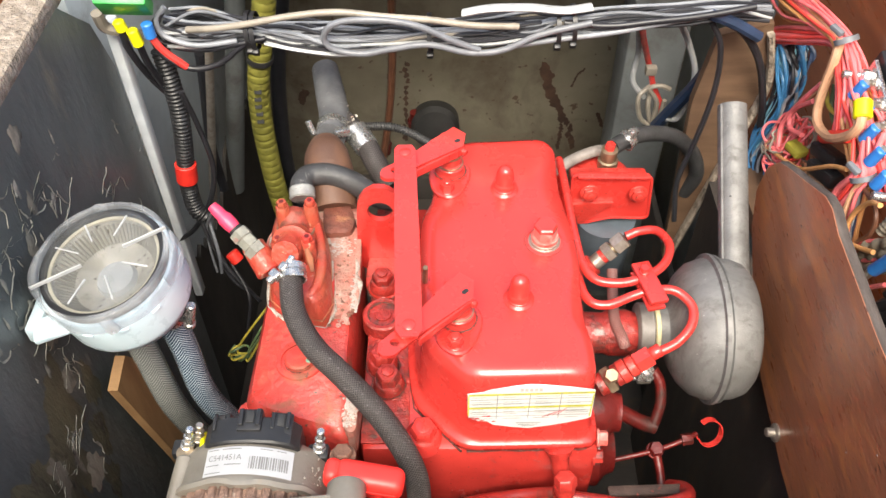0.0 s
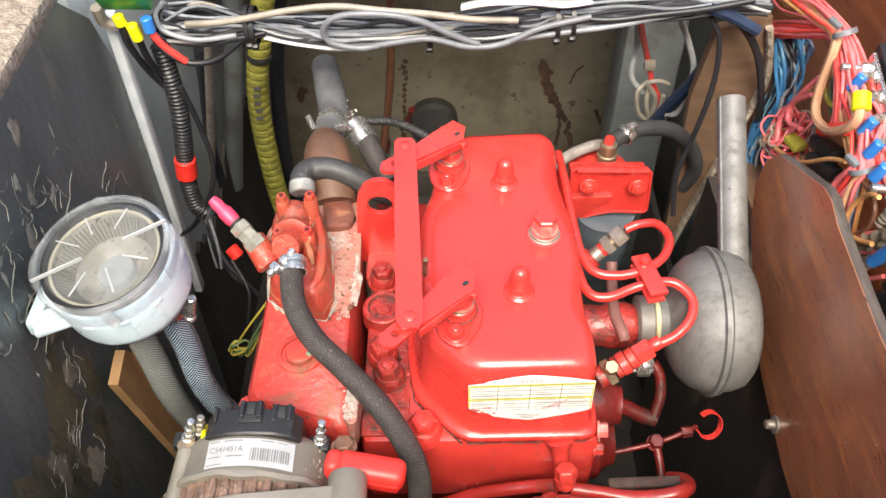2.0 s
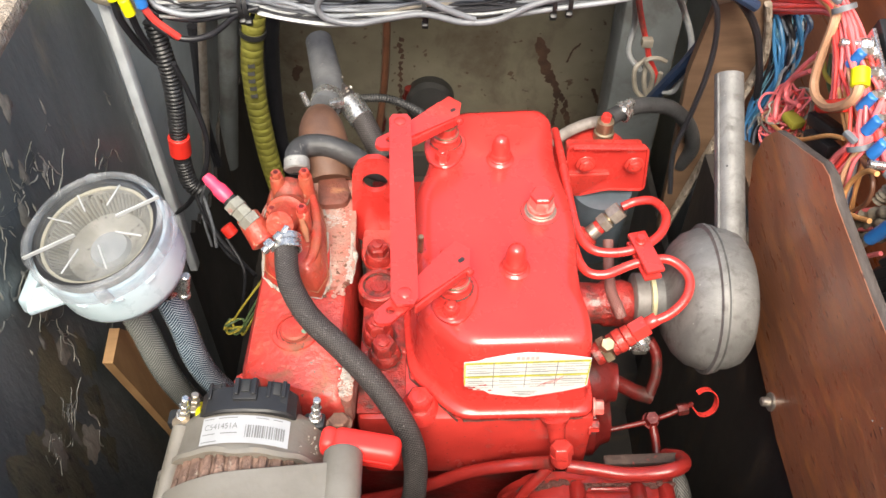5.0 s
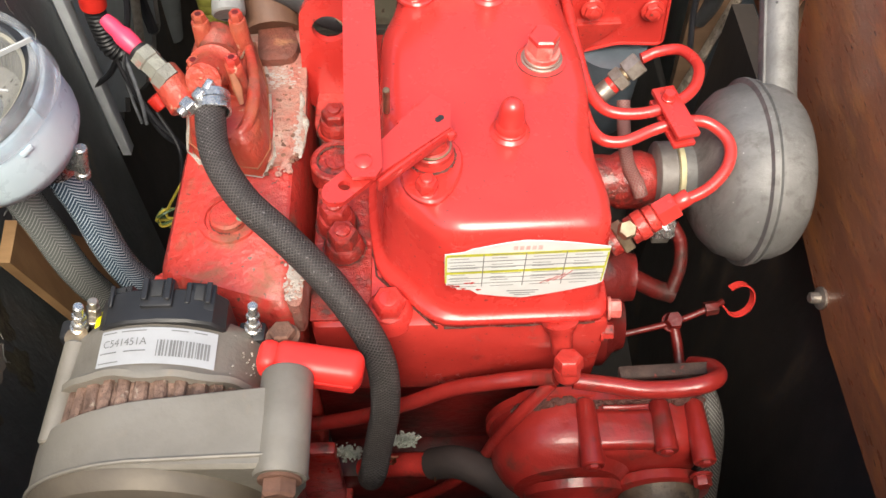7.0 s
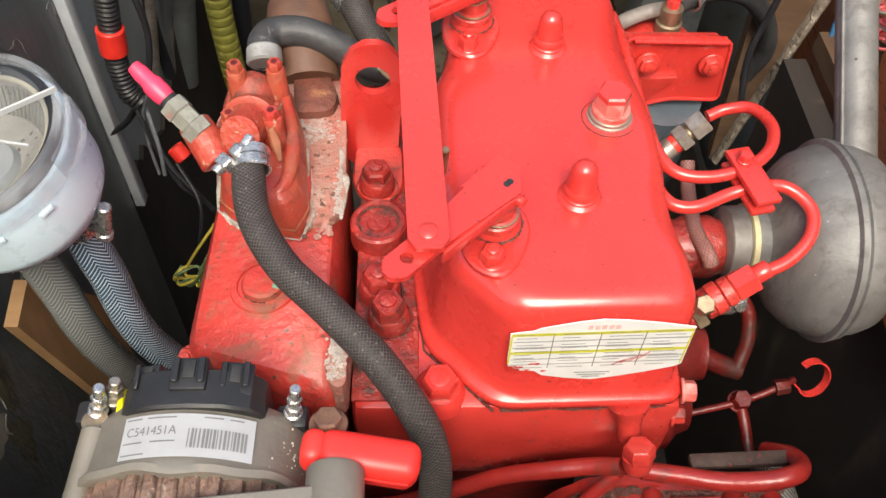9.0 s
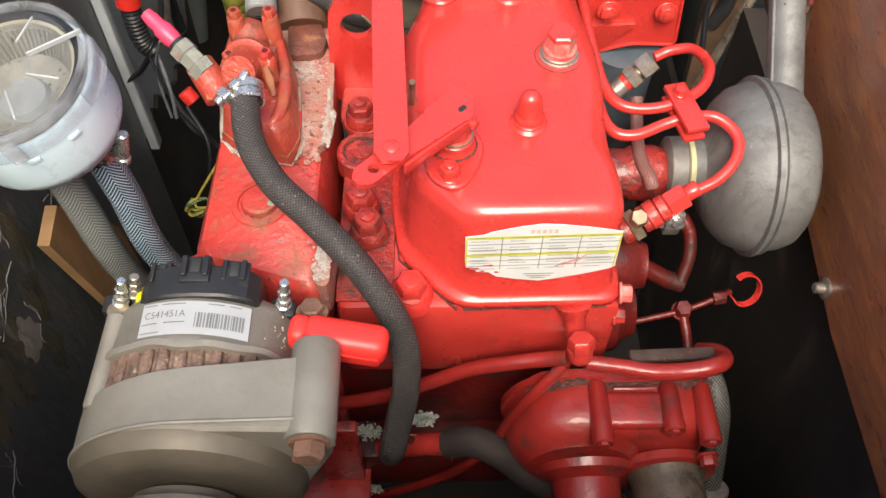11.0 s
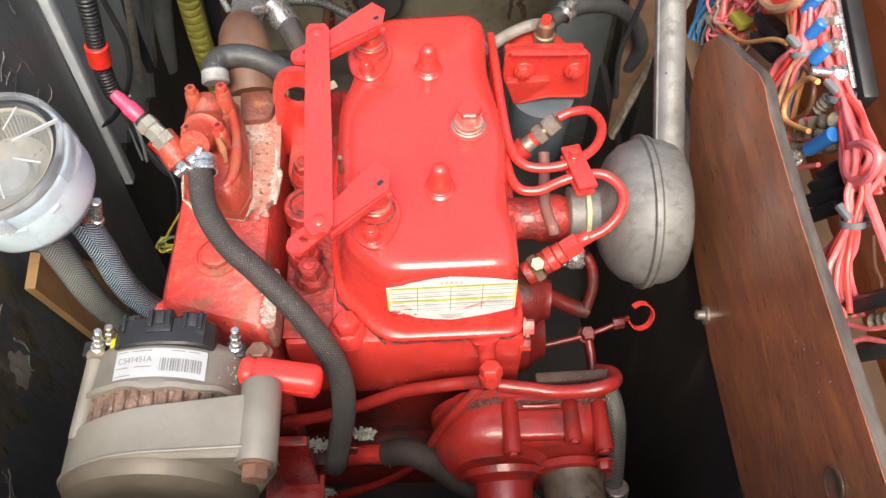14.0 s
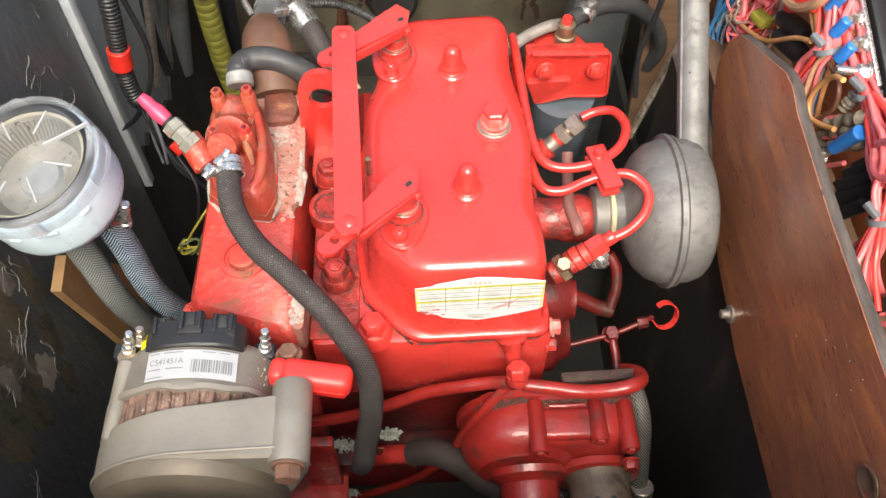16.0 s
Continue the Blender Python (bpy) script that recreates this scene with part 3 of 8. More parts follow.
rf = random.Random(77)
bm = B()
for c, ly, lz in (((0.245, 0.40), 0.03, 0.06), ((0.40, 0.235), 0.035, 0.06),
                  ((0.43, 0.345), 0.03, 0.035), ((0.465, 0.42), 0.02, 0.05), ((0.36, 0.30), 0.03, 0.07), ((0.475, 0.475), 0.016, 0.04), ((0.44, 0.405), 0.022, 0.05), ((0.50, 0.50), 0.012, 0.03), ((0.52, 0.555), 0.02, 0.03), ((0.385, 0.28), 0.02, 0.06)):
    ragged(bm, c, ly, lz, -0.3395, 1, rf, 26)
part("bare_patch", bm, FLAKE, wall_left, "patch of bare grey-tan primer")
bm = B()
for c, ly, lz in (((0.410, 0.342), 0.050, 0.120), ((0.456, 0.300), 0.030, 0.070), ((0.380, 0.297), 0.060, 0.140), ((0.433, 0.247), 0.030, 0.080), ((0.326, 0.297), 0.080, 0.160), ((0.358, 0.241), 0.040, 0.100), ((0.416, 0.187), 0.030, 0.070)):
    ragged(bm, c, ly, lz, -0.3397, 1, rf, 44)
part("olive_stain", bm, mat("olive_oil_stain", (0.150, 0.135, 0.085), (0.085, 0.080, 0.056), 22, 0.45, bump=0.4, stretch=(1, 2, 0.7), dirt=(0.045, 0.045, 0.04), dirt_at=0.53, dscale=26, dsoft=0.15),
     wall_left, "olive-brown oil-stained patch")


def crack(bm, y, z, length, x, rng, ang=None, w=None, depth=0):
    """A lifted paint crack: a thin wandering ribbon that throws off side cracks."""
    n = max(4, int(length / 0.0035))
    ang = rng.choice((-1.57, -1.57, -0.4, 3.4)) + rng.gauss(0, 0.5) if ang is None else ang
    w = w or rng.uniform(0.0002, 0.0008)
    left, right, forks = [], [], []
    for k in range(n + 1):
        ang += rng.gauss(0, 0.42)
        y, z = y + math.cos(ang) * length / n, z + math.sin(ang) * length / n
        if rng.random() < 0.11 and depth < 2:
            forks.append((y, z, ang + rng.choice((-1, 1)) * rng.uniform(0.7, 1.5)))
        ww = w * (0.25 + math.sin(math.pi * (k + 0.3) / (n + 0.6))) * rng.uniform(0.35, 1.6)
        ny, nz = -math.sin(ang), math.cos(ang)
        left.append(bm.verts.new((x + 0.0007, y + ny * ww, z + nz * ww)))
        right.append(bm.verts.new((x, y - ny * ww, z - nz * ww)))
    for k in range(n):
        bm.faces.new((left[k], left[k + 1], right[k + 1], right[k]))
    for fy, fz, fa in forks:
        crack(bm, fy, fz, length * rng.uniform(0.35, 0.7), x, rng, fa, w * 0.8, depth + 1)


bm = B()
for k in range(40):
    y, z = rf.uniform(0.38, 0.72), rf.uniform(0.28, 0.58)
    if k % 4 == 0:
        y, z = rf.gauss(0.47, 0.05), rf.gauss(0.48, 0.05)
    if k % 9 == 0:
        y, z = rf.uniform(0.22, 0.42), rf.uniform(0.2, 0.42)
    crack(bm, y, z, rf.uniform(0.015, 0.070), -0.3394, rf)
for k in range(26):
    y, z = rf.gauss(0.46, 0.045), rf.gauss(0.46, 0.06)
    ragged(bm, (y, z), rf.uniform(0.002, 0.010), rf.uniform(0.006, 0.024), -0.3393, 1, rf, 16)
ob = part("paint_crack", bm, CHIP, wall_left, "pale web of cracks in the flaking paint")
tagged(ob, kind="stuff")


def stain(bm, points, w, rng, y=1.3545):
    """A run of old rust down the bulkhead."""
    for (x0, z0), (x1, z1) in zip(points, points[1:]):
        for k in range(7):
            t = k / 7
            cx, cz = x0 + (x1 - x0) * t + rng.gauss(0, w * 0.25), z0 + (z1 - z0) * t
            n = 9
            c = bm.verts.new((cx, y - 0.0006, cz))
            vs = [bm.verts.new((cx + math.cos(math.tau * i / n) * w * rng.uniform(0.4, 1.2), y - 0.0002 * k * 0.1, cz + math.sin(math.tau * i / n) * w * rng.uniform(0.6, 1.6))) for i in range(n)]
            for i in range(n):
                bm.faces.new((vs[i], vs[(i + 1) % n], c))


STAIN = mat("rust_stain", (0.040, 0.020, 0.013), (0.085, 0.045, 0.028), 30, 0.8, bump=0.3)
rs = random.Random(15)
for run, w in (([(0.1919, 1.3500, 0.0211), (0.2044, 1.3500, -0.0213), (0.2257, 1.3500, -0.0697)], 0.0110), ([(0.2257, 1.3500, -0.0697), (0.2471, 1.3500, -0.1129), (0.2688, 1.3500, -0.1839)], 0.0075), ([(0.2343, 1.3500, -0.0768), (0.2379, 1.3500, -0.1351), (0.2358, 1.3500, -0.1839)], 0.0050),
               ([(0.2484, 1.3500, -0.0213), (0.2563, 1.3500, 0.0054), (0.2717, 1.3500, 0.0211)], 0.0025), ([(-0.0708, 1.3500, 0.0315), (-0.0761, 1.3500, -0.0627), (-0.0819, 1.3500, -0.1654)], 0.006), ([(-0.2742, 1.3500, -0.0350), (-0.2840, 1.3500, -0.0599)], 0.008),
               ([(0.3083, 1.3500, -0.0911), (0.3247, 1.3500, -0.1277)], 0.005)):
    bm = B()
    stain(bm, [(p[0], p[2]) for p in run], w, rs)
    part("rust_stain", bm, STAIN, bulkhead, "dark brown run of old rust")

# dark sheets put in for deep shade and grime low on hull and bulkhead
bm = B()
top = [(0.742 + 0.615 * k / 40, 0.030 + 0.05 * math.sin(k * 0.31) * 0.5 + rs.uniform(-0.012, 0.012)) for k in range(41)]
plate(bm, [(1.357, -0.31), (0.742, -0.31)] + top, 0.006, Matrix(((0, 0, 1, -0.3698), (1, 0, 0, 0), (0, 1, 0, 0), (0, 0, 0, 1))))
wall("shaded_bilge_left", bm, BILGE, "black sheet low on the hull for deep shade and bilge grime, ragged upper edge")
for nm, c, sz in ( ("shaded_bilge_aft", (0, 1.346, -0.29), (0.74, 0.016, 0.08)), ("shaded_bilge_right", (0.36, 1.05, -0.18), (0.012, 0.62, 0.30))):
    wall(nm, box(B(), c, sz, 0.004), BILGE, "black sheet low in the stern for deep shade and bilge grime")

# ---- engine ----
engine = thing("diesel_engine", "small two-cylinder marine diesel in glossy red paint, grimy in places", "engine")


def lofted(outlines, times=2, r=None):
    """Loft between outlines of (z, corner points), corners rounded alike."""
    bm = B()
    rings(bm, [[Vector((p.x, p.y, z)) for p in round_poly([(x, y, 0) for x, y in pts], times, r)] for z, pts in outlines])
    return bm


def grow(pts, d):
    """Moves each corner out from the middle of the outline."""
    cx, cy = sum(p[0] for p in pts) / len(pts), sum(p[1] for p in pts) / len(pts)
    return [(x + d * (1 if x > cx else -1), y + d * (1 if y > cy else -1)) for x, y in pts]


TOP = [(0.010, 0.628), (0.102, 0.6335), (0.1085, 0.619), (0.1058, 0.572), (0.1085, 0.546), (0.1150, 0.512), (0.1165, 0.471), (0.1130, 0.436), (0.1135, 0.412), (0.1185, 0.388),
       (0.1165, 0.3588), (0.021, 0.3565), (-0.012, 0.392), (-0.0175, 0.440), (-0.0185, 0.528), (-0.0085, 0.552), (-0.006, 0.585)]
CREST = [(0.010, 0.630), (0.102, 0.6355), (0.1080, 0.621), (0.1000, 0.572), (0.1040, 0.546), (0.1140, 0.512), (0.1155, 0.471), (0.1070, 0.436), (0.1085, 0.412), (0.1170, 0.388),
         (0.1165, 0.3588), (0.021, 0.3565), (-0.012, 0.392), (-0.0175, 0.440), (-0.0185, 0.528), (-0.0065, 0.552), (-0.004, 0.585)]
LOW = [(0.004, 0.636), (0.108, 0.640), (0.116, 0.624), (0.117, 0.575), (0.119, 0.546), (0.123, 0.512), (0.124, 0.471), (0.122, 0.436), (0.122, 0.412), (0.1245, 0.388),
       (0.1245, 0.3562), (0.020, 0.3540), (-0.0205, 0.3960), (-0.0265, 0.440), (-0.0275, 0.530), (-0.022, 0.560), (-0.018, 0.600)]
DECK = 0.4600
cover = part("rocker_cover", lofted([(0.3600, grow(LOW, 0.0032)), (0.3612, grow(LOW, 0.0046)), (0.3662, grow(LOW, 0.0046)), (0.3678, grow(LOW, 0.0032)), (0.3690, grow(LOW, 0.0004)), (0.3740, grow(LOW, -0.0018)),
                                     (0.4440, grow(TOP, 0.0016)), (0.4500, grow(TOP, 0.0006)), (0.4545, grow(TOP, -0.0014)), (0.4580, grow(CREST, -0.0048)), (0.4595, grow(CREST, -0.0090)), (DECK, grow(CREST, -0.0140))], r=0.013),
             RED, engine, "smooth glossy red pressed cover", 60)
head = part("cylinder_head", box(B(), (0.0315, 0.495, 0.3095), (0.201, 0.287, 0.0995), 0.008), RED_HEAD, engine)
part("gasket", lofted([(0.3588, grow(LOW, 0.0014)), (0.3602, grow(LOW, 0.0014))], r=0.013), BLACK_PLASTIC, engine)
block = part("engine_block", box(B(), (0.025, 0.530, 0.09), (0.19, 0.20, 0.42), 0.01), RED_SHADED, engine)

# domed nuts and the filler bolt on the cover
for p in ((0.0562, 0.5590, DECK), (0.0618, 0.4310, DECK)):
    bm = B()
    part("nut_washer", lathe(B(), p, (0, 0, 1), [(-0.002, 0.0128), (0.0006, 0.0126), (0.0014, 0.0116), (0.0022, 0.0106)], 26), RED, cover)
    lathe(bm, p, (0, 0, 1), [(0.001, 0.0104), (0.0034, 0.0102), (0.0042, 0.0092), (0.0050, 0.0090), (0.0060, 0.0098), (0.0082, 0.0097), (0.0100, 0.0082)], 24)
    lathe(bm, Vector(p) + Vector((0, 0, 0.0095)), (0, 0, 1), [(0, 0.0085), (0.0040, 0.0083), (0.0090, 0.0078), (0.0128, 0.0070), (0.0156, 0.0054), (0.0174, 0.0030), (0.0180, 0.0)], 22)
    part("dome_nut", bm, RED, cover)
bm = B()
p = Vector((0.0872, 0.4935, DECK))
lathe(bm, p, (0, 0, 1), [(-0.001, 0.0165), (0.0006, 0.0163), (0.0012, 0.0150)], 30)
part("filler_boss", bm, RED, cover)
bm = B()
lathe(bm, p, (0, 0, 1), [(0.0010, 0.0138), (0.0022, 0.0138), (0.0028, 0.0128), (0.0046, 0.0128), (0.0052, 0.0122)], 28)
part("washer", bm, DULL_STEEL, cover, "worn steel washer")
bm = B()
lathe(bm, p + Vector((0, 0, 0.0052)), (0, 0, 1), [(0, 0.0116), (0.0030, 0.0116), (0.0036, 0.0110)], 28)
lathe(bm, p + Vector((0, 0, 0.0086)), (0, 0, 1), [(0, 0.0100), (0.0085, 0.0100), (0.010, 0.0098)], 6, 0.25)
part("filler_bolt", bm, RED_WORN, cover, "hexagon bolt with its red paint worn through")
part("paint_cap", lathe(B(), p + Vector((0, 0, 0.0180)), (0, 0, 1), [(0, 0.0102), (0.0030, 0.0101), (0.0042, 0.0088)], 6, 0.25), RED, cover)

# printed label on the sloping front of the cover
ex = Vector((1, 0.023, 0)).normalized()
up = Vector((0, 0, 1))
nrm = ex.cross(up)
PLM = Matrix.Translation(Vector((0.0685, 0.3554, 0.4225)) + nrm * 0.0008) @ Matrix((ex, up, nrm)).transposed().to_4x4()


def flat_quad(bm, m, x0, y0, x1, y1, z=0.0, lean=0.0):
    bm.faces.new([bm.verts.new(m @ Vector(q)) for q in ((x0, y0 + lean * x0, z), (x1, y0 + lean * x1, z), (x1, y1 + lean * x1, z), (x0, y1 + lean * x0, z))])


data_plate = part("data_plate", plate(B(), [(-0.0487, -0.0080), (-0.0477, -0.0158), (-0.0410, -0.0200), (-0.033, -0.0210), (-0.028, -0.0262), (-0.014, -0.0300), (0.0005, -0.0325), (0.014, -0.0298), (0.030, -0.0255), (0.046, -0.0200), (0.0494, -0.0170),
                                            (0.0484, 0.0208), (0.030, 0.0255), (0.010, 0.0292), (-0.002, 0.0303), (-0.014, 0.0283), (-0.033, 0.0232), (-0.037, 0.0205), (-0.0490, 0.0185)], 0.0006, PLM), PLATE_WHITE, cover, "white printed service label, edge torn")
LEAN = 0.012
bm = B()
for y in (0.0178, -0.0005):
    flat_quad(bm, PLM, -0.0480, y - 0.0013, 0.0482, y + 0.0013, 0.0009, LEAN)
flat_quad(bm, PLM, 0.0474, -0.0160, 0.0484, 0.0160, 0.0009)
flat_quad(bm, PLM, -0.0486, -0.0120, -0.0476, 0.0165, 0.0009)
part("yellow_line", bm, INK_YELLOW, data_plate)
bm = B()
for y in (0.0112, 0.0052, -0.0070, -0.0128):
    flat_quad(bm, PLM, -0.0470, y - 0.00030, 0.0480, y + 0.00030, 0.0010, LEAN)
for x in (-0.0260, -0.0010, 0.0230):
    flat_quad(bm, PLM, x - 0.00025, -0.0170, x + 0.00025, 0.0185, 0.0010)
for r in range(11):
    yy = 0.0180 - r * 0.0034
    for c in range(4):
        x0 = -0.0455 + c * 0.0245
        flat_quad(bm, PLM, x0, yy - 0.00026, x0 + 0.009 + 0.011 * ((r * 7 + c * 5) % 6) / 6, yy + 0.00026, 0.0011, LEAN)
for y, w in ((-0.0232, 0.010), (-0.0258, 0.008), (-0.0280, 0.005)):
    flat_quad(bm, PLM, -w, y - 0.0004, w, y + 0.0004, 0.0011)
part("print", bm, INK_GREY, data_plate)
rt = random.Random(2)
bm = B()
for k in range(16):
    cx, cy = -0.0480 + rt.uniform(0, 0.022) * rt.random(), -0.0200 + rt.uniform(0, 0.012) * rt.random()
    n = 7
    bm.faces.new([bm.verts.new(PLM @ Vector((cx + math.cos(math.tau * i / n) * rt.uniform(0.0006, 0.0026), cy + math.sin(math.tau * i / n) * rt.uniform(0.0004, 0.0014), 0.0013 + k * 0.00003))) for i in range(n)])
tagged(part("torn_spot", bm, RED, data_plate, "spots where the label is torn away"), kind="stuff")
bm = B()
for k in range(5):
    flat_quad(bm, PLM, -0.0090 + k * 0.0036, 0.0216, -0.0066 + k * 0.0036, 0.0256, 0.0011)
part("emblem", bm, mat("faded_red_print", (0.80, 0.42, 0.38), (0.76, 0.52, 0.48), 300, 0.5, bump=0.0), data_plate)
bm = B()
for k in range(4):
    a, b = Vector((0.010 + 0.004 * k, -0.0150 + 0.0012 * k)), Vector((0.0165 + 0.004 * k, -0.0100 + 0.0026 * k))
    d = Vector((-(b - a).y, (b - a).x)).normalized() * 0.0003
    bm.faces.new([bm.verts.new(PLM @ Vector((q.x, q.y, 0.0013))) for q in (a - d, b - d, b + d, a + d)])
part("scratch", bm, RED, data_plate, "scratches through the label to the red paint")

# caked ledge of the head beside the cover
part("head_ledge", box(B(), (-0.0485, 0.495, 0.3596), (0.0405, 0.276, 0.0030), 0.0012), RED_CRUSTY, head, "oily caked ledge of the head")
# core plug, studs and nuts on the open side of the head
part("head_plug", lathe(B(), (-0.0550, 0.4830, 0.3580), (0, 0, 1), [(0, 0.0195), (0.016, 0.0190), (0.0175, 0.0175), (0.0175, 0.0145), (0.0150, 0.0135), (0.0150, 0.0080), (0.0165, 0.0074), (0.0172, 0.0)], 32), RED_CRUSTY, head, "grimy round plug")
for p, f, h in (((-0.0570, 0.5210, 0.3900), 0.017, 0.010), ((-0.0530, 0.4320, 0.3900), 0.0185, 0.012), ((-0.0470, 0.4120, 0.3880), 0.0185, 0.013)):
    bm = B()
    q = Vector(p) - Vector((0, 0, h + 0.004))
    lathe(bm, q - Vector((0, 0, 0.008)), (0, 0, 1), [(0, f * 0.74), (0.008, f * 0.70), (0.010, f * 0.62)], 24)
    hex_head(bm, q + Vector((0, 0, 0.001)), (0, 0, 1), f, h, 0, 0.003)
    part("head_nut", bm, RED_CRUSTY, head)
bm = B()
q = Vector((-0.0160, 0.3640, 0.362))
lathe(bm, q - Vector((0, 0, 0.008)), (0, -0.04, 1), [(0, 0.0170), (0.008, 0.0152), (0.0105, 0.0128)], 26)
hex_head(bm, q + Vector((0, -0.001, 0.002)), (0, -0.04, 1), 0.0190, 0.012, 0.0122)
lathe(bm, q + Vector((0, -0.0015, 0.0155)), (0, -0.04, 1), [(0, 0.0060), (0.0012, 0.0060), (0.0016, 0.0050)], 18)
part("head_bolt", bm, RED, head)
for p, f, mt in (((0.1285, 0.3600, 0.3640), 0.0112, RED_WORN), ((0.1280, 0.3580, 0.3370), 0.0100, RED_DIRTY)):
    part("side_bolt", hex_head(B(), p, (1, -0.1, 0.1), f, 0.007, 0.0078), mt, head)
# oily grime along the joints
rgm = random.Random(23)


def seam(path, r, parent, material=GRIME, flat=1.0, closed=False):
    """An uneven bead of dirt along a joint."""
    pts = [Vector(p) for p in path] + ([Vector(path[0])] if closed else [])
    fine = [a.lerp(b, t / 5) for a, b in zip(pts, pts[1:]) for t in range(5)] + pts[-1:]
    part("grime", tube(B(), fine, [r * rgm.uniform(0.3, 1.7) for _ in range(len(fine))], 6, 1, flat, smooth=False), material, parent, "oily dirt caked along the joint")


def seam_ring(c, r, bead, parent, material=GRIME, start=0.0, share=1.0):
    seam([(c[0] + math.cos(start + math.tau * share * k / 14) * r, c[1] + math.sin(start + math.tau * share * k / 14) * r, c[2]) for k in range(15)], bead, parent, material, 0.6)


seam_ring((-0.0550, 0.4830, 0.3740), 0.0140, 0.0011, head)
EDGE = [(x, y, 0.3597) for x, y in grow(LOW, 0.0044)]
seam(EDGE[11:15], 0.0006, head)
for x, y, z in ((-0.0570, 0.5210, 0.3860), (-0.0530, 0.4320, 0.3860), (-0.0470, 0.4120, 0.3860)):
    seam_ring((x, y, 0.3650), 0.0150, 0.0005, head)
seam([(-0.036, 0.40, 0.3600), (-0.0345, 0.45, 0.3600), (-0.035, 0.50, 0.3600), (-0.034, 0.545, 0.3600)], 0.0008, head)
seam([(0.020, 0.3512, 0.3585), (0.050, 0.3518, 0.3585), (0.085, 0.3524, 0.3585), (0.120, 0.3530, 0.3585)], 0.0012, head)
seam_ring((-0.123, 0.421, 0.3890), 0.0178, 0.0012, head, RUSTY_DRIP)
seam_ring((-0.123, 0.421, 0.3892), 0.0127, 0.0008, head, GRIME, 0.5, 0.7)
for x, y, _ in ((0.0130, 0.4079, 0.4860), (0.0072, 0.5788, 0.4880)):
    seam_ring((x, y, 0.4655), 0.0140, 0.0009, cover, GRIME, 3.4, 0.55)
for x, y, z in ((0.0562, 0.5590, 0.4602), (0.0618, 0.4310, 0.4602), (0.0872, 0.4935, 0.4602)):
    seam_ring((x, y, z), 0.0112 if x < 0.08 else 0.0166, 0.0004, cover, GRIME, 1.2, 0.7)
# lifting eye
EP = [(-0.0854, 0.3470), (-0.0440, 0.3463), (-0.0375, 0.4360), (-0.0400, 0.4480), (-0.0460, 0.4565), (-0.0545, 0.4610), (-0.0640, 0.4600), (-0.0725, 0.4540), (-0.0785, 0.4435), (-0.0800, 0.4300)]
eye = ring_plate(B(), EP, (-0.0585, 0.4300), 0.0120, 0.006, Matrix(((1, 0, 0, 0), (0, 0, -1, 0.566), (0, 1, 0, 0), (0, 0, 0, 1))), 36)
lifting_eye = part("lifting_eye", eye, RED, engine)
part("foot_tab", plate(B(), [(p.x, p.y) for p in round_poly([(-0.0735, 0.566, 0), (-0.0400, 0.566, 0), (-0.0380, 0.524, 0), (-0.0460, 0.510, 0), (-0.0640, 0.510, 0), (-0.0750, 0.524, 0)], r=0.010)], 0.005, Matrix.Translation((0, 0, 0.3600)), 0.001), RED_DIRTY, lifting_eye)
wrap_end = single("wire_end", tube(B(), [(-0.0300, 0.6050, 0.4000), (-0.0420, 0.5980, 0.3990), (-0.0500, 0.5950, 0.4040), (-0.0560, 0.5920, 0.4130)], [0.0045, 0.0038, 0.0030, 0.0012], 8, 4, 0.6), mat("cream_tape", (0.52, 0.48, 0.30), (0.42, 0.38, 0.24), 60, 0.6, bump=0.2), "loose cream tape end behind the lifting eye", "tape")

# decompressor levers and the bar that joins them
ROCK = ((0.0130, 0.4079, 0.4860), (0.0072, 0.5788, 0.4880))
for x, y, _ in ROCK:
    bm = B()
    o = Vector((x, y, DECK))
    plate(bm, [tuple(v)[:2] for v in round_poly([(-0.014, -0.028, 0), (0.006, -0.036, 0), (0.022, -0.006, 0), (0.016, 0.018, 0), (-0.014, 0.018, 0), (-0.020, -0.004, 0)], 2)], 0.005,
          Matrix.Translation(o - Vector((0.001, 0, 0.002))), 0.0012)
    lathe(bm, o, (0, 0, 1), [(0, 0.0150), (0.008, 0.0135), (0.0105, 0.0115)], 24)
    part("injector_boss", bm, RED, cover)
    part("collar", lathe(B(), o + Vector((0, 0, 0.0100)), (0, 0, 1), [(-0.0015, 0.0128), (0.0030, 0.0126), (0.0040, 0.0112), (0.0060, 0.0110), (0.0066, 0.0098), (0.0140, 0.0095), (0.0215, 0.0090)], 24), RED_DIRTY, cover)
    for zz, rr in ((0.0142, 0.0114), (0.0240, 0.0098)):
        part("seal_ring", lathe(B(), o + Vector((0, 0, zz)), (0, 0, 1), [(0, rr), (0.0003, rr + 0.0006), (0.0014, rr + 0.0006), (0.0017, rr)], 24), BRASS, cover, "bare metal sealing ring")
    part("clamp_nut", hex_head(B(), o + Vector((-0.003, -0.0235, 0.002)), (0, -0.05, 1), 0.0115, 0.008, 0.007, 0.003), RED, cover)


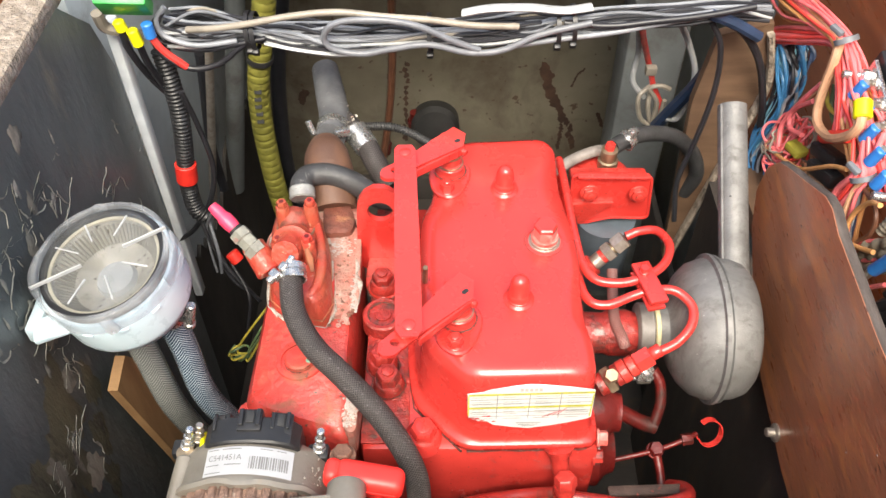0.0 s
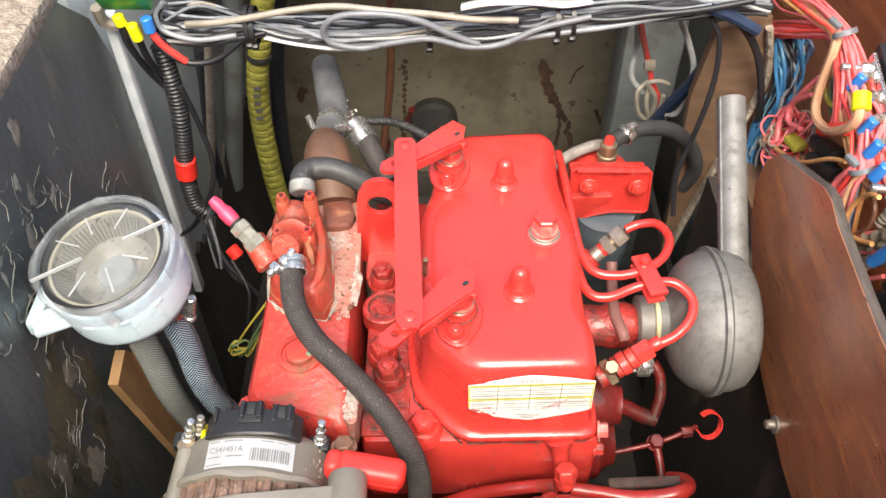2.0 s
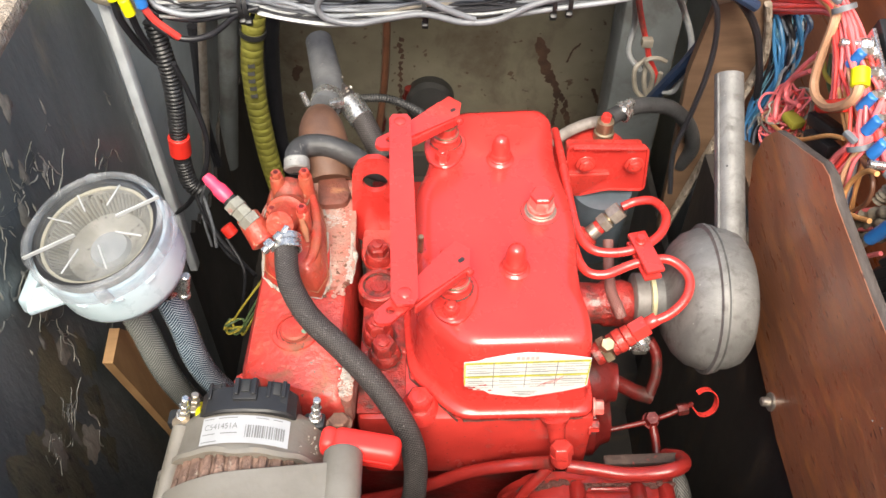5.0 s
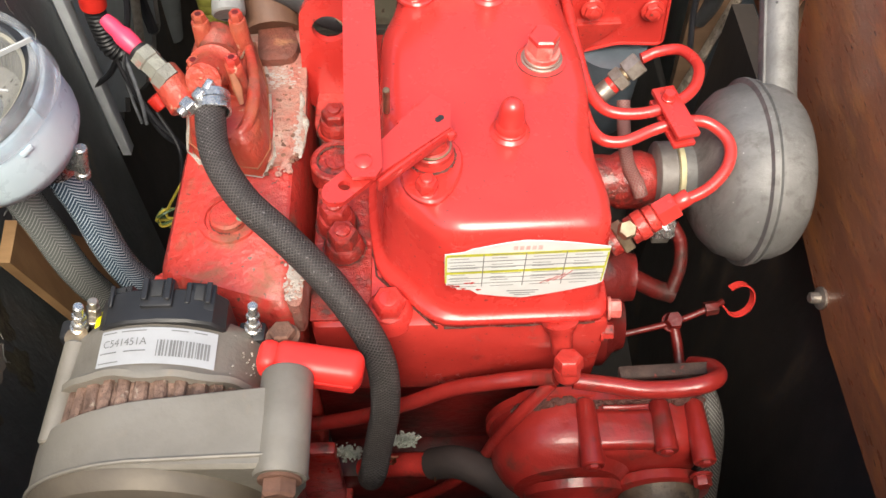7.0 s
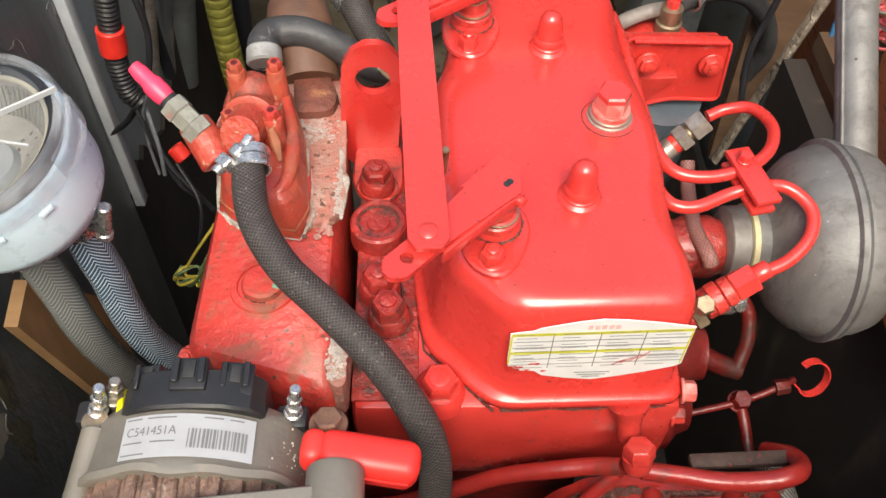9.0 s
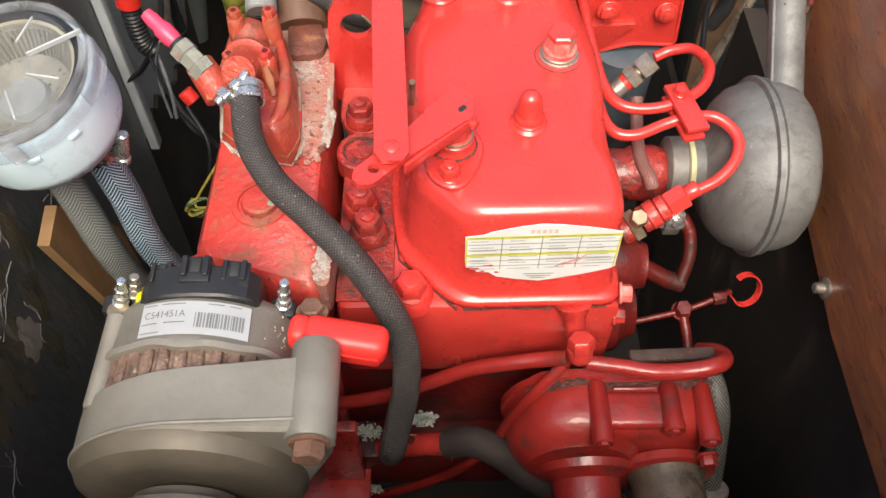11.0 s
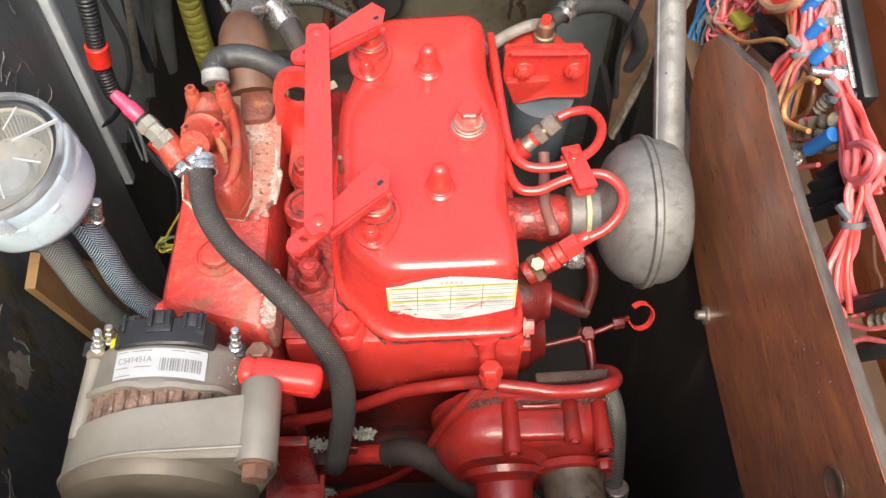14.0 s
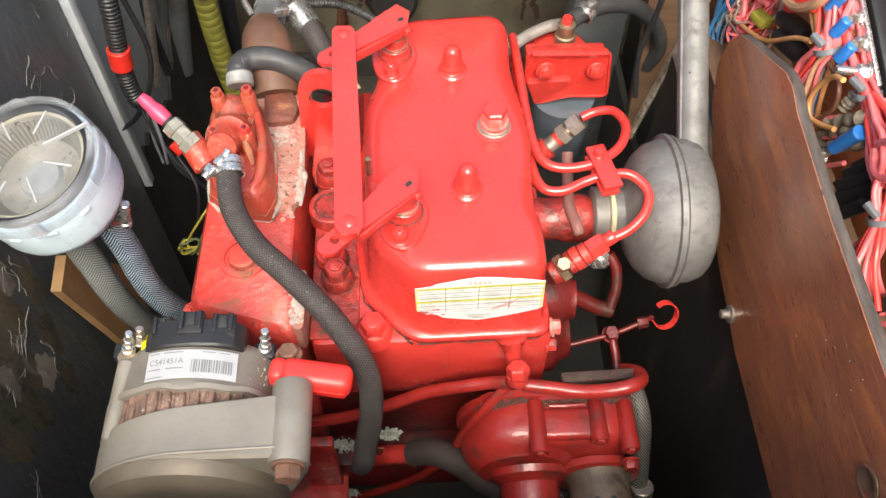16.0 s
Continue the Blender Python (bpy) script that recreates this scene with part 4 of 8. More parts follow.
def lever(head_at, end, name="lever"):
    """A pressed steel lever with a forked head and a slotted tail."""
    a, b = Vector(head_at), Vector(end)
    d = b - a
    n = d.length
    ex = d.normalized()
    ez = Vector((0, -0.10, 1))
    ez = (ez - ex * ez.dot(ex)).normalized()
    m = Matrix.Translation(a) @ Matrix((ex, ez.cross(ex), ez)).transposed().to_4x4()
    pts = [(-0.0165, -0.006), (-0.0125, -0.0145), (0.001, -0.0165), (0.014, -0.0135), (0.026, -0.0085), (n * 0.6, -0.0075), (n - 0.002, -0.0075), (n + 0.004, -0.003),
           (n + 0.004, 0.003), (n - 0.002, 0.0075), (n * 0.6, 0.0075), (0.022, 0.0095), (0.006, 0.0120), (-0.008, 0.0110), (-0.0145, 0.005)]
    ob = part(name, ring_plate(B(), pts, (n - 0.010, 0), 0.0033, 0.0035, m, 40), RED, engine)
    bm = B()
    for sy, n1 in ((-1, 0.020), (1, n * 0.72)):
        box(bm, m @ Vector((n1 * 0.5 - 0.004, sy * (0.0128 if sy < 0 else 0.0098), -0.0030)), (n1, 0.0026, 0.0090), 0.0010, m.to_3x3() @ turned(0, 0, -2 if sy > 0 else 4).to_3x3())
    part("folded_edge", bm, RED, ob)
    part("pivot", rod(B(), m @ Vector((-0.002, -0.0165, -0.003)), m @ Vector((-0.002, 0.0150, -0.003)), 0.0032, edge=0.0008), RED, ob)
    bm = B()
    for q in ((-0.003, 0.003), (-0.0005, 0.003)):
        lathe(bm, m @ Vector((q[0], q[1], 0.0030)), ez, [(0, 0.0019), (0.0008, 0.0019)], 12)
    part("slot", bm, INK, ob)


lever((0.0140, 0.4105, 0.4920), (-0.0409, 0.3514, 0.4970))
lever((0.0098, 0.5816, 0.4960), (-0.0477, 0.5247, 0.5060))
a, b = Vector((-0.0316, 0.5474, 0.5120)), Vector((-0.0237, 0.3700, 0.5030))
d = (b - a)
m = Matrix.Translation(a) @ Matrix((Vector((1, 0, 0)), d.normalized(), Vector((1, 0, 0)).cross(d.normalized()))).transposed().to_4x4()
n = d.length
part("linkage_bar", plate(B(), [(-0.009, -0.004), (-0.006, -0.009), (0.006, -0.009), (0.009, -0.004), (0.0098, n * 0.5), (0.0098, n + 0.004), (0.006, n + 0.010),
                                (-0.006, n + 0.010), (-0.0098, n + 0.004), (-0.0098, n * 0.5)], -0.003, m, 0.0), RED, engine)
for q in (a, b):
    part("rivet", lathe(B(), q + Vector((0, 0, 0.001)), (0, 0, 1), [(-0.006, 0.005), (0.0025, 0.005), (0.0035, 0.0035), (0.004, 0.0)], 16), RED, engine)
part("stud", rod(B(), (-0.0141, 0.4494, 0.4600), (-0.0132, 0.4422, 0.4860), 0.0022, edge=0.0005), BRASS, engine)

# exhaust manifold beside the head
manifold = part("manifold", lofted([(0.15, [(-0.163, 0.375), (-0.076, 0.347), (-0.081, 0.42), (-0.082, 0.585), (-0.158, 0.585)]),
                                    (0.380, [(-0.165, 0.375), (-0.074, 0.345), (-0.079, 0.42), (-0.080, 0.59), (-0.160, 0.59)]),
                                    (0.388, [(-0.160, 0.380), (-0.078, 0.352), (-0.083, 0.42), (-0.084, 0.585), (-0.157, 0.585)])], r=0.014), RED_CAST, engine, "rough cast red manifold", 50)
bm = B()
lathe(bm, (-0.123, 0.421, 0.387), (0, 0, 1), [(0, 0.021), (0.003, 0.020), (0.0035, 0.016), (0.002, 0.0155), (0.002, 0.0128), (0.0065, 0.0125), (0.008, 0.011)], 30)
plug = part("core_plug", bm, RED_CAST, manifold)
part("verdigris", lathe(B(), (-0.1140, 0.4170, 0.3946), (0.1, 0, 1), [(0, 0.0030), (0.0006, 0.0022), (0.0008, 0.0)], 9), mat("green_verdigris", (0.13, 0.30, 0.20), (0.40, 0.20, 0.15), 160, 0.8, bump=0.6), plug, "spot of green verdigris")
bm = B()
hex_head(bm, (-0.1650, 0.3847, 0.3660), (-0.2, -0.5, 0.8), 0.011, 0.007, 0.0075, 0.003)
part("flange_bolt", bm, RED_CAST, manifold)
CF = [(-0.1707, 0.5591, 0.3930), (-0.1593, 0.4870, 0.3930), (-0.1327, 0.4705, 0.3930), (-0.0879, 0.4654, 0.3930), (-0.0756, 0.4824, 0.3930), (-0.0788, 0.5650, 0.3930), (-0.0971, 0.5989, 0.3930), (-0.1541, 0.5998, 0.3930)]
bm = B()
rings(bm, [[Vector((p.x, p.y, z)) for p in round_poly([(q[0], q[1], 0) for q in CF], r=0.010)] for z in (0.384, 0.3915, 0.393)])
part("corroded_flange", bm, CRUST, manifold, "flange crusted with pale salt corrosion")
for pts, r, sq in (([(-0.1037, 0.5291, 0.3960), (-0.1029, 0.5081, 0.3950), (-0.1032, 0.4900, 0.3940), (-0.1050, 0.4742, 0.3940), (-0.1142, 0.4713, 0.3940), (-0.1251, 0.4710, 0.3940)], [0.0015, 0.0025, 0.0022, 0.003, 0.0024, 0.0015], 0.5),
                   ([(-0.0820, 0.5351, 0.3930), (-0.0797, 0.5236, 0.3930), (-0.0800, 0.5151, 0.3930), (-0.0760, 0.5039, 0.3930), (-0.0763, 0.4939, 0.3920), (-0.0773, 0.4832, 0.3920), (-0.0790, 0.4727, 0.3920)], [0.0008, 0.0020, 0.0012, 0.0024, 0.0014, 0.0020, 0.0008], 0.5),
                   ([(-0.1544, 0.4865, 0.3900), (-0.1506, 0.4768, 0.3890), (-0.1475, 0.4698, 0.3880)], [0.002, 0.004, 0.002], 0.5)):
    part("salt_ridge", tube(B(), pts, r, 10, 6, sq), SALT, manifold, "ridge of pale crusted sealant and salt")
bm = B()
rings(bm, [[Vector((p.x, p.y, z)) for p in round_poly([(-0.081, 0.352, 0), (-0.069, 0.348, 0), (-0.070, 0.372, 0), (-0.067, 0.40, 0), (-0.075, 0.408, 0), (-0.080, 0.38, 0)], 2)] for z in (0.36, 0.390, 0.3915)])
part("salt_patch", bm, CRUST, manifold, "crust of salt and rust")
WHITE_SALT = mat("bright_white_salt", (0.44, 0.42, 0.39), (0.36, 0.27, 0.23), 80, 0.9, bump=1.0, bscale=240, depth=0.003, dirt=(0.50, 0.28, 0.22), dirt_at=0.60, dscale=60, dsoft=0.15)
rsalt = random.Random(77)
bm = B()
for k in range(420):
    t = rsalt.random()
    q = Vector((-0.0785 - abs(rsalt.gauss(0, 0.0032)) + 0.0015 * math.sin(t * 9), 0.514 - 0.040 * t + rsalt.gauss(0, 0.002), 0.3928))
    r = rsalt.uniform(0.0003, 0.0011)
    for v in bmesh.ops.create_icosphere(bm, subdivisions=1, radius=r)["verts"]:
        v.co = q + Vector((v.co.x * 1.5, v.co.y * 2.0, v.co.z * 0.4))
for k in range(130):
    q = Vector((rsalt.uniform(-0.106, -0.084), rsalt.gauss(0.549, 0.006), 0.3930))
    r = rsalt.uniform(0.0003, 0.0011)
    for v in bmesh.ops.create_icosphere(bm, subdivisions=1, radius=r)["verts"]:
        v.co = q + Vector((v.co.x * 2.0, v.co.y, v.co.z * 0.5))
for k in range(240):
    t = rsalt.random()
    q = Vector((-0.0755 + rsalt.gauss(0, 0.0026), 0.354 + 0.050 * t, 0.3918))
    r = rsalt.uniform(0.0003, 0.0012)
    for v in bmesh.ops.create_icosphere(bm, subdivisions=1, radius=r)["verts"]:
        v.co = q + Vector((v.co.x * 1.4, v.co.y * 1.7, v.co.z * 0.4))
tagged(part("salt_bloom", bm, WHITE_SALT, manifold, "bright white salt bloom along the flange edge"), kind="stuff")
part("rust_pad", lofted([(0.388, [(-0.120, 0.607), (-0.092, 0.605), (-0.083, 0.580), (-0.088, 0.562), (-0.116, 0.560)]), (0.3985, [(-0.119, 0.606), (-0.093, 0.604), (-0.085, 0.580), (-0.089, 0.564), (-0.115, 0.562)]),
                         (0.4005, [(-0.117, 0.603), (-0.095, 0.601), (-0.088, 0.580), (-0.091, 0.567), (-0.113, 0.565)])], r=0.007), RUST_PAD, manifold, "orange-brown rusted pad below the exhaust elbow")
part("casting_edge", tube(B(), [(-0.1035, 0.5300, 0.3945), (-0.1015, 0.5050, 0.3945), (-0.1010, 0.4850, 0.3945), (-0.1050, 0.4745, 0.3940), (-0.1160, 0.4700, 0.3935), (-0.1270, 0.4690, 0.3930)], [0.0012, 0.0020, 0.0022, 0.0024, 0.0020, 0.0012], 8, 5, 0.6), RED_CAST, manifold)

# thermostat housing with its outlet
TH = [(-0.1602, 0.5507, 0.4200), (-0.1521, 0.4833, 0.4200), (-0.1318, 0.4653, 0.4200), (-0.1083, 0.4588, 0.4200), (-0.1013, 0.4774, 0.4200), (-0.1088, 0.5324, 0.4200), (-0.1221, 0.5790, 0.4200), (-0.1573, 0.5780, 0.4200)]
TH = [(q[0], q[1]) for q in TH]
housing = part("thermostat_housing", lofted([(0.390, grow(TH, 0.004)), (0.398, grow(TH, 0.003)), (0.416, grow(TH, 0.0)), (0.421, grow(TH, -0.003)), (0.423, grow(TH, -0.007))], r=0.007), RED_RUSTY, engine, "", 32)
bm = B()
lathe(bm, (-0.1342, 0.5226, 0.4300), (-0.05, -0.80, 0.45), [(-0.008, 0.0150), (0.002, 0.0178), (0.010, 0.0182), (0.012, 0.0150), (0.015, 0.0138), (0.036, 0.0120)], 26)
lathe(bm, (-0.1387, 0.5248, 0.4140), (0, 0, 1), [(0, 0.021), (0.008, 0.0195), (0.013, 0.013), (0.014, 0.0)], 26)
part("outlet", bm, RED_RUSTY, housing)
bm = B()
lathe(bm, (-0.1377, 0.5509, 0.4180), (0, -0.1, 1), [(0, 0.0175), (0.006, 0.0172), (0.0065, 0.0150), (0.012, 0.0142), (0.018, 0.0120), (0.023, 0.0080), (0.0255, 0.0)], 26)
part("dome", bm, RED_RUSTED, housing, "rust-stained red dome")
seam_ring((-0.1359, 0.5444, 0.4245), 0.0172, 0.0008, housing, RUST)
part("rust_streak", tube(B(), [(-0.1190, 0.5010, 0.4440), (-0.1165, 0.4960, 0.4360), (-0.1140, 0.4880, 0.4285)], [0.0020, 0.0034, 0.0016], 8, 5, 0.6), RUSTY_DRIP, housing, "streak of orange rust")
part("shoulder", tube(B(), [(-0.1171, 0.5531, 0.4240), (-0.1099, 0.5199, 0.4260), (-0.1078, 0.4919, 0.4240), (-0.1123, 0.4723, 0.4210), (-0.1244, 0.4660, 0.4190)], [0.003, 0.0045, 0.005, 0.0045, 0.003], 12, 6, 0.8), RED_RUSTY, housing)
for p in ((-0.1459, 0.5489, 0.4520), (-0.1210, 0.5527, 0.4500), (-0.1454, 0.5101, 0.4460), (-0.1187, 0.5078, 0.4500)):
    bm = B()
    lathe(bm, Vector(p) - Vector((0, 0, 0.030)), (0, 0, 1), [(0, 0.0075), (0.026, 0.0062), (0.027, 0.0055)], 16)
    hex_head(bm, Vector(p) - Vector((0, 0, 0.003)), (0, 0, 1), 0.0085, 0.006, 0)
    part("cap_screw", bm, RED_RUSTY, housing)
    part("socket", lathe(B(), Vector(p) + Vector((0, 0, 0.0030)), (0, 0, 1), [(0, 0.0024), (0.0003, 0.0024)], 6), RED_SHADED, housing)

# crumbs of corrosion and dirty joints round the housing
seam([(x, y, 0.3925) for x, y in grow(TH, 0.0055)], 0.0012, manifold, SALT, 0.7, True)
seam([(x, y, 0.3985) for x, y in grow(TH, 0.0030)], 0.0006, housing, RUSTY_DRIP, 0.7, True)
for mt, n, big in ((CRUST, 170, 0.0017), (SALT, 26, 0.0008), (RUST, 70, 0.0013)):
    bm = B()
    for k in range(n):
        x, y = rgm.uniform(-0.128, -0.084), rgm.uniform(0.455, 0.565)
        if rgm.random() < 0.4:
            x = rgm.gauss(-0.088, 0.003)
        vs = bmesh.ops.create_icosphere(bm, subdivisions=1, radius=big * rgm.uniform(0.3, 1.2))["verts"]
        for v in vs:
            v.co = Vector((x + v.co.x * 1.5, y + v.co.y * 1.5, 0.3928 + v.co.z * rgm.uniform(0.35, 0.8)))
    tagged(part("corrosion", bm, mt, manifold, "crumbly crust of corrosion"), kind="stuff")

# temperature sender with its pink sleeve
bm = B()
rod(bm, (-0.1520, 0.4905, 0.4250), (-0.1687, 0.5096, 0.4400), 0.0125, 0.0105, edge=0.001)
part("sender_boss", bm, RED_RUSTY, housing)
bm = B()
a, b = Vector((-0.1617, 0.5009, 0.4380)), Vector((-0.1835, 0.5181, 0.4520))
lathe(bm, a, b - a, [(0, 0.0098), (0.008, 0.0105), (0.009, 0.0085), (0.018, 0.0085), (0.019, 0.0095), (0.027, 0.0092), (0.028, 0.006), ((b - a).length, 0.005)], 6)
part("sender", bm, SENDER, housing, "salt-crusted temperature sender")
a, b = Vector((-0.1835, 0.5181, 0.4520)), Vector((-0.2033, 0.5324, 0.4660))
bm = B()
lathe(bm, a, b - a, [(0, 0.0060), (0.004, 0.0068), (0.012, 0.0070), (0.016, 0.0055), (0.022, 0.0056), ((b - a).length, 0.0045)], 14)
part("boot", rod(B(), a.lerp(b, -0.16), a.lerp(b, 0.06), 0.0066, 0.0058, edge=0.001), RUBBER, housing, "short black rubber boot")
part("sleeve", bm, PINK, housing, "pink insulated push-on terminal")

# ---- pipes, filter and pump on the engine ----
injection = thing("injection_pipe_set", "pair of glossy red steel injection pipes with plated unions", "fuel pipe")
part("injection_pipe", tube(B(), [(0.1174, 0.6438, 0.4200), (0.1182, 0.5969, 0.4280), (0.1204, 0.5384, 0.4280), (0.1245, 0.4995, 0.4260), (0.1352, 0.4816, 0.4240), (0.1567, 0.4780, 0.4240), (0.1798, 0.4834, 0.4270),
                                  (0.1977, 0.4987, 0.4270), (0.2065, 0.5230, 0.4240), (0.2005, 0.5464, 0.4180), (0.1857, 0.5518, 0.4120), (0.1729, 0.5487, 0.4080)], 0.0042, 12), RED, injection)
part("injection_pipe", tube(B(), [(0.1181, 0.6285, 0.4100), (0.1187, 0.5648, 0.4160), (0.1208, 0.4954, 0.4160), (0.1273, 0.4657, 0.4160), (0.1436, 0.4598, 0.4160), (0.1656, 0.4667, 0.4200), (0.1822, 0.4693, 0.4240),
                                  (0.2015, 0.4690, 0.4240), (0.2146, 0.4553, 0.4200), (0.2121, 0.4388, 0.4140), (0.1983, 0.4260, 0.4060), (0.1783, 0.4189, 0.4000)], 0.0042, 12), RED, injection)
clip_m = Matrix.Translation((0.1793, 0.4731, 0.4300)) @ turned(0, 0, 13)
pipe_clip = part("pipe_clip", box(B(), clip_m @ Vector((0, 0, 0)), (0.0165, 0.046, 0.0045), 0.0012, clip_m.to_3x3()), RED, injection)
part("lower_half", box(B(), clip_m @ Vector((0, 0, -0.010)), (0.0160, 0.044, 0.004), 0.0012, clip_m.to_3x3()), RED, pipe_clip)
part("clip_screw", hex_head(B(), clip_m @ Vector((-0.001, 0.011, 0.002)), (0, 0, 1), 0.0075, 0.0045, 0.0048), RED, pipe_clip)


def union(a, b, steps, name="union"):
    """A run of nuts along a fitting's axis: share of the way, width over flats, length, material."""
    a, b = Vector(a), Vector(b)
    d = (b - a).normalized()
    for s, flats, n, mt, sides in steps:
        bm = B()
        r = flats / math.sqrt(3) if sides == 6 else flats / 2
        lathe(bm, a.lerp(b, s), d, [(0, r * 0.9), (0.0008, r), (n - 0.0008, r), (n, r * 0.9)], sides)
        part(name, bm, mt, injection)


union((0.1384, 0.5345, 0.3780), (0.1763, 0.5489, 0.4100), [(0.0, 0.022, 0.008, RED_DIRTY, 20), (0.16, 0.015, 0.010, STEEL, 20), (0.32, 0.0145, 0.006, RED, 20), (0.42, 0.017, 0.009, STEEL, 6),
                                           (0.58, 0.012, 0.004, BRASS, 18), (0.64, 0.0165, 0.013, STEEL, 6)])
union((0.1331, 0.4034, 0.3750), (0.1839, 0.4214, 0.4030), [(0.0, 0.020, 0.010, RED_CRUSTY, 20), (0.12, 0.022, 0.008, BRASS, 6), (0.27, 0.020, 0.006, RED_CRUSTY, 20), (0.36, 0.021, 0.008, RED_CAST, 20),
                                            (0.50, 0.019, 0.007, RED_CAST, 20), (0.62, 0.017, 0.015, RED, 6), (0.86, 0.012, 0.010, RED, 18)])
part("drain_screw", hex_head(B(), (0.1391, 0.3951, 0.4020), (0, -0.4, 1), 0.011, 0.007, 0), BRASS, injection)
part("leak_off_hose", tube(B(), [(0.1606, 0.5279, 0.3850), (0.1600, 0.5103, 0.3750), (0.1565, 0.4745, 0.3780), (0.1599, 0.4506, 0.3800), (0.1624, 0.4450, 0.3750)], 0.0052, 12), HOSE_LEAK, injection)

inlet_clamp = thing("inlet_clamp", "bright worm-drive clamp low behind the injection union", "hose clamp")
part("housing", box(B(), (0.1815, 0.4330, 0.3520), (0.015, 0.010, 0.0150), 0.002, turned(-25, 8, 6)), ZINC, inlet_clamp)
part("band", box(B(), (0.1810, 0.4345, 0.3435), (0.021, 0.009, 0.0035), 0.0012, turned(-25, 8, 6)), ZINC, inlet_clamp)
part("worm_screw", hex_head(B(), (0.1830, 0.4280, 0.3545), (0.1, -1, 0.5), 0.0075, 0.004, 0), ZINC, inlet_clamp)

# red inlet elbow
bm = B()
lathe(bm, (0.118, 0.474, 0.357), (1, 0, 0), [(0, 0.024), (0.012, 0.020), (0.030, 0.019), (0.034, 0.0215), (0.052, 0.022), (0.060, 0.019), (0.062, 0.015)], 28)
part("inlet_elbow", bm, RED_CRUSTY, engine)
part("inlet_flange", box(B(), (0.1255, 0.470, 0.350), (0.010, 0.058, 0.052), 0.004), RED_DIRTY, engine)
bm = B()
lathe(bm, (0.128, 0.405, 0.335), (1, -0.1, 0), [(0, 0.028), (0.016, 0.026), (0.024, 0.018), (0.030, 0.017), (0.031, 0.0)], 26)
part("side_casting", bm, RED_SHADED, engine)

# air filter: two spun halves, a neck and a long inlet pipe
air = thing("air_filter", "dull grey cast metal air filter canister with upright inlet pipe", "air filter")
AX = Vector((0.1835, 0.472, 0.366))
bm = B()
lathe(bm, AX, (1, 0, 0), [(0, 0.0225), (0.020, 0.0225), (0.023, 0.027), (0.026, 0.040), (0.033, 0.052), (0.042, 0.0605), (0.052, 0.0640), (0.0555, 0.0652), (0.0565, 0.0690), (0.0595, 0.0692),
                          (0.0605, 0.0662), (0.062, 0.0662), (0.063, 0.0680), (0.0645, 0.0680), (0.0655, 0.0650), (0.0765, 0.0645), (0.0860, 0.0610), (0.0915, 0.055), (0.0940, 0.045), (0.0950, 0.0)], 56)
part("canister", bm, ALU, air, "", 30)
bm = B()
lathe(bm, AX + Vector((-0.006, 0, 0)), (1, 0, 0), [(0, 0.0226), (0.001, 0.0240), (0.012, 0.0242), (0.013, 0.0232)], 30)
part("rubber_sleeve", bm, mat("stained_grey_sleeve", (0.23, 0.215, 0.20), (0.14, 0.125, 0.112), 60, 0.55, bump=0.3), air)
part("sealant_ring", lathe(B(), AX + Vector((0.0075, 0, 0)), (1, 0, 0), [(0, 0.0246), (0.0004, 0.0256), (0.004, 0.0254), (0.0044, 0.0246)], 30),
     mat("old_sealant", (0.52, 0.47, 0.28), (0.40, 0.35, 0.2), 80, 0.6, bump=0.5), air, "ring of yellowed sealant")
pa, pb = Vector((0.2675, 0.5080, 0.4001)), Vector((0.2736, 0.6400, 0.4909))
pd = (pb - pa).normalized()
pn = (pb - pa).length
bm = B()
_, pu, pv = frame_of(pd)
rings(bm, [[pa + pd * s + (pu * math.cos(math.tau * i / 28) + pv * math.sin(math.tau * i / 28)) * r for i in range(28)]
           for s, r in ((-0.035, 0.0150), (0.0, 0.0142), (0.006, 0.0136), (pn * 0.5, 0.0136), (pn, 0.0134), (pn, 0.0118), (pn - 0.03, 0.0118))])
part("inlet_pipe", bm, ALU, air, "plain grey metal pipe with a seam")
part("seam", rod(B(), pa + pd * 0.004 - pu * 0.0120 - pv * 0.0062, pa + pd * (pn - 0.001) - pu * 0.0118 - pv * 0.0062, 0.0014, seg=8), ALU, air)
part("seam_hole", lathe(B(), pa + pd * (pn * 0.45) + Vector((-0.0062, -0.0075, 0.0088)), Vector((-0.4, -0.6, 0.7)), [(0, 0.0010), (0.0009, 0.0010)], 10), INK, air)

# fuel filter on its bracket
fuel = thing("fuel_filter", "red fuel filter head with a dark grey bowl", "fuel filter")
P0 = [(0.1340, 0.6450, 0.3985), (0.2160, 0.6450, 0.3965), (0.2210, 0.6450, 0.3350), (0.1810, 0.6450, 0.3370), (0.1490, 0.6450, 0.3270), (0.1345, 0.6450, 0.3640)]
bm = B()
plate(bm, [(p.x, p.y) for p in round_poly([(q[0], q[2], 0) for q in P0], r=0.007)], 0.006, Matrix(((1, 0, 0, 0), (0, 0, 1, 0.645), (0, 1, 0, 0), (0, 0, 0, 1))), 0.001)
part("bracket", bm, RED, fuel)
rim = [(p.x, 0.6445, p.y) for p in round_poly([(q[0], q[2], 0) for q in P0], r=0.007)]
part("bracket_rim", tube(B(), rim + rim[:1], 0.0016, 8, smooth=False), RED, fuel)
part("bracket_lip", box(B(), (0.1755, 0.6440, 0.3975), (0.074, 0.009, 0.0030), 0.0012, turned(0, 1, 0)), RED, fuel)
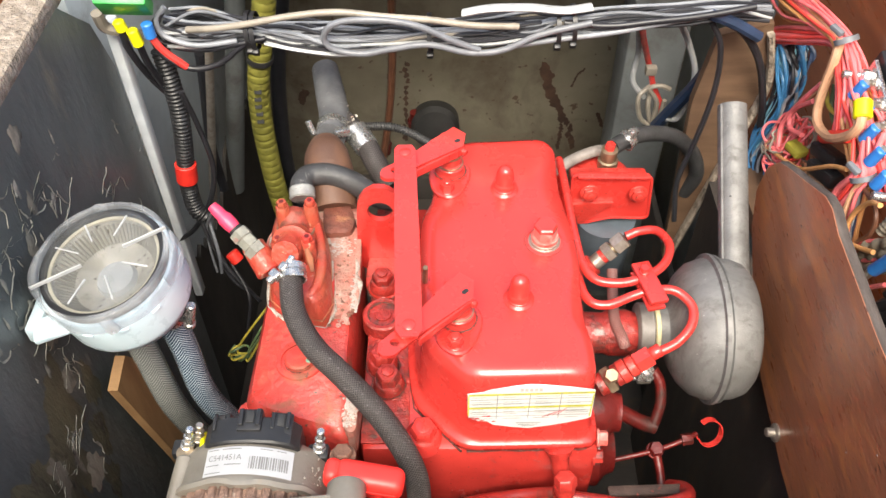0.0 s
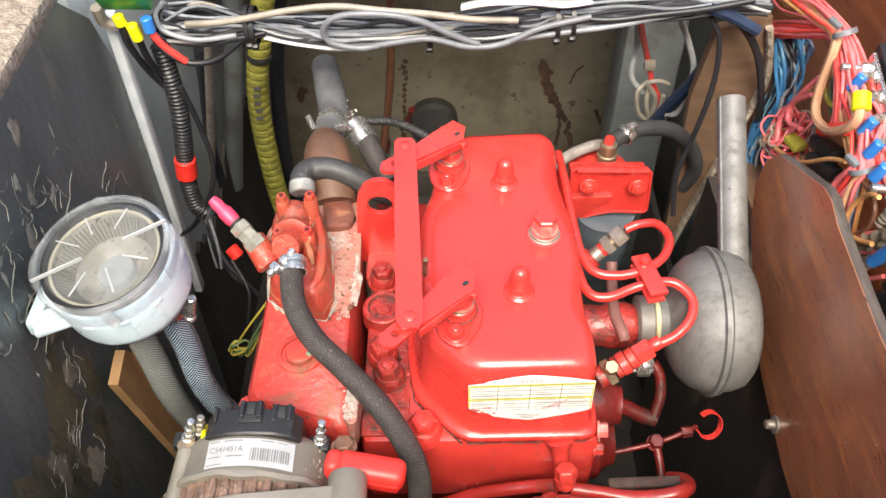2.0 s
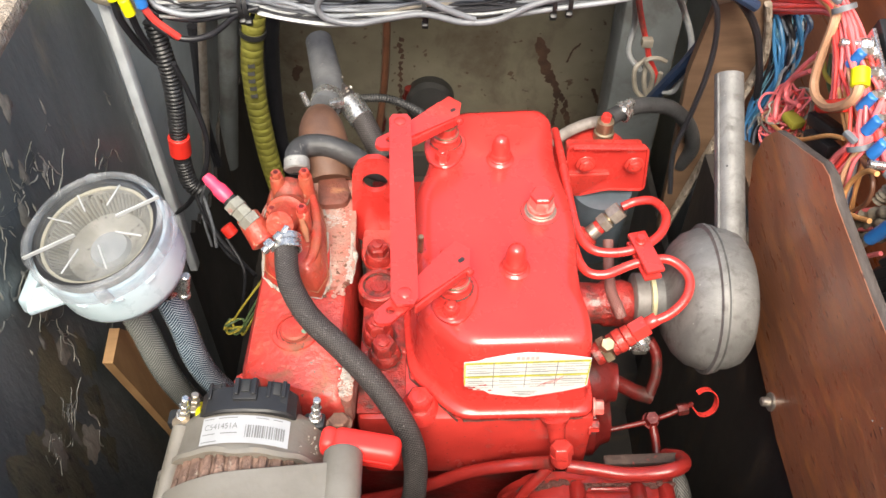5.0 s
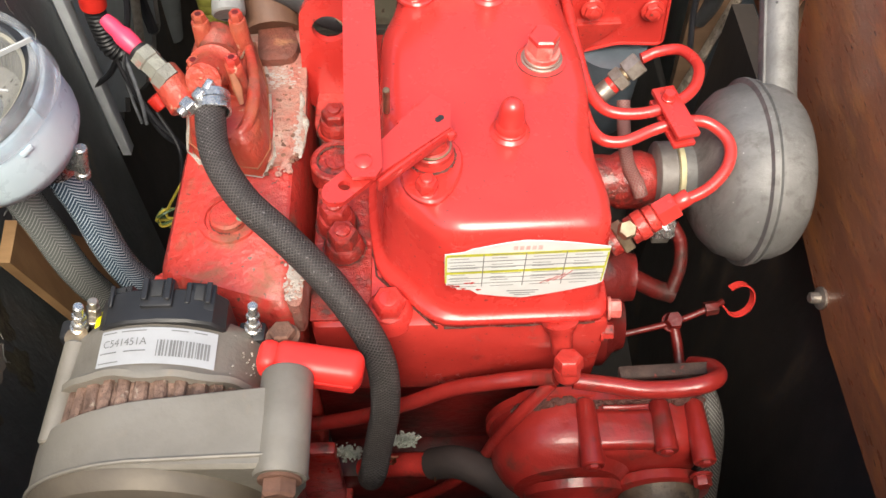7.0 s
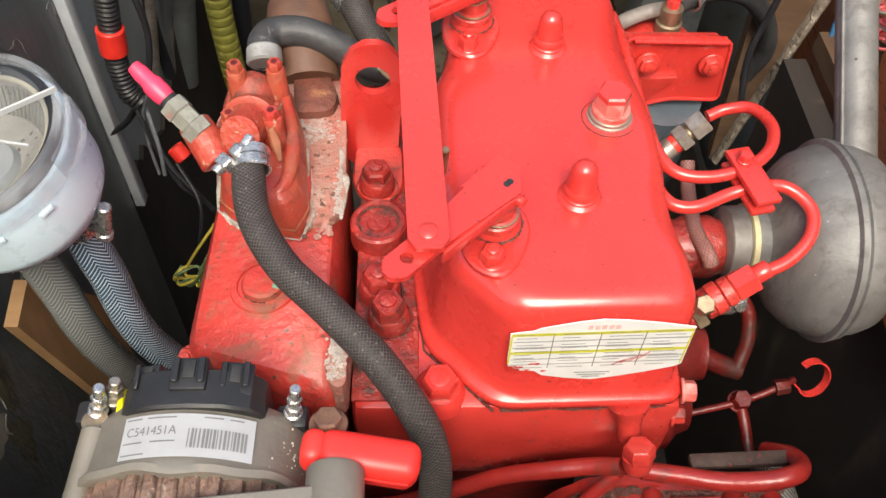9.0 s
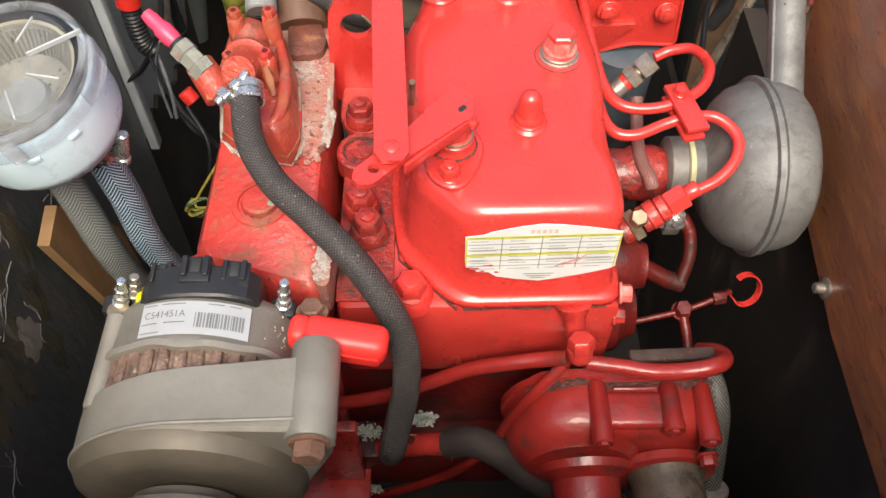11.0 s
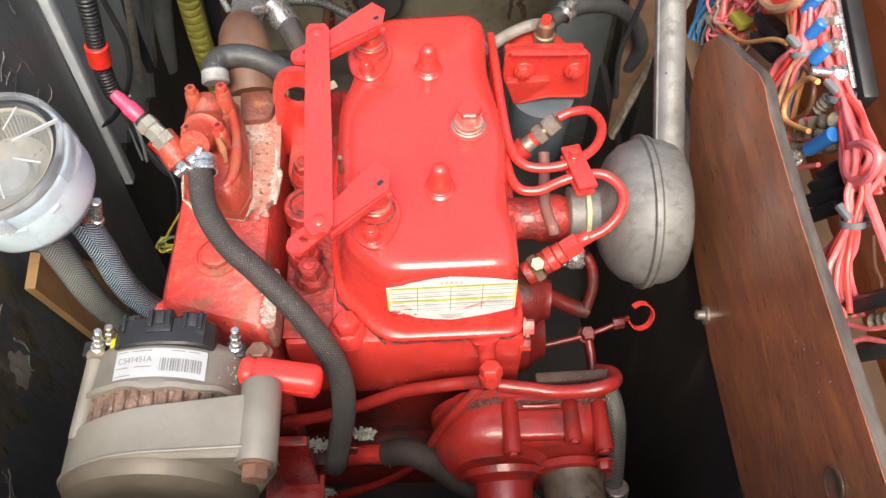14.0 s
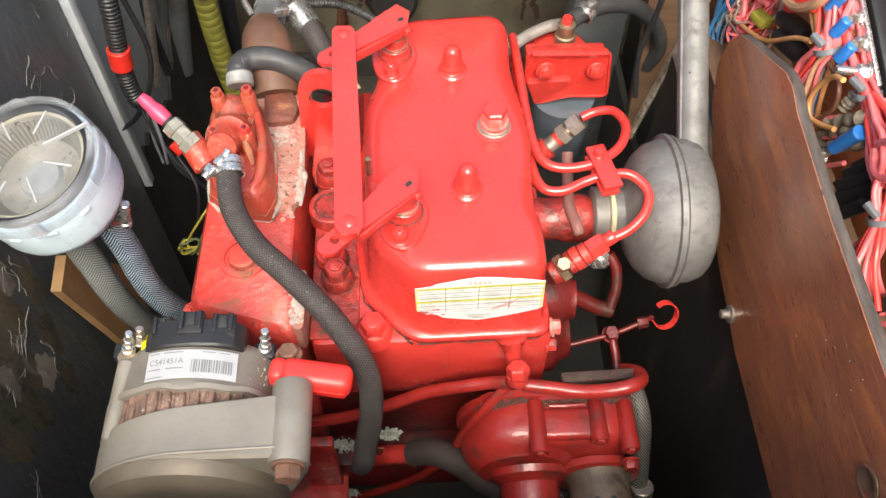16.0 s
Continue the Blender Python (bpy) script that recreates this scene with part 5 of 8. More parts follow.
part("bracket_fold", plate(B(), [(0.1375, 0.3590), (0.1800, 0.3615), (0.1790, 0.3585), (0.1500, 0.3300), (0.1460, 0.3300)], 0.0035, Matrix(((1, 0, 0, 0), (0, 0, -1, 0.6445), (0, 1, 0, 0), (0, 0, 0, 1)))), RED_DIRTY, fuel)
part("rear_layer", box(B(), (0.176, 0.6525, 0.374), (0.078, 0.0028, 0.022), 0.001), RED_DIRTY, fuel)
part("rear_layer", box(B(), (0.176, 0.6568, 0.376), (0.080, 0.0028, 0.022), 0.001), RED_DIRTY, fuel)
bm = B()
box(bm, (0.176, 0.664, 0.373), (0.082, 0.026, 0.016), 0.004)
lathe(bm, (0.172, 0.688, 0.330), (0, 0, 1), [(0, 0.034), (0.028, 0.034), (0.036, 0.026), (0.040, 0.014)], 26)
part("filter_head", bm, RED_DIRTY, fuel)
part("filter_bowl", lathe(B(), (0.1790, 0.6650, 0.2765), (0, 0.1, -1), [(-0.05, 0.034), (0.0, 0.034), (0.05, 0.034), (0.06, 0.028), (0.062, 0)], 30),
     mat("dark_grey_blue_paint", (0.12, 0.15, 0.18), (0.08, 0.10, 0.12), 30, 0.35, bump=0.05), fuel, "dark blue-grey filter bowl")
for p in ((0.1530, 0.6410, 0.3773), (0.2038, 0.6410, 0.3759)):
    part("bracket_bolt", hex_head(B(), p, (0, -1, 0.1), 0.0132, 0.005, 0.0100, 0.002), RED_DIRTY, fuel)
bm = B()
q = Vector((0.1784, 0.6900, 0.3795))
lathe(bm, q - Vector((0, 0, 0.012)), (0, 0, 1), [(0, 0.011), (0.012, 0.011), (0.013, 0.009), (0.026, 0.009), (0.027, 0.006)], 20)
part("banjo", bm, BRASS, fuel, "bare metal banjo fitting")
part("banjo_bolt", hex_head(B(), q + Vector((0, 0, 0.015)), (0, 0, 1), 0.010, 0.007, 0), RED, fuel)
part("feed_pipe", tube(B(), [(0.1160, 0.6650, 0.3826), (0.1418, 0.6900, 0.3799), (0.1633, 0.7000, 0.3817), (0.1749, 0.6950, 0.3880)], 0.0062, 12),
     mat("cloudy_feed_pipe", (0.30, 0.27, 0.245), (0.17, 0.145, 0.13), 60, 0.5, bump=0.3), fuel, "cloudy clear fuel pipe")
fuel_hose = thing("fuel_hose", "dark rubber fuel hose with a stainless clamp", "hose")
part("hose_body", tube(B(), [(0.1832, 0.7000, 0.3874), (0.2003, 0.7150, 0.3852), (0.2284, 0.7350, 0.3775), (0.2650, 0.7500, 0.3603), (0.2944, 0.7600, 0.3260), (0.3098, 0.7700, 0.2831), (0.3042, 0.7800, 0.2441)], 0.0090, 14), VENT_RUBBER, fuel_hose)
bm = B()
cq = Vector((0.2015, 0.7150, 0.3852))
band(bm, cq, Vector((0.5, 0.5, 0.2)), 0.0100, 0.010)
box(bm, cq + Vector((0.004, -0.004, 0.014)), (0.012, 0.009, 0.009), 0.002, turned(0, 0, 40))
part("hose_clamp", bm, ZINC, fuel_hose)

# dipstick and oil linkage low beside the block
dip = thing("dipstick", "red flat dipstick with a curled finger hook", "dipstick")
bm = B()
hookc = Vector((0.2475, 0.4060, 0.2940))
pts = []
for i in range(22):
    ang = math.radians(-150 + 285 * i / 21)
    pts.append(hookc + Vector((0.011 * math.cos(ang), 0.0, 0.013 * math.sin(ang))) + Vector((0, 0.006 * math.sin(ang), 0)))
for w in (0,):
    lp = []
    for i, p in enumerate(pts):
        t = (pts[min(i + 1, 21)] - pts[max(i - 1, 0)]).normalized()
        wv = Vector((0.25, -0.75, 0.25)).normalized() * 0.0027
        nv = t.cross(wv).normalized() * 0.0006
        lp.append([p - wv - nv, p + wv - nv, p + wv + nv, p - wv + nv])
    rings(bm, lp)
part("hook", bm, RED, dip)
part("blade", tube(B(), [hookc + Vector((-0.010, 0.002, -0.006)), (0.2270, 0.4030, 0.2870), (0.1965, 0.3950, 0.2790), (0.1444, 0.3874, 0.2700)], 0.0025, 10), RED_SHADED, dip)
part("guide_nut", hex_head(B(), (0.2225, 0.4020, 0.2870), (1, 0.1, 0.1), 0.0095, 0.010, 0), RED_SHADED, dip)
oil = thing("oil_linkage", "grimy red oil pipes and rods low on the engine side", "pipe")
part("oil_pipe", tube(B(), [(0.1964, 0.4518, 0.3300), (0.2033, 0.4426, 0.3200), (0.2042, 0.4303, 0.3050), (0.1987, 0.4178, 0.2900)], 0.0052, 12), RED_SHADED, oil)
part("oil_pipe", tube(B(), [(0.1428, 0.4249, 0.3150), (0.1659, 0.4247, 0.3000), (0.1856, 0.4199, 0.2900), (0.2007, 0.4177, 0.2850)], 0.0075, 12), RED_SHADED, oil)
part("rod", tube(B(), [(0.1978, 0.3990, 0.2800), (0.2016, 0.3833, 0.2700), (0.2019, 0.3607, 0.2620)], 0.0042, 10), RED_SHADED, oil)
part("joint", hex_head(B(), (0.1982, 0.3970, 0.2760), (0, -0.3, 1), 0.012, 0.010, 0.008), RED_SHADED, oil)
part("boss", lathe(B(), (0.120, 0.395, 0.285), (1, 0, 0), [(0, 0.035), (0.02, 0.034), (0.028, 0.025), (0.036, 0.022), (0.037, 0.0)], 26), RED_SHADED, oil)
part("breather", box(B(), (0.191, 0.455, 0.318), (0.014, 0.012, 0.020), 0.002), STEEL, oil, "small plated bracket")

# crosswise pipes at the front with their tee
water = thing("water_pipe", "red painted water pipe with a brass-bodied tee across the engine front", "pipe")
bm = B()
tq = Vector((0.0995, 0.3260, 0.3540))
td = Vector((0.0035, -0.0110, -0.0280))
lathe(bm, (0.0968, 0.3500, 0.3590), td + Vector((0, -0.006, 0)), [(-0.004, 0.0125), (0.001, 0.0105), (0.005, 0.0082), (0.012, 0.0072), (0.020, 0.0070)], 18)
lathe(bm, tq + Vector((0, 0.001, 0.006)), td, [(0, 0.0080), (0.0016, 0.0094), (0.0100, 0.0094), (0.0114, 0.0084)], 6, 0.4)
lathe(bm, tq - Vector((0, 0.0015, 0.003)), td, [(0, 0.0088), (0.007, 0.0088), (0.010, 0.0078), (0.012, 0.0060)], 18)
part("tee", bm, RED_DIRTY, water)
part("left_run", tube(B(), [(0.0943, 0.3250, 0.3346), (0.0787, 0.3300, 0.3233), (0.0550, 0.3320, 0.3138), (0.0259, 0.3350, 0.2981), (-0.0045, 0.3350, 0.2767), (-0.0415, 0.3350, 0.2533), (-0.0834, 0.3400, 0.2280)], 0.0056, 14), RED_PUMP, water)
part("right_run", tube(B(), [(0.1068, 0.3250, 0.3279), (0.1306, 0.3220, 0.3266), (0.1541, 0.3180, 0.3264), (0.1786, 0.3150, 0.3336), (0.1963, 0.3180, 0.3353), (0.2066, 0.3280, 0.3257), (0.2070, 0.3400, 0.3140), (0.2012, 0.3520, 0.2945)], [0.0056, 0.0060, 0.0062, 0.0062, 0.0058], 14), RED_PUMP, water)
part("drain_run", tube(B(), [(0.0926, 0.3250, 0.3252), (0.0742, 0.3150, 0.3030), (0.0583, 0.3100, 0.2677), (0.0420, 0.3100, 0.2031), (0.0028, 0.3200, 0.1111), (-0.0618, 0.3300, 0.0383), (-0.1147, 0.3400, 0.0241)], 0.0045, 12), RED_PUMP, water)

# water pump
pump = thing("water_pump", "grimy red cast water pump with ribs at the engine front", "pump")
FWD = Vector((0, -1, 0))
bm = B()
rings(bm, [[Vector((p.x, y, p.y)) for p in round_poly([(x0, z0, 0), (x1, z0, 0), (x1, z1, 0), (x0, z1, 0)], r=rr)]
           for y, x0, x1, z0, z1, rr in ((0.334, 0.070, 0.2075, 0.185, 0.2985, 0.022), (0.324, 0.070, 0.2075, 0.185, 0.2985, 0.022), (0.3235, 0.100, 0.2035, 0.190, 0.2965, 0.022),
                                         (0.300, 0.105, 0.2030, 0.192, 0.2955, 0.024), (0.291, 0.108, 0.2010, 0.195, 0.2925, 0.024), (0.2865, 0.112, 0.1960, 0.200, 0.2860, 0.024))])
body = part("pump_body", bm, RED_PUMP, pump, "", 50)
part("drum", lathe(B(), (0.108, 0.333, 0.246), FWD, [(0, 0.0520), (0, 0.0560), (0.006, 0.0560), (0.0075, 0.0535), (0.030, 0.0535), (0.037, 0.0522), (0.042, 0.0490), (0.048, 0.0445), (0.051, 0.0400), (0.053, 0.0385), (0.054, 0.0)], 48),
     RED_PUMP, body, "", 50)
part("outlet_spout", lathe(B(), (0.1145, 0.284, 0.233), Vector((0.02, -1, -0.16)), [(0, 0.038), (0.006, 0.0365), (0.0085, 0.030), (0.012, 0.0262), (0.052, 0.0248), (0.056, 0.022), (0.057, 0.0)], 36), RED_PUMP, pump)
for x, z, y0, y1 in ((0.1185, 0.2985, 0.3205, 0.2755), (0.1705, 0.2975, 0.3195, 0.2850), (0.1960, 0.2935, 0.3205, 0.2780)):
    bm = B()
    lathe(bm, (x, y0, z), FWD, [(-0.003, 0.0050), (0, 0.0070), (y0 - y1 - 0.001, 0.0080), (y0 - y1, 0.0072)], 18)
    lathe(bm, (x, y1 + 0.0005, z), FWD, [(0, 0.0046), (0.0022, 0.0046), (0.0028, 0.0036)], 6)
    part("bolt_boss", bm, RED_PUMP, body)
part("raised_pad", box(B(), (0.1445, 0.3035, 0.2925), (0.0480, 0.0280, 0.012), 0.0050, turned(3, 0, 0), 3), RED_PUMP, body)
part("pad_lip", tube(B(), [(0.130, 0.3165, 0.3020), (0.1445, 0.3160, 0.3028), (0.160, 0.3170, 0.3020)], 0.0016, 8), RED_PUMP, body)
rp = random.Random(41)
bm = B()
for k in range(90):
    x = rp.uniform(0.070, 0.205)
    q = Vector((x, 0.3225 + rp.gauss(0, 0.0016), 0.2975 if x > 0.12 else 0.246 + math.sqrt(max(0.0, 0.0545 ** 2 - (x - 0.108) ** 2))))
    vs = bmesh.ops.create_icosphere(bm, subdivisions=1, radius=rp.uniform(0.0010, 0.0026))["verts"]
    for v in vs:
        v.co = q + Vector((v.co.x * 2.2, v.co.y * 1.2, v.co.z * 0.45))
tagged(part("grime_line", bm, GRIME, body, "oily grime caked along the flange joint"), kind="stuff")
gp = Vector((0.1748, 0.3358, 0.3170))
part("gasket_plate", box(B(), gp, (0.068, 0.010, 0.006), 0.002, turned(0, 0, 2)), mat("brown_gasket", (0.075, 0.045, 0.035), (0.038, 0.024, 0.019), 70, 0.8, bump=0.8, dirt=(0.24, 0.035, 0.027), dirt_at=0.60, dscale=70), pump, "brown grimy gasket edge under a cover plate")
part("collar", lathe(B(), (0.176, 0.2865, 0.229), FWD, [(0, 0.034), (0.002, 0.0385), (0.0085, 0.0385), (0.0100, 0.036), (0.0102, 0.0)], 36), RED_PUMP, pump)
part("seal_housing", lathe(B(), (0.177, 0.277, 0.232), FWD, [(0, 0.0300), (0.004, 0.0285), (0.008, 0.0272), (0.042, 0.0262), (0.044, 0.024), (0.058, 0.0235), (0.060, 0.0)], 36),
     mat("greasy_bronze", (0.17, 0.127, 0.085), (0.085, 0.062, 0.043), 40, 0.5, 0.2, bump=0.5, dirt=(0.06, 0.045, 0.034), dirt_at=0.56, dscale=50), pump, "greasy bare bronze housing")
for x in (0.1690, 0.1830):
    nz_ = Vector((x - 0.177, 0, math.sqrt(0.0267 ** 2 - (x - 0.177) ** 2)))
    part("drain_hole", lathe(B(), Vector((0.177, 0.249, 0.232)) + nz_, nz_, [(-0.001, 0.0026), (0.0006, 0.0026)], 12), INK, pump)
part("cover_bolt", hex_head(B(), (0.200, 0.279, 0.268), FWD, 0.011, 0.007, 0.008), RED_PUMP, pump)
braided = thing("braided_hose", "steel-braided flexible hose beside the pump", "hose")
part("hose_body", tube(B(), [(0.2085, 0.3560, 0.2650), (0.2130, 0.3360, 0.2737), (0.2165, 0.3150, 0.2620), (0.2185, 0.2960, 0.2300), (0.2190, 0.2780, 0.1983)], 0.0090, 16), HOSE_STEEL, braided)
part("ferrule", rod(B(), (0.2214, 0.2760, 0.2060), (0.2222, 0.2620, 0.1649), 0.0112, edge=0.001), STEEL, braided)

# coolant hose from the thermostat outlet to the pump side
hose = thing("coolant_hose", "dark grey fabric-braided coolant hose", "hose")
part("hose_body", tube(B(), [(-0.1258, 0.4687, 0.4560), (-0.1258, 0.4543, 0.4530), (-0.1205, 0.4277, 0.4460), (-0.1035, 0.4012, 0.4360), (-0.0777, 0.3782, 0.4270), (-0.0508, 0.3536, 0.4140), (-0.0301, 0.3330, 0.3920), (-0.0201, 0.3196, 0.3650),
                             (-0.0197, 0.3065, 0.3300), (-0.0262, 0.2957, 0.2920), (-0.0300, 0.2871, 0.2720), (-0.0333, 0.2898, 0.2500)], 0.0098, 18, 8), HOSE_FABRIC, hose)
hd = Vector((-0.1209, 0.4348, 0.4480)) - Vector((-0.1258, 0.4687, 0.4560))
bm = B()
for s in (0.10, 0.42):
    band(bm, Vector((-0.1256, 0.4678, 0.4565)) + hd * s * 0.6, hd, 0.0102, 0.006)
for k, (u, w, h) in enumerate(((0.10, 0.0095, 0.0085), (0.52, 0.0070, 0.0072), (0.88, 0.0055, 0.0060))):
    box(bm, Vector((-0.1392, 0.4545, 0.4600)).lerp(Vector((-0.1240, 0.4700, 0.4665)), u), (0.0080, w, h), 0.0016, turned(0, -17, 45 + 8 * k), 3)
rod(bm, (-0.1432, 0.4505, 0.4585), (-0.1385, 0.4553, 0.4605), 0.0034, edge=0.0006)
box(bm, Vector((-0.1200, 0.4560, 0.4630)), (0.012, 0.0050, 0.0012), 0.0004, turned(-10, 12, 8))
part("hose_clamp", bm, ZINC, hose, "stainless worm-drive hose clamp")

lower_hose = thing("lower_hose", "black rubber hose low at the engine front", "hose")
part("hose_body", tube(B(), [(0.0109, 0.3100, 0.2183), (0.0308, 0.3050, 0.2335), (0.0539, 0.2950, 0.2302), (0.0780, 0.2850, 0.2085), (0.1101, 0.2750, 0.1940), (0.1475, 0.2650, 0.1848)], 0.0122, 16), HOSE_BROWN, lower_hose)
part("stub_pipe", tube(B(), [(-0.0439, 0.3250, 0.1701), (-0.0176, 0.3180, 0.1960), (0.0151, 0.3100, 0.2181)], 0.0095, 14), RED_DIRTY, lower_hose)
part("wire_clip", lathe(B(), (0.0136, 0.3090, 0.2192), Vector((1, -0.1, 0)), [(0, 0.0124), (0.0003, 0.0130), (0.0011, 0.0130), (0.0014, 0.0124)], 24), COPPER, lower_hose)
part("hose_clamp", band(B(), (0.1420, 0.2660, 0.1869), Vector((0.8, -0.2, -0.5)), 0.0138, 0.012), ZINC, lower_hose)

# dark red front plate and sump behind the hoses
part("front_plate", box(B(), (0.005, 0.372, 0.185), (0.165, 0.020, 0.17), 0.006), RED_SHADED, engine)
part("sump", box(B(), (0.000, 0.352, 0.108), (0.150, 0.050, 0.070), 0.010), RED_SHADED, engine)
# mounting foot and crud below the hose
foot = thing("engine_foot", "red painted steel engine mounting bracket", "bracket")
bm = B()
box(bm, (-0.0799, 0.3220, 0.1719), (0.034, 0.010, 0.11), 0.002)
part("web", bm, RED_DIRTY, foot)
part("base_plate", box(B(), (-0.0880, 0.3100, 0.1134), (0.060, 0.060, 0.008), 0.002), RED_DIRTY, foot)
rnd = random.Random(5)
for cx, cy, n in ((632, 765, 170), (712, 745, 170), (640, 858, 70)):
    bm = B()
    c = Vector({632: (-0.0532, 0.3220, 0.2155), 712: (-0.0093, 0.3180, 0.2487), 640: (-0.0564, 0.3120, 0.1062)}[cx])
    for k in range(n):
        p = c + Vector((rnd.triangular(-0.011, 0.011), rnd.triangular(-0.004, 0.004), rnd.triangular(-0.013, 0.013)))
        r = rnd.uniform(0.0006, 0.0019)
        vs = bmesh.ops.create_icosphere(bm, subdivisions=1, radius=r)["verts"]
        for v in vs:
            v.co = p + v.co * rnd.uniform(0.4, 1.5)
    single("salt_lump", bm, mat("pale_green_salt", (0.40, 0.40, 0.35), (0.22, 0.24, 0.20), 90, 0.95, bump=1.0, bscale=300), "crumbly pale salt deposit on the engine front", "salt deposit", kind="stuff")
strands = thing("copper_strands", "frayed bare copper wire strands", "wire")
for k in range(6):
    a = Vector((-0.0216, 0.3090, 0.2263))
    part("strand", tube(B(), [a + Vector((rnd.uniform(-.004, .004), 0, -0.004)), a + Vector((rnd.uniform(-.004, .006), -0.003, 0.010)),
                              a + Vector((rnd.uniform(-.006, .010), -0.004, 0.022))], 0.0007, 6, 4), COPPER, strands)

# ---- alternator ----
alt = thing("alternator", "dull grey aluminium alternator with rusty stator and black rear cover", "alternator")
AC = Vector((-0.1460, 0.0, 0.366))

bm = B()
loops = []
for off, r, wav in ((0.0, 0.0630, 1), (0.0, 0.0695, 1), (0.004, 0.0698, 0.9), (0.008, 0.0672, 0.6), (0.034, 0.0660, 0), (0.044, 0.0600, 0), (0.050, 0.048, 0), (0.051, 0.010, 0)):
    loops.append([AC + Vector((math.cos(a) * r, 0.2830 + off - wav * (0.0012 * math.sin(5 * a + 0.6) + 0.0008 * math.sin(13 * a)), math.sin(a) * r)) for a in (math.tau * k / 96 for k in range(96))])
rings(bm, loops)
rear = part("rear_housing", bm, ALU_CASE, alt, "", 35)
bm = B()
lathe(bm, AC + Vector((0, 0.255, 0)), (0, 1, 0), [(0, 0.0625), (0.036, 0.0625)], 64)
stator = part("stator", bm, RUST_LAM, alt, "ribbed rusty stator laminations", 35)
gb = random.Random(9)
for k in range(40):
    ang = math.tau * k / 40
    c = AC + Vector((math.cos(ang) * 0.0632, 0.273, math.sin(ang) * 0.0632))
    part("stator_rib", box(B(), c, (0.0042, 0.030, 0.0080 * gb.uniform(0.8, 1.1)), 0.0015, turned(0, -math.degrees(ang), gb.uniform(-4, 4)), 1), RUST_LAM, stator)
# front bracket: round body drawn out into the mounting ear
EAR = Vector((-0.0690, 0, 0.4225))
outl = []
for k in range(52):
    ang = math.radians(86 + 258 * k / 51)
    outl.append((math.cos(ang) * 0.0700, math.sin(ang) * 0.0700))
ear = EAR - AC
outl += [(ear.x + 0.0100, ear.z - 0.026), (ear.x + 0.0104, ear.z), (ear.x + 0.0095, ear.z + 0.008), (ear.x + 0.004, ear.z + 0.0112), (ear.x - 0.006, ear.z + 0.0112), (ear.x - 0.016, ear.z + 0.0108)]
mm = Matrix(((1, 0, 0, AC.x), (0, 0, 1, 0.226), (0, 1, 0, AC.z), (0, 0, 0, 1)))
bm = B()
mid = Vector((sum(p[0] for p in outl), sum(p[1] for p in outl))) / len(outl)
rings(bm, [[Vector((AC.x + mid.x + (x - mid.x) * g, 0.231 + off + sl * (0.007 * math.tanh(x / 0.05) + 0.002 * max(0.0, (x - 0.030) / 0.05)), AC.z + mid.y + (z - mid.y) * g)) for x, z in outl]
           for off, sl, g in ((0.0, 0, 0.972), (0.0022, 0, 1.0), (0.0270, 0.6, 1.0), (0.0365, 1, 0.992), (0.0375, 1, 0.975))])
front = part("front_bracket", bm, ALU_CASE, alt, "", 35)
ledge = [Vector((AC.x + mid.x + (x - mid.x) * 1.004, 0.2345 + 0.0035 * math.tanh(x / 0.05), AC.z + mid.y + (z - mid.y) * 1.004)) for x, z in outl[-6:] + outl[:34]]
part("cast_ledge", tube(B(), ledge, 0.0013, 8, 3), ALU_CASE, front)
part("ear_boss", lathe(B(), EAR + Vector((0.0, 0.2285, 0)), (0, 1, 0), [(0, 0.0138), (0.003, 0.0146), (0.058, 0.0143), (0.060, 0.0130)], 30), ALU_CASE, front)
part("front_shroud", lathe(B(), AC + Vector((0, 0.2315, 0)), (0, -1, 0), [(0, 0.0695), (0.004, 0.0690), (0.010, 0.0660), (0.014, 0.058), (0.0155, 0.050), (0.014, 0.040), (0.014, 0.0)], 64),
     mat("dusty_grey_brown_alloy", (0.17, 0.140, 0.105), (0.11, 0.09, 0.068), 18, 0.55, 0.2, bump=0.2), front, "brownish dusty front shroud", 35)
pulley = part("pulley", lathe(B(), AC + Vector((0, 0.214, 0)), (0, -1, 0), [(0, 0.032), (0.008, 0.034), (0.009, 0.0440), (0.012, 0.0445), (0.020, 0.032), (0.028, 0.0445), (0.031, 0.0440), (0.032, 0.036), (0.032, 0.012)], 48),
              mat("worn_pulley_steel", (0.30, 0.26, 0.21), (0.20, 0.17, 0.14), 25, 0.42, 0.6, bump=0.1), alt, "worn steel belt pulley", 35)
part("shaft_nut", hex_head(B(), AC + Vector((0, 0.182, 0)), (0, -1, 0), 0.022, 0.012, 0.015), STEEL, pulley)
part("mounting_bolt", hex_head(B(), EAR + Vector((0.0, 0.2288, 0)), (0, -1, 0), 0.0165, 0.009, 0.0115), RUST, alt, "rusty hexagon bolt")
part("mounting_nut", hex_head(B(), (-0.0748, 0.3148, 0.4150), (0, 0.2, 1), 0.013, 0.006, 0.010), RUST, alt, "rusty nut")
for ang in (18, 162, 200, -20):
    a = AC + Vector((math.cos(radians(ang)) * 0.066, 0.262, math.sin(radians(ang)) * 0.066))
    part("through_bolt", rod(B(), a, a + Vector((0, 0.03, 0)), 0.0042, edge=0.0008), ALU_CASE, alt)
lug_a = AC + Vector((math.cos(radians(142)) * 0.0665, 0.256, math.sin(radians(142)) * 0.0665))
part("bolt_lug", rod(B(), lug_a, lug_a + Vector((0.004, 0.060, 0.004)), 0.0062, 0.0068, edge=0.0012), ALU_CASE, alt, "cast lug along the housing")
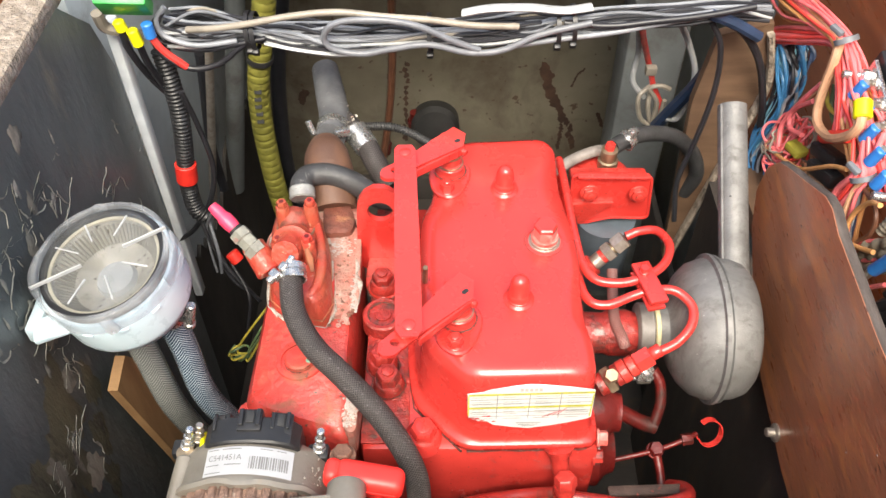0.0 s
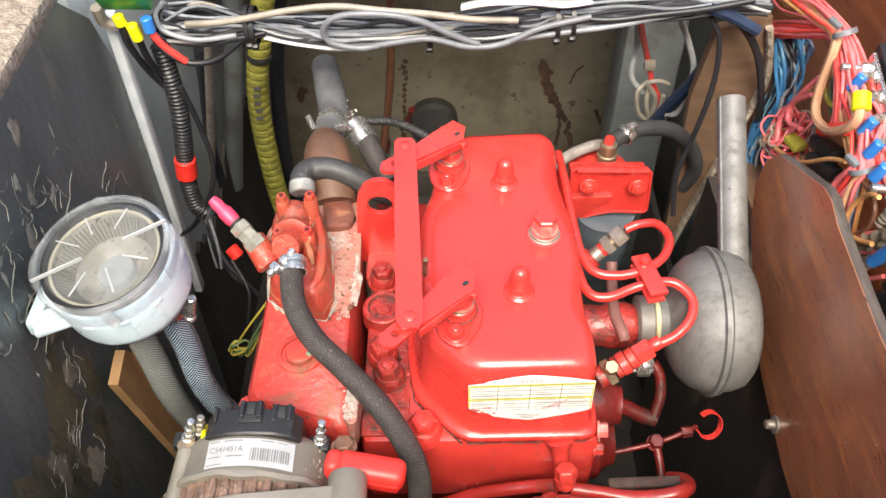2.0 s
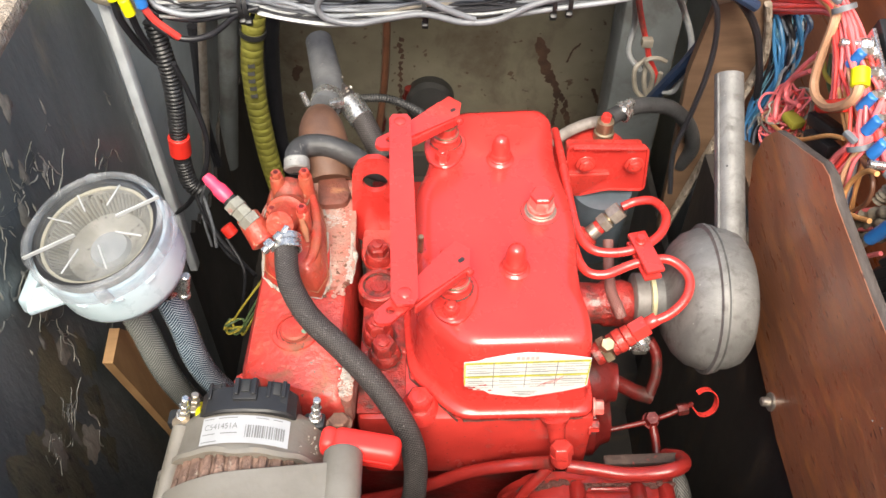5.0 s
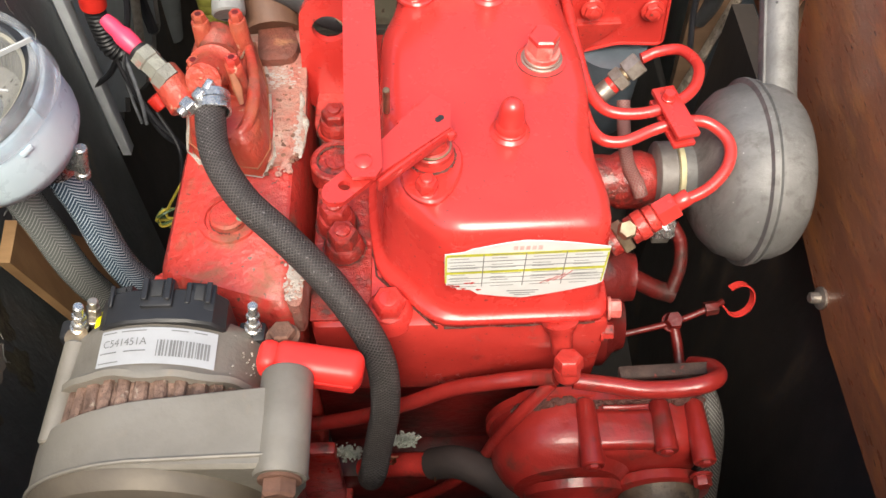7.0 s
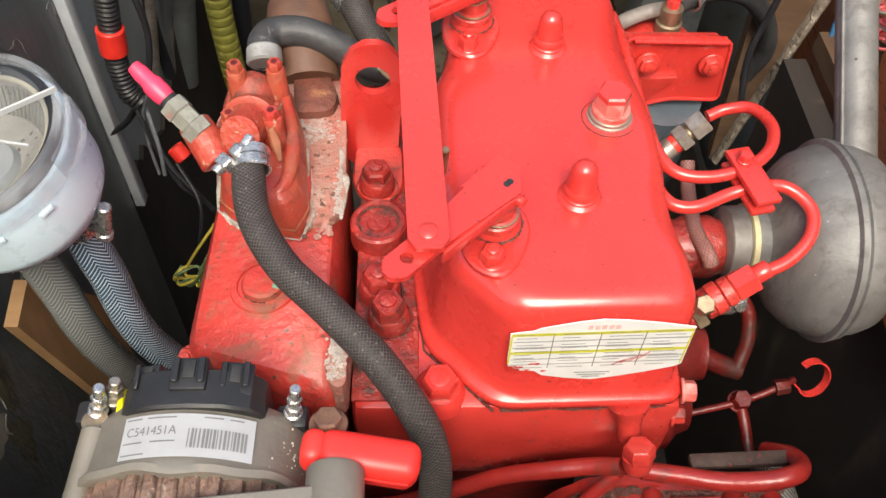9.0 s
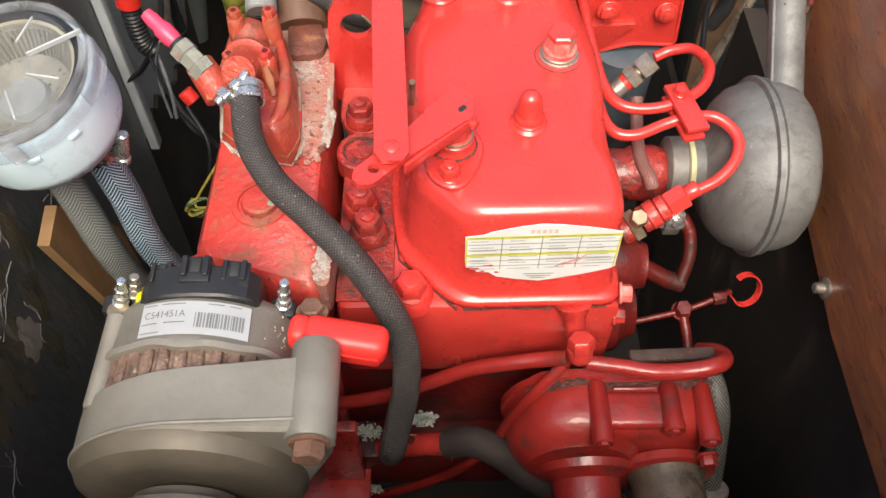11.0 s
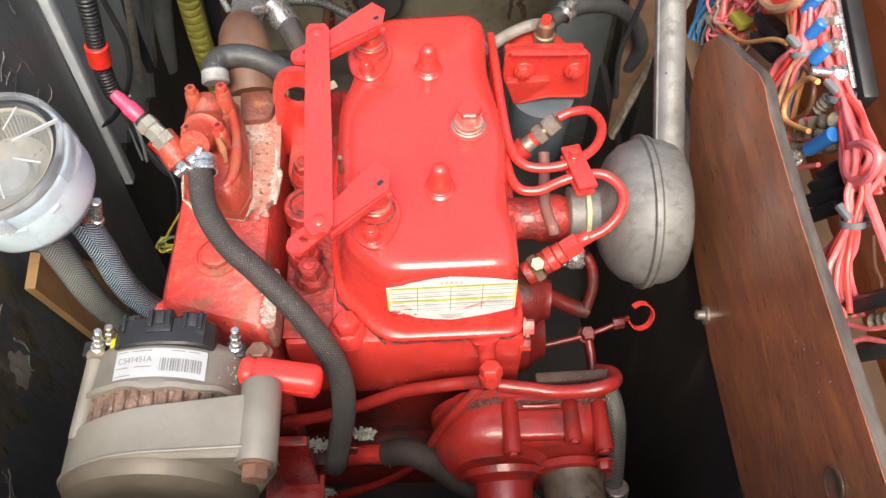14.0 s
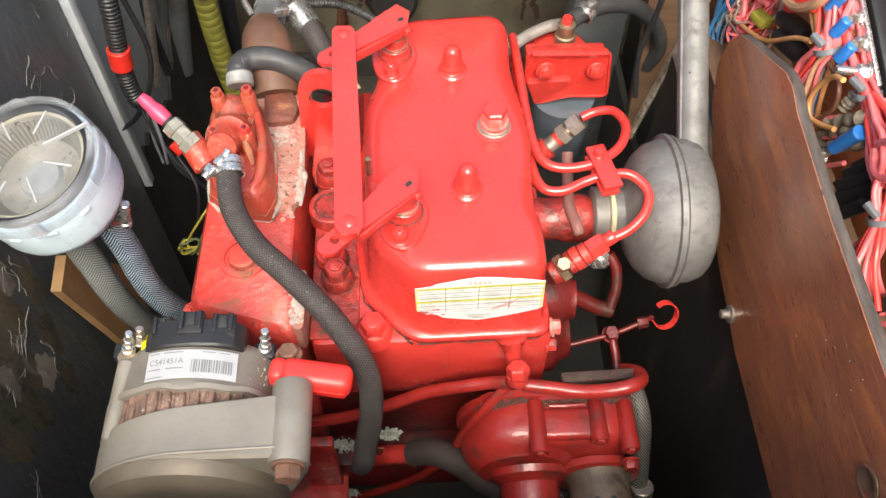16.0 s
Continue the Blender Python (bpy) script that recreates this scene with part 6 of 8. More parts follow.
gb2 = random.Random(19)
bm = B()
for k in range(24):
    ang = radians(gb2.gauss(40, 6))
    vs = bmesh.ops.create_icosphere(bm, subdivisions=1, radius=gb2.uniform(0.0003, 0.0008))["verts"]
    q = AC + Vector((math.cos(ang) * 0.0678, gb2.gauss(0.299, 0.008), math.sin(ang) * 0.0678))
    for v in vs:
        v.co = q + v.co * gb2.uniform(0.6, 1.4)
tagged(part("salt_bloom", bm, SALT, rear, "bloom of pale corrosion on the housing"), kind="stuff")
# black rear cover with its connector blocks
CO = [(-0.0355, 0.0), (-0.0360, 0.0530), (-0.0300, 0.0612), (-0.0170, 0.0655), (0.0, 0.0668), (0.0170, 0.0655), (0.0300, 0.0612), (0.0360, 0.0530), (0.0355, 0.0)]
bm = B()
plate(bm, CO, 0.022, Matrix(((1, 0, 0, AC.x + 0.003), (0, 0, 1, 0.316), (0, 1, 0, AC.z + 0.003), (0, 0, 0, 1))), 0.0015)
cap = part("rear_cover", bm, BLACK_PLASTIC, alt, "black plastic rear cover", 30)
for dx, w, h, tilt in ((-0.0235, 0.014, 0.007, -18), (-0.001, 0.018, 0.015, 0), (0.0215, 0.016, 0.011, 13)):
    c = AC + Vector((dx + 0.003, 0.3335, 0.0665 - abs(dx) * 0.16))
    blk = part("connector_block", box(B(), c - Vector((0, 0, 0.002)), (w, 0.018, h), 0.0010, turned(0, tilt, 0)), BLACK_PLASTIC, cap)
    for f in (-1, 1):
        part("fin", box(B(), c + Vector((f * w * 0.36, 0.001, h * 0.5)), (w * 0.20, 0.014, 0.0016), 0.0005, turned(0, tilt, 0), 1), BLACK_PLASTIC, blk)
    part("slot", box(B(), c + Vector((0, 0.002, h * 0.5 - 0.0016)), (w * 0.34, 0.010, 0.0015), 0.0004, turned(0, tilt, 0)), RUBBER, blk)
part("paint_smear", box(B(), AC + Vector((0.022, 0.332, 0.0662)), (0.016, 0.002, 0.0012), 0.0004, turned(0, 12, 0)), RED, cap, "smear of red paint")
# terminals
for p, q, mt in (((-0.1974, 0.3271, 0.4050), (-0.1895, 0.3289, 0.4320), ZINC), ((-0.0958, 0.3271, 0.4000), (-0.0911, 0.3283, 0.4300), ZINC), ((-0.1903, 0.3335, 0.4050), (-0.1851, 0.3365, 0.4250), STEEL)):
    a, b = Vector(p), Vector(q)
    bm = B()
    rod(bm, a - (b - a) * 0.4, b, 0.0030, edge=0.0006, seg=14)
    hex_head(bm, a.lerp(b, 0.15), b - a, 0.0080, 0.005, 0.0052)
    hex_head(bm, a.lerp(b, 0.55), b - a, 0.0072, 0.004, 0)
    part("terminal_stud", bm, mt, alt, "plated threaded terminal")
for p in ((-0.2001, 0.3279, 0.4020), (-0.0960, 0.3262, 0.3980)):
    part("terminal_base", box(B(), p, (0.017, 0.014, 0.012), 0.003), BLACK_PLASTIC, alt)
part("brass_washer", lathe(B(), (-0.1961, 0.3209, 0.4090), (0, 0, 1), [(0, 0.0068), (0.002, 0.0068)], 18), BRASS, alt)
part("yellow_lead", tube(B(), [(-0.1893, 0.3227, 0.4020), (-0.1839, 0.3244, 0.4120), (-0.1850, 0.3330, 0.4100), (-0.1866, 0.3429, 0.4000)], 0.0020, 8), YELLOW, alt, "thin yellow lead")
# curved paper label with its barcode
LR = 0.0664


def on_case(s, y, lift=0.0):
    """A point on the rear housing, s metres round from the top, at depth y."""
    ang = s / LR
    return AC + Vector((math.sin(ang) * (LR + 0.0006 + lift), y, math.cos(ang) * (LR + 0.0006 + lift)))


def case_patch(bm, s0, s1, y0, y1, lift, n=1):
    vs = [[bm.verts.new(on_case(s0 + (s1 - s0) * k / n, y, lift)) for k in range(n + 1)] for y in (y0, y1)]
    for k in range(n):
        bm.faces.new((vs[0][k], vs[0][k + 1], vs[1][k + 1], vs[1][k]))


bm = B()
case_patch(bm, -0.0275, 0.037, 0.2905, 0.3130, 0.0012, 24)
label = part("paper_label", bm, PAPER, rear, "white paper part label with a barcode")
bm = B()
s = 0.0
rb = random.Random(3)
while s < 0.0275:
    w = rb.choice((0.0005, 0.0008, 0.0012))
    case_patch(bm, 0.0055 + s, 0.0055 + s + w, 0.2950, 0.3050, 0.0016)
    s += w + rb.choice((0.0005, 0.0007, 0.001))
for s0, s1, y in ((-0.026, -0.018, 0.3110), (-0.015, -0.001, 0.3110), (0.012, 0.021, 0.3110), (0.024, 0.031, 0.3110), (-0.026, -0.016, 0.2985), (-0.012, 0.000, 0.2985), (-0.026, -0.014, 0.2925)):
    case_patch(bm, s0, s1, y - 0.00035, y + 0.00035, 0.0016, 3)
tagged(part("barcode", bm, INK_GREY, label), kind="stuff")
cu = bpy.data.curves.new("number", "FONT")
cu.body, cu.size, cu.align_x = "C541451A", 0.0066, "CENTER"
tmp = new("number_curve", cu)
dg = bpy.context.evaluated_depsgraph_get()
me = bpy.data.meshes.new_from_object(tmp.evaluated_get(dg))
bpy.data.objects.remove(tmp)
for v in me.vertices:
    v.co = on_case(-0.0125 + v.co.x * 0.86, 0.3020 + v.co.y, 0.0017)
me.materials.append(INK_GREY)
num = new("part_number", me)
num.parent = label

# red rubber boot beside the alternator
boot = thing("terminal_boot", "soft red rubber boot beside the alternator", "rubber boot")
bt = Matrix.Translation((-0.0566, 0.2974, 0.4140)) @ turned(0, 7, -7)
part("boot_body", box(B(), bt @ Vector((0.003, 0, 0)), (0.052, 0.021, 0.0225), 0.0072, bt.to_3x3(), 4), HANDLE_RED, boot)
part("boot_collar", box(B(), bt @ Vector((-0.025, 0, 0)), (0.013, 0.0190, 0.0205), 0.0060, bt.to_3x3(), 4), HANDLE_RED, boot)
part("boot_skirt", box(B(), bt @ Vector((0.006, 0.001, -0.012)), (0.040, 0.017, 0.010), 0.003, bt.to_3x3(), 3), HANDLE_RED, boot)
part("boot_seam", tube(B(), [bt @ Vector((-0.015, -0.0112, 0.002)), bt @ Vector((0.008, -0.0114, 0.002)), bt @ Vector((0.024, -0.0110, 0.001))], 0.0006, 6, 4), HANDLE_RED, boot)

# ---- raw water strainer ----
strainer = thing("water_strainer", "round white plastic water strainer with a clear ribbed lid", "water strainer")
SC = Vector((-0.2690, 0.4440, 0.492))
ST = (turned(9, -7, 0)).to_3x3()
SZ = ST @ Vector((0, 0, 1))


def on_strainer(x, y, z):
    return SC + ST @ Vector((x, y, z))


def turned_part(name, prof, material, parent, label="", seg=64, angle=38, hollow=False):
    return part(name, lathe(B(), SC, SZ, prof, seg, 0.0, hollow), material, parent, label, angle)


bowl = turned_part("bowl", [(-0.076, 0.0), (-0.074, 0.030), (-0.064, 0.047), (-0.0580, 0.0500), (-0.0540, 0.0528), (-0.0490, 0.0540), (-0.028, 0.0547), (-0.010, 0.0550), (-0.0085, 0.0540), (-0.0085, 0.0505), (-0.050, 0.049), (-0.066, 0.036), (-0.067, 0.0)],
                   WHITE_PLASTIC, strainer, "milky white plastic bowl")
for ang in (-70, -40, -100, -135, 20, 160):
    c = on_strainer(math.cos(radians(ang)) * 0.0551, math.sin(radians(ang)) * 0.0551, -0.0220)
    part("catch", box(B(), c, (0.0022, 0.0085, 0.0040), 0.0010, ST @ turned(0, 0, ang).to_3x3()), WHITE_PLASTIC, bowl)
turned_part("gasket", [(-0.008, 0.0462), (-0.002, 0.0462), (-0.0003, 0.0468), (-0.0003, 0.0508), (-0.002, 0.0516), (-0.008, 0.0516)], BLACK_PLASTIC, strainer, "black rubber sealing ring", hollow=True)
basket = turned_part("basket", [(-0.030, 0.0), (-0.030, 0.0150), (-0.029, 0.0160), (-0.024, 0.034), (-0.010, 0.0425), (-0.0045, 0.0440), (-0.0045, 0.0455), (-0.020, 0.0455), (-0.040, 0.039), (-0.040, 0.0)],
                     BASKET, strainer, "dirty cream strainer basket")
turned_part("basket_rim", [(-0.0050, 0.0432), (-0.0035, 0.0434), (-0.0030, 0.0458), (-0.0045, 0.0460)], mat("cream_plastic", (0.56, 0.53, 0.42), (0.46, 0.43, 0.33), 50, 0.5, bump=0.1), basket, hollow=True)
bm = B()
for k in range(72):
    ang = math.tau * k / 72
    a, b = on_strainer(math.cos(ang) * 0.0335, math.sin(ang) * 0.0335, -0.0232), on_strainer(math.cos(ang) * 0.0428, math.sin(ang) * 0.0428, -0.0085)
    rod(bm, a, b, 0.0009, 0.0011, 6)
part("basket_tooth", bm, mat("cream_plastic_teeth", (0.32, 0.31, 0.27), (0.25, 0.24, 0.2), 50, 0.5, bump=0.1), basket)
turned_part("hub", [(-0.030, 0.0), (-0.030, 0.0172), (-0.027, 0.0165), (-0.024, 0.0150), (-0.0232, 0.0)], mat("frosted_hub", (0.44, 0.46, 0.47), (0.34, 0.355, 0.36), 60, 0.35, bump=0.2), basket, "frosted round hub")
collar = turned_part("lid_ring", [(-0.016, 0.0556), (-0.016, 0.0572), (0.000, 0.0568), (0.0036, 0.0556), (0.0046, 0.0535), (0.0042, 0.0516), (0.000, 0.0516), (-0.003, 0.0545)], FROST, strainer, "frosted clear screw ring", hollow=True)
lid = turned_part("lid", [(0.0006, 0.0), (0.0006, 0.0472), (0.0034, 0.0472), (0.0034, 0.0)], CLEAR, strainer, "clear flat plastic lid")
WHITE_RIB = mat("frosted_rib", (0.46, 0.47, 0.48), (0.36, 0.37, 0.375), 50, 0.35, bump=0.05)
for k, (ang, r0, r1, h) in enumerate(((25, 0.020, 0.056, 0.005), (70, 0.022, 0.043, 0.002), (120, 0.020, 0.040, 0.0012), (160, 0.020, 0.043, 0.0012), (205, 0.014, 0.056, 0.005), (247, 0.020, 0.043, 0.002),
                                       (296, 0.018, 0.043, 0.002), (345, 0.020, 0.043, 0.002))):
    rc = (r0 + r1) / 2
    c = on_strainer(math.cos(radians(ang)) * rc, math.sin(radians(ang)) * rc, 0.003 + h / 2)
    part("lid_rib", box(B(), c, (r1 - r0, 0.0013, h * 0.8), 0.0004, ST @ turned(0, 0, ang).to_3x3(), 1), WHITE_RIB, lid)
for start, sweep in ((24, -44), (204, -44), (110, -10), (290, -10)):
    bm = B()
    n = max(3, abs(sweep) // 4)
    loops = []
    for k in range(n + 1):
        ang = radians(start + sweep * k / n)
        out = 0.0568 + 0.0045 * math.sin(math.pi * min(1.0, 0.10 + 0.86 * k / n)) ** 0.5
        loops.append([on_strainer(math.cos(ang) * r, math.sin(ang) * r, z) for r, z in ((0.0566, -0.015), (out, -0.014), (out, -0.002), (out - 0.0015, 0.0010), (0.0566, 0.0015))])
    rings(bm, loops)
    part("grip_lug", bm, FROST, collar)
bm = B()
box(bm, (-0.3139, 0.4175, 0.4430), (0.036, 0.022, 0.007), 0.0025, turned(8, -6, 20))
box(bm, (-0.3310, 0.428, 0.4380), (0.012, 0.036, 0.018), 0.003)
part("mounting_bracket", bm, WHITE_PLASTIC, strainer)
for a, b, g, mt in (((-0.2680, 0.4440, 0.4000), (-0.2670, 0.4550, 0.2610), 0, HOSE_MILKY), ((-0.2375, 0.4540, 0.4050), (-0.2330, 0.4650, 0.2500), 1, HOSE_CLEAR)):
    a, b = Vector(a), Vector(b)
    d = (b - a)
    h = thing("strainer_hose", "clear plastic hose with spiral braid reinforcement", "hose", "hoses below the strainer")
    part("hose_body", tube(B(), [a - d * 0.12, a + d * 0.3, b, b + d * 1.2 + Vector((0.03 * g, 0.03, 0))], 0.0125, 20, 8), mt, h)
    bm = B()
    top = a - d * 0.05
    band(bm, top, d, 0.0132, 0.011)
    if g:
        rod(bm, (-0.2165, 0.4420, 0.4130), (-0.2105, 0.4440, 0.4370), 0.0042, edge=0.0008)
        rod(bm, (-0.2170, 0.4418, 0.4110), (-0.2158, 0.4422, 0.4160), 0.0052, edge=0.0008)
        box(bm, (-0.2190, 0.4440, 0.4240), (0.010, 0.008, 0.014), 0.002, turned(-6, 14, 0))
    part("hose_clamp", bm, ZINC, h, "stainless worm-drive hose clamp")

# plywood offcut standing behind the strainer hoses
PQ = [(-0.3250, 0.4884, 0.3013), (-0.3250, 0.4525, 0.2939), (-0.3250, 0.4974, 0.0812), (-0.3250, 0.5191, -0.0567), (-0.3250, 0.5682, 0.0049), (-0.3250, 0.5580, 0.1769)]
bm = B()
plate(bm, [(p[1], p[2]) for p in PQ], 0.010, Matrix(((0, 0, 1, -0.325), (1, 0, 0, 0), (0, 1, 0, 0), (0, 0, 0, 1))), 0.0)
board = single("plywood_board", bm, mat("light_brown_plywood", (0.48, 0.285, 0.135), (0.35, 0.20, 0.09), 12, 0.55, bump=0.2, stretch=(1, 5, 1)), "light brown plywood board behind the strainer hoses", "board")

# ---- behind the engine ----
def wire(points, r, key, label="", group="", category="wire", res=6, seg=8, flat=1.0, name="wire"):
    words = key.replace("_", " ")
    return single(name, tube(B(), points, r, seg, res, flat), wire_mat(key), label or (words + " insulated electrical wire in the bay"), category, group)


def bundle(centre, n, spread, r, keys, seed, label, group, wob=0.35, name="wire"):
    """Loose wires along one line, each with its own small wander."""
    g = random.Random(seed)
    cs = [Vector(c) for c in centre]
    for k in range(n):
        ang, rad = g.uniform(0, math.tau), math.sqrt(g.uniform(0.05, 1))
        pts = []
        for i, c in enumerate(cs):
            t = (cs[min(i + 1, len(cs) - 1)] - cs[max(i - 1, 0)]).normalized()
            d, u, v = frame_of(t)
            s = spread[i] if isinstance(spread, (list, tuple)) else spread
            a2, r2 = ang + g.gauss(0, wob), min(1.1, max(0.1, rad + g.gauss(0, wob * 0.5)))
            pts.append(c + (u * math.cos(a2) + v * math.sin(a2)) * s * r2)
        key = keys[k % len(keys)]
        wire(pts, r * g.uniform(0.8, 1.2), key, key.replace("_", " ") + " " + label, group, name=name, res=5)


elbow = thing("exhaust_elbow", "rusty brown exhaust elbow behind the engine", "exhaust elbow")
bm = B()
tube(bm, [(-0.1083, 0.6000, 0.3918), (-0.1114, 0.6200, 0.4015), (-0.1158, 0.6400, 0.4100), (-0.1183, 0.6550, 0.4157), (-0.1210, 0.6720, 0.4153)], [0.0225, 0.0245, 0.0250, 0.0225, 0.0165], 26, 6)
part("casting", bm, RUST_ELBOW, elbow)
part("flange", box(B(), (-0.1039, 0.5950, 0.3864), (0.060, 0.030, 0.016), 0.004, turned(-20, 0, 0)), CRUST, elbow, "crusty red flange")
vent = thing("vent_hose", "black rubber hose arching over the exhaust elbow", "hose")
part("hose_body", tube(B(), [(-0.1345, 0.5850, 0.4278), (-0.1360, 0.6010, 0.4290), (-0.1290, 0.6120, 0.4290), (-0.1103, 0.6150, 0.4270), (-0.0893, 0.6130, 0.4190), (-0.0687, 0.6090, 0.4050), (-0.0465, 0.6040, 0.4000)], 0.0110, 16), VENT_RUBBER, vent)
part("hose_clamp", rod(B(), (-0.1341, 0.5830, 0.4244), (-0.1352, 0.5940, 0.4300), 0.0126, 0.0122, edge=0.0015), mat("dull_zinc_band", (0.36, 0.36, 0.345), (0.24, 0.235, 0.225), 70, 0.45, 0.3, bump=0.3), vent, "bright stainless clamp band")
yhose = thing("exhaust_hose", "grey rubber hose branching to two clamped ends", "hose")
part("hose_body", tube(B(), [(-0.1337, 0.8000, 0.4184), (-0.1243, 0.7600, 0.4135), (-0.1166, 0.7200, 0.4119), (-0.1168, 0.6850, 0.4164)], [0.015, 0.0165, 0.0165, 0.0155], 18), GREY_HOSE, yhose)
part("branch", tube(B(), [(-0.1160, 0.7350, 0.4059), (-0.0994, 0.7120, 0.4076), (-0.0831, 0.6900, 0.4044), (-0.0690, 0.6680, 0.3906), (-0.0558, 0.6500, 0.3766)], 0.0118, 16), HOSE_FABRIC, yhose)
part("hose_clamp", rod(B(), (-0.0952, 0.7060, 0.4095), (-0.0788, 0.6840, 0.4001), 0.0136, 0.0134, edge=0.002), ZINC, yhose, "bright steel clamp sleeve")
bm = B()
band(bm, (-0.1157, 0.6980, 0.4146), Vector((-0.1168, 0.6850, 0.4164)) - Vector((-0.1166, 0.7200, 0.4119)), 0.0165, 0.010)
box(bm, (-0.1041, 0.6830, 0.4242), (0.016, 0.009, 0.010), 0.002, turned(0, 0, 20))
rod(bm, (-0.1395, 0.6900, 0.4334), (-0.1341, 0.6850, 0.4195), 0.0032, edge=0.0006)
part("hose_clamp", bm, ZINC, yhose, "stainless worm-drive hose clamp")
g7 = random.Random(8)
bm = B()
for k in range(220):
    s = g7.random()
    p = Vector((-0.1138, 0.7420, 0.4097)).lerp(Vector((-0.0986, 0.7150, 0.4051)), s) + Vector((g7.gauss(0, 0.005), g7.gauss(-0.011, 0.002), g7.gauss(0.004, 0.004)))
    vs = bmesh.ops.create_icosphere(bm, subdivisions=1, radius=g7.uniform(0.0006, 0.0018))["verts"]
    for v in vs:
        v.co = p + v.co * g7.uniform(0.5, 1.5)
tagged(part("crust", bm, SALT, yhose, "crust of salt and old sealant"), kind="stuff")
cable = thing("speed_cable", "thin black ribbed control cable", "cable")
part("sheath", tube(B(), [(-0.0907, 0.7400, 0.3843), (-0.0584, 0.7300, 0.3926), (-0.0334, 0.7200, 0.3906), (-0.0085, 0.7000, 0.3893)], 0.0045, 10, 6, ribs=0.0005, rib_pitch=0.003), RUBBER, cable)

# yellow ventilation hose with its black print
duct = thing("ventilation_hose", "olive-yellow ribbed ventilation hose along the bulkhead", "hose")
YH = [(-0.2314, 1.0200, 0.4188), (-0.2421, 1.0200, 0.3689), (-0.2604, 1.0200, 0.2875), (-0.2724, 1.0200, 0.2283), (-0.2775, 1.0200, 0.1647), (-0.2776, 1.0200, 0.0960), (-0.2749, 1.0200, 0.0153), (-0.2620, 1.0200, -0.1017)]
part("hose_body", tube(B(), YH, 0.0158, 22, 8, ribs=0.0007, rib_pitch=0.0135, groove=True), YELLOW_HOSE, duct)
part("collar", band(B(), (-0.2619, 1.0180, 0.2813), Vector((-0.2604, 1.0200, 0.2875)) - Vector((-0.2724, 1.0200, 0.2283)), 0.0172, 0.008, 0.002), RUBBER, duct, "black band round the hose")
bm = B()
for k in range(5):
    c = Vector([(-0.2700, 1.0032, 0.2329), (-0.2722, 1.0032, 0.2196), (-0.2735, 1.0032, 0.2061), (-0.2740, 1.0032, 0.1924), (-0.2746, 1.0032, 0.1784)][k])
    box(bm, c, (0.0100, 0.0012, 0.0065), 0.0, turned(-30, 0, 0))
part("print", bm, INK, duct, "worn black print")
wire([(-0.2281, 1.1000, 0.3557), (-0.2480, 1.1000, 0.2619), (-0.2631, 1.1000, 0.1567), (-0.2712, 1.1000, 0.0122), (-0.2606, 1.1000, -0.0975)], 0.012, "black", "black rubber hose behind the yellow hose", "", "hose", seg=14, name="drain_hose")
wire([(-0.0860, 1.2500, 0.2400), (-0.0900, 1.2500, 0.1180), (-0.1010, 1.2500, 0.0000), (-0.1200, 1.2450, -0.1200)], 0.007, "brown", "black cable hanging on the bulkhead", "", "cable", name="bulkhead_cable")
bm = B()
lathe(bm, (-0.0181, 1.3400, -0.1003), (0, -1, 0.2), [(-0.02, 0.048), (0.02, 0.048), (0.03, 0.04), (0.032, 0.0)], 30)
single("bulkhead_fitting", bm, RUBBER, "black round rubber fitting on the stained bulkhead", "fitting")
for p, sz in (((-0.0610, 1.3420, -0.0950), (0.030, 0.020, 0.050)), ((-0.1190, 1.3420, -0.1550), (0.022, 0.018, 0.050))):
    single("hose_tail", lathe(B(), Vector(p) + Vector((0, 0, -sz[2] / 2)), (0.05, -0.1, 1), [(0, sz[0] * 0.36), (sz[2] * 0.3, sz[0] * 0.36), (sz[2] * 0.33, sz[0] * 0.45), (sz[2] * 0.55, sz[0] * 0.45), (sz[2] * 0.58, sz[0] * 0.34), (sz[2], sz[0] * 0.30)], 16), RED_SHADED,
           "dull red fitting on the stained bulkhead", "fitting", "red fittings on the bulkhead")
# grey corner posts in the stern
single("post_left", rod(B(), (-0.3675, 1.0900, -0.0454), (-0.2830, 1.0900, 0.4290), 0.0150, 0.0150, 24, 0.003), GREY_STAINED, "round grey painted hull pipe", "post", kind="structure")
for nm, c, s in (("post_right", (0.315, 1.10, 0.15), (0.09, 0.07, 0.95)),):
    single(nm, box(B(), c, s, 0.008), GREY_STAINED, "grey painted hull post", "post", kind="structure")
single("conduit_pipe", rod(B(), (-0.2891, 0.9000, 0.3961), (-0.3401, 0.9000, 0.1138), 0.0055, seg=14), STEEL, "thin bright metal pipe up the grey hull side", "pipe")
wire([(-0.3122, 0.9200, 0.3574), (-0.3176, 0.9200, 0.3040), (-0.3285, 0.9200, 0.2058), (-0.3270, 0.9200, 0.1177)], 0.007, "black", "black cable down the grey hull side", "", "cable", name="hull_cable")

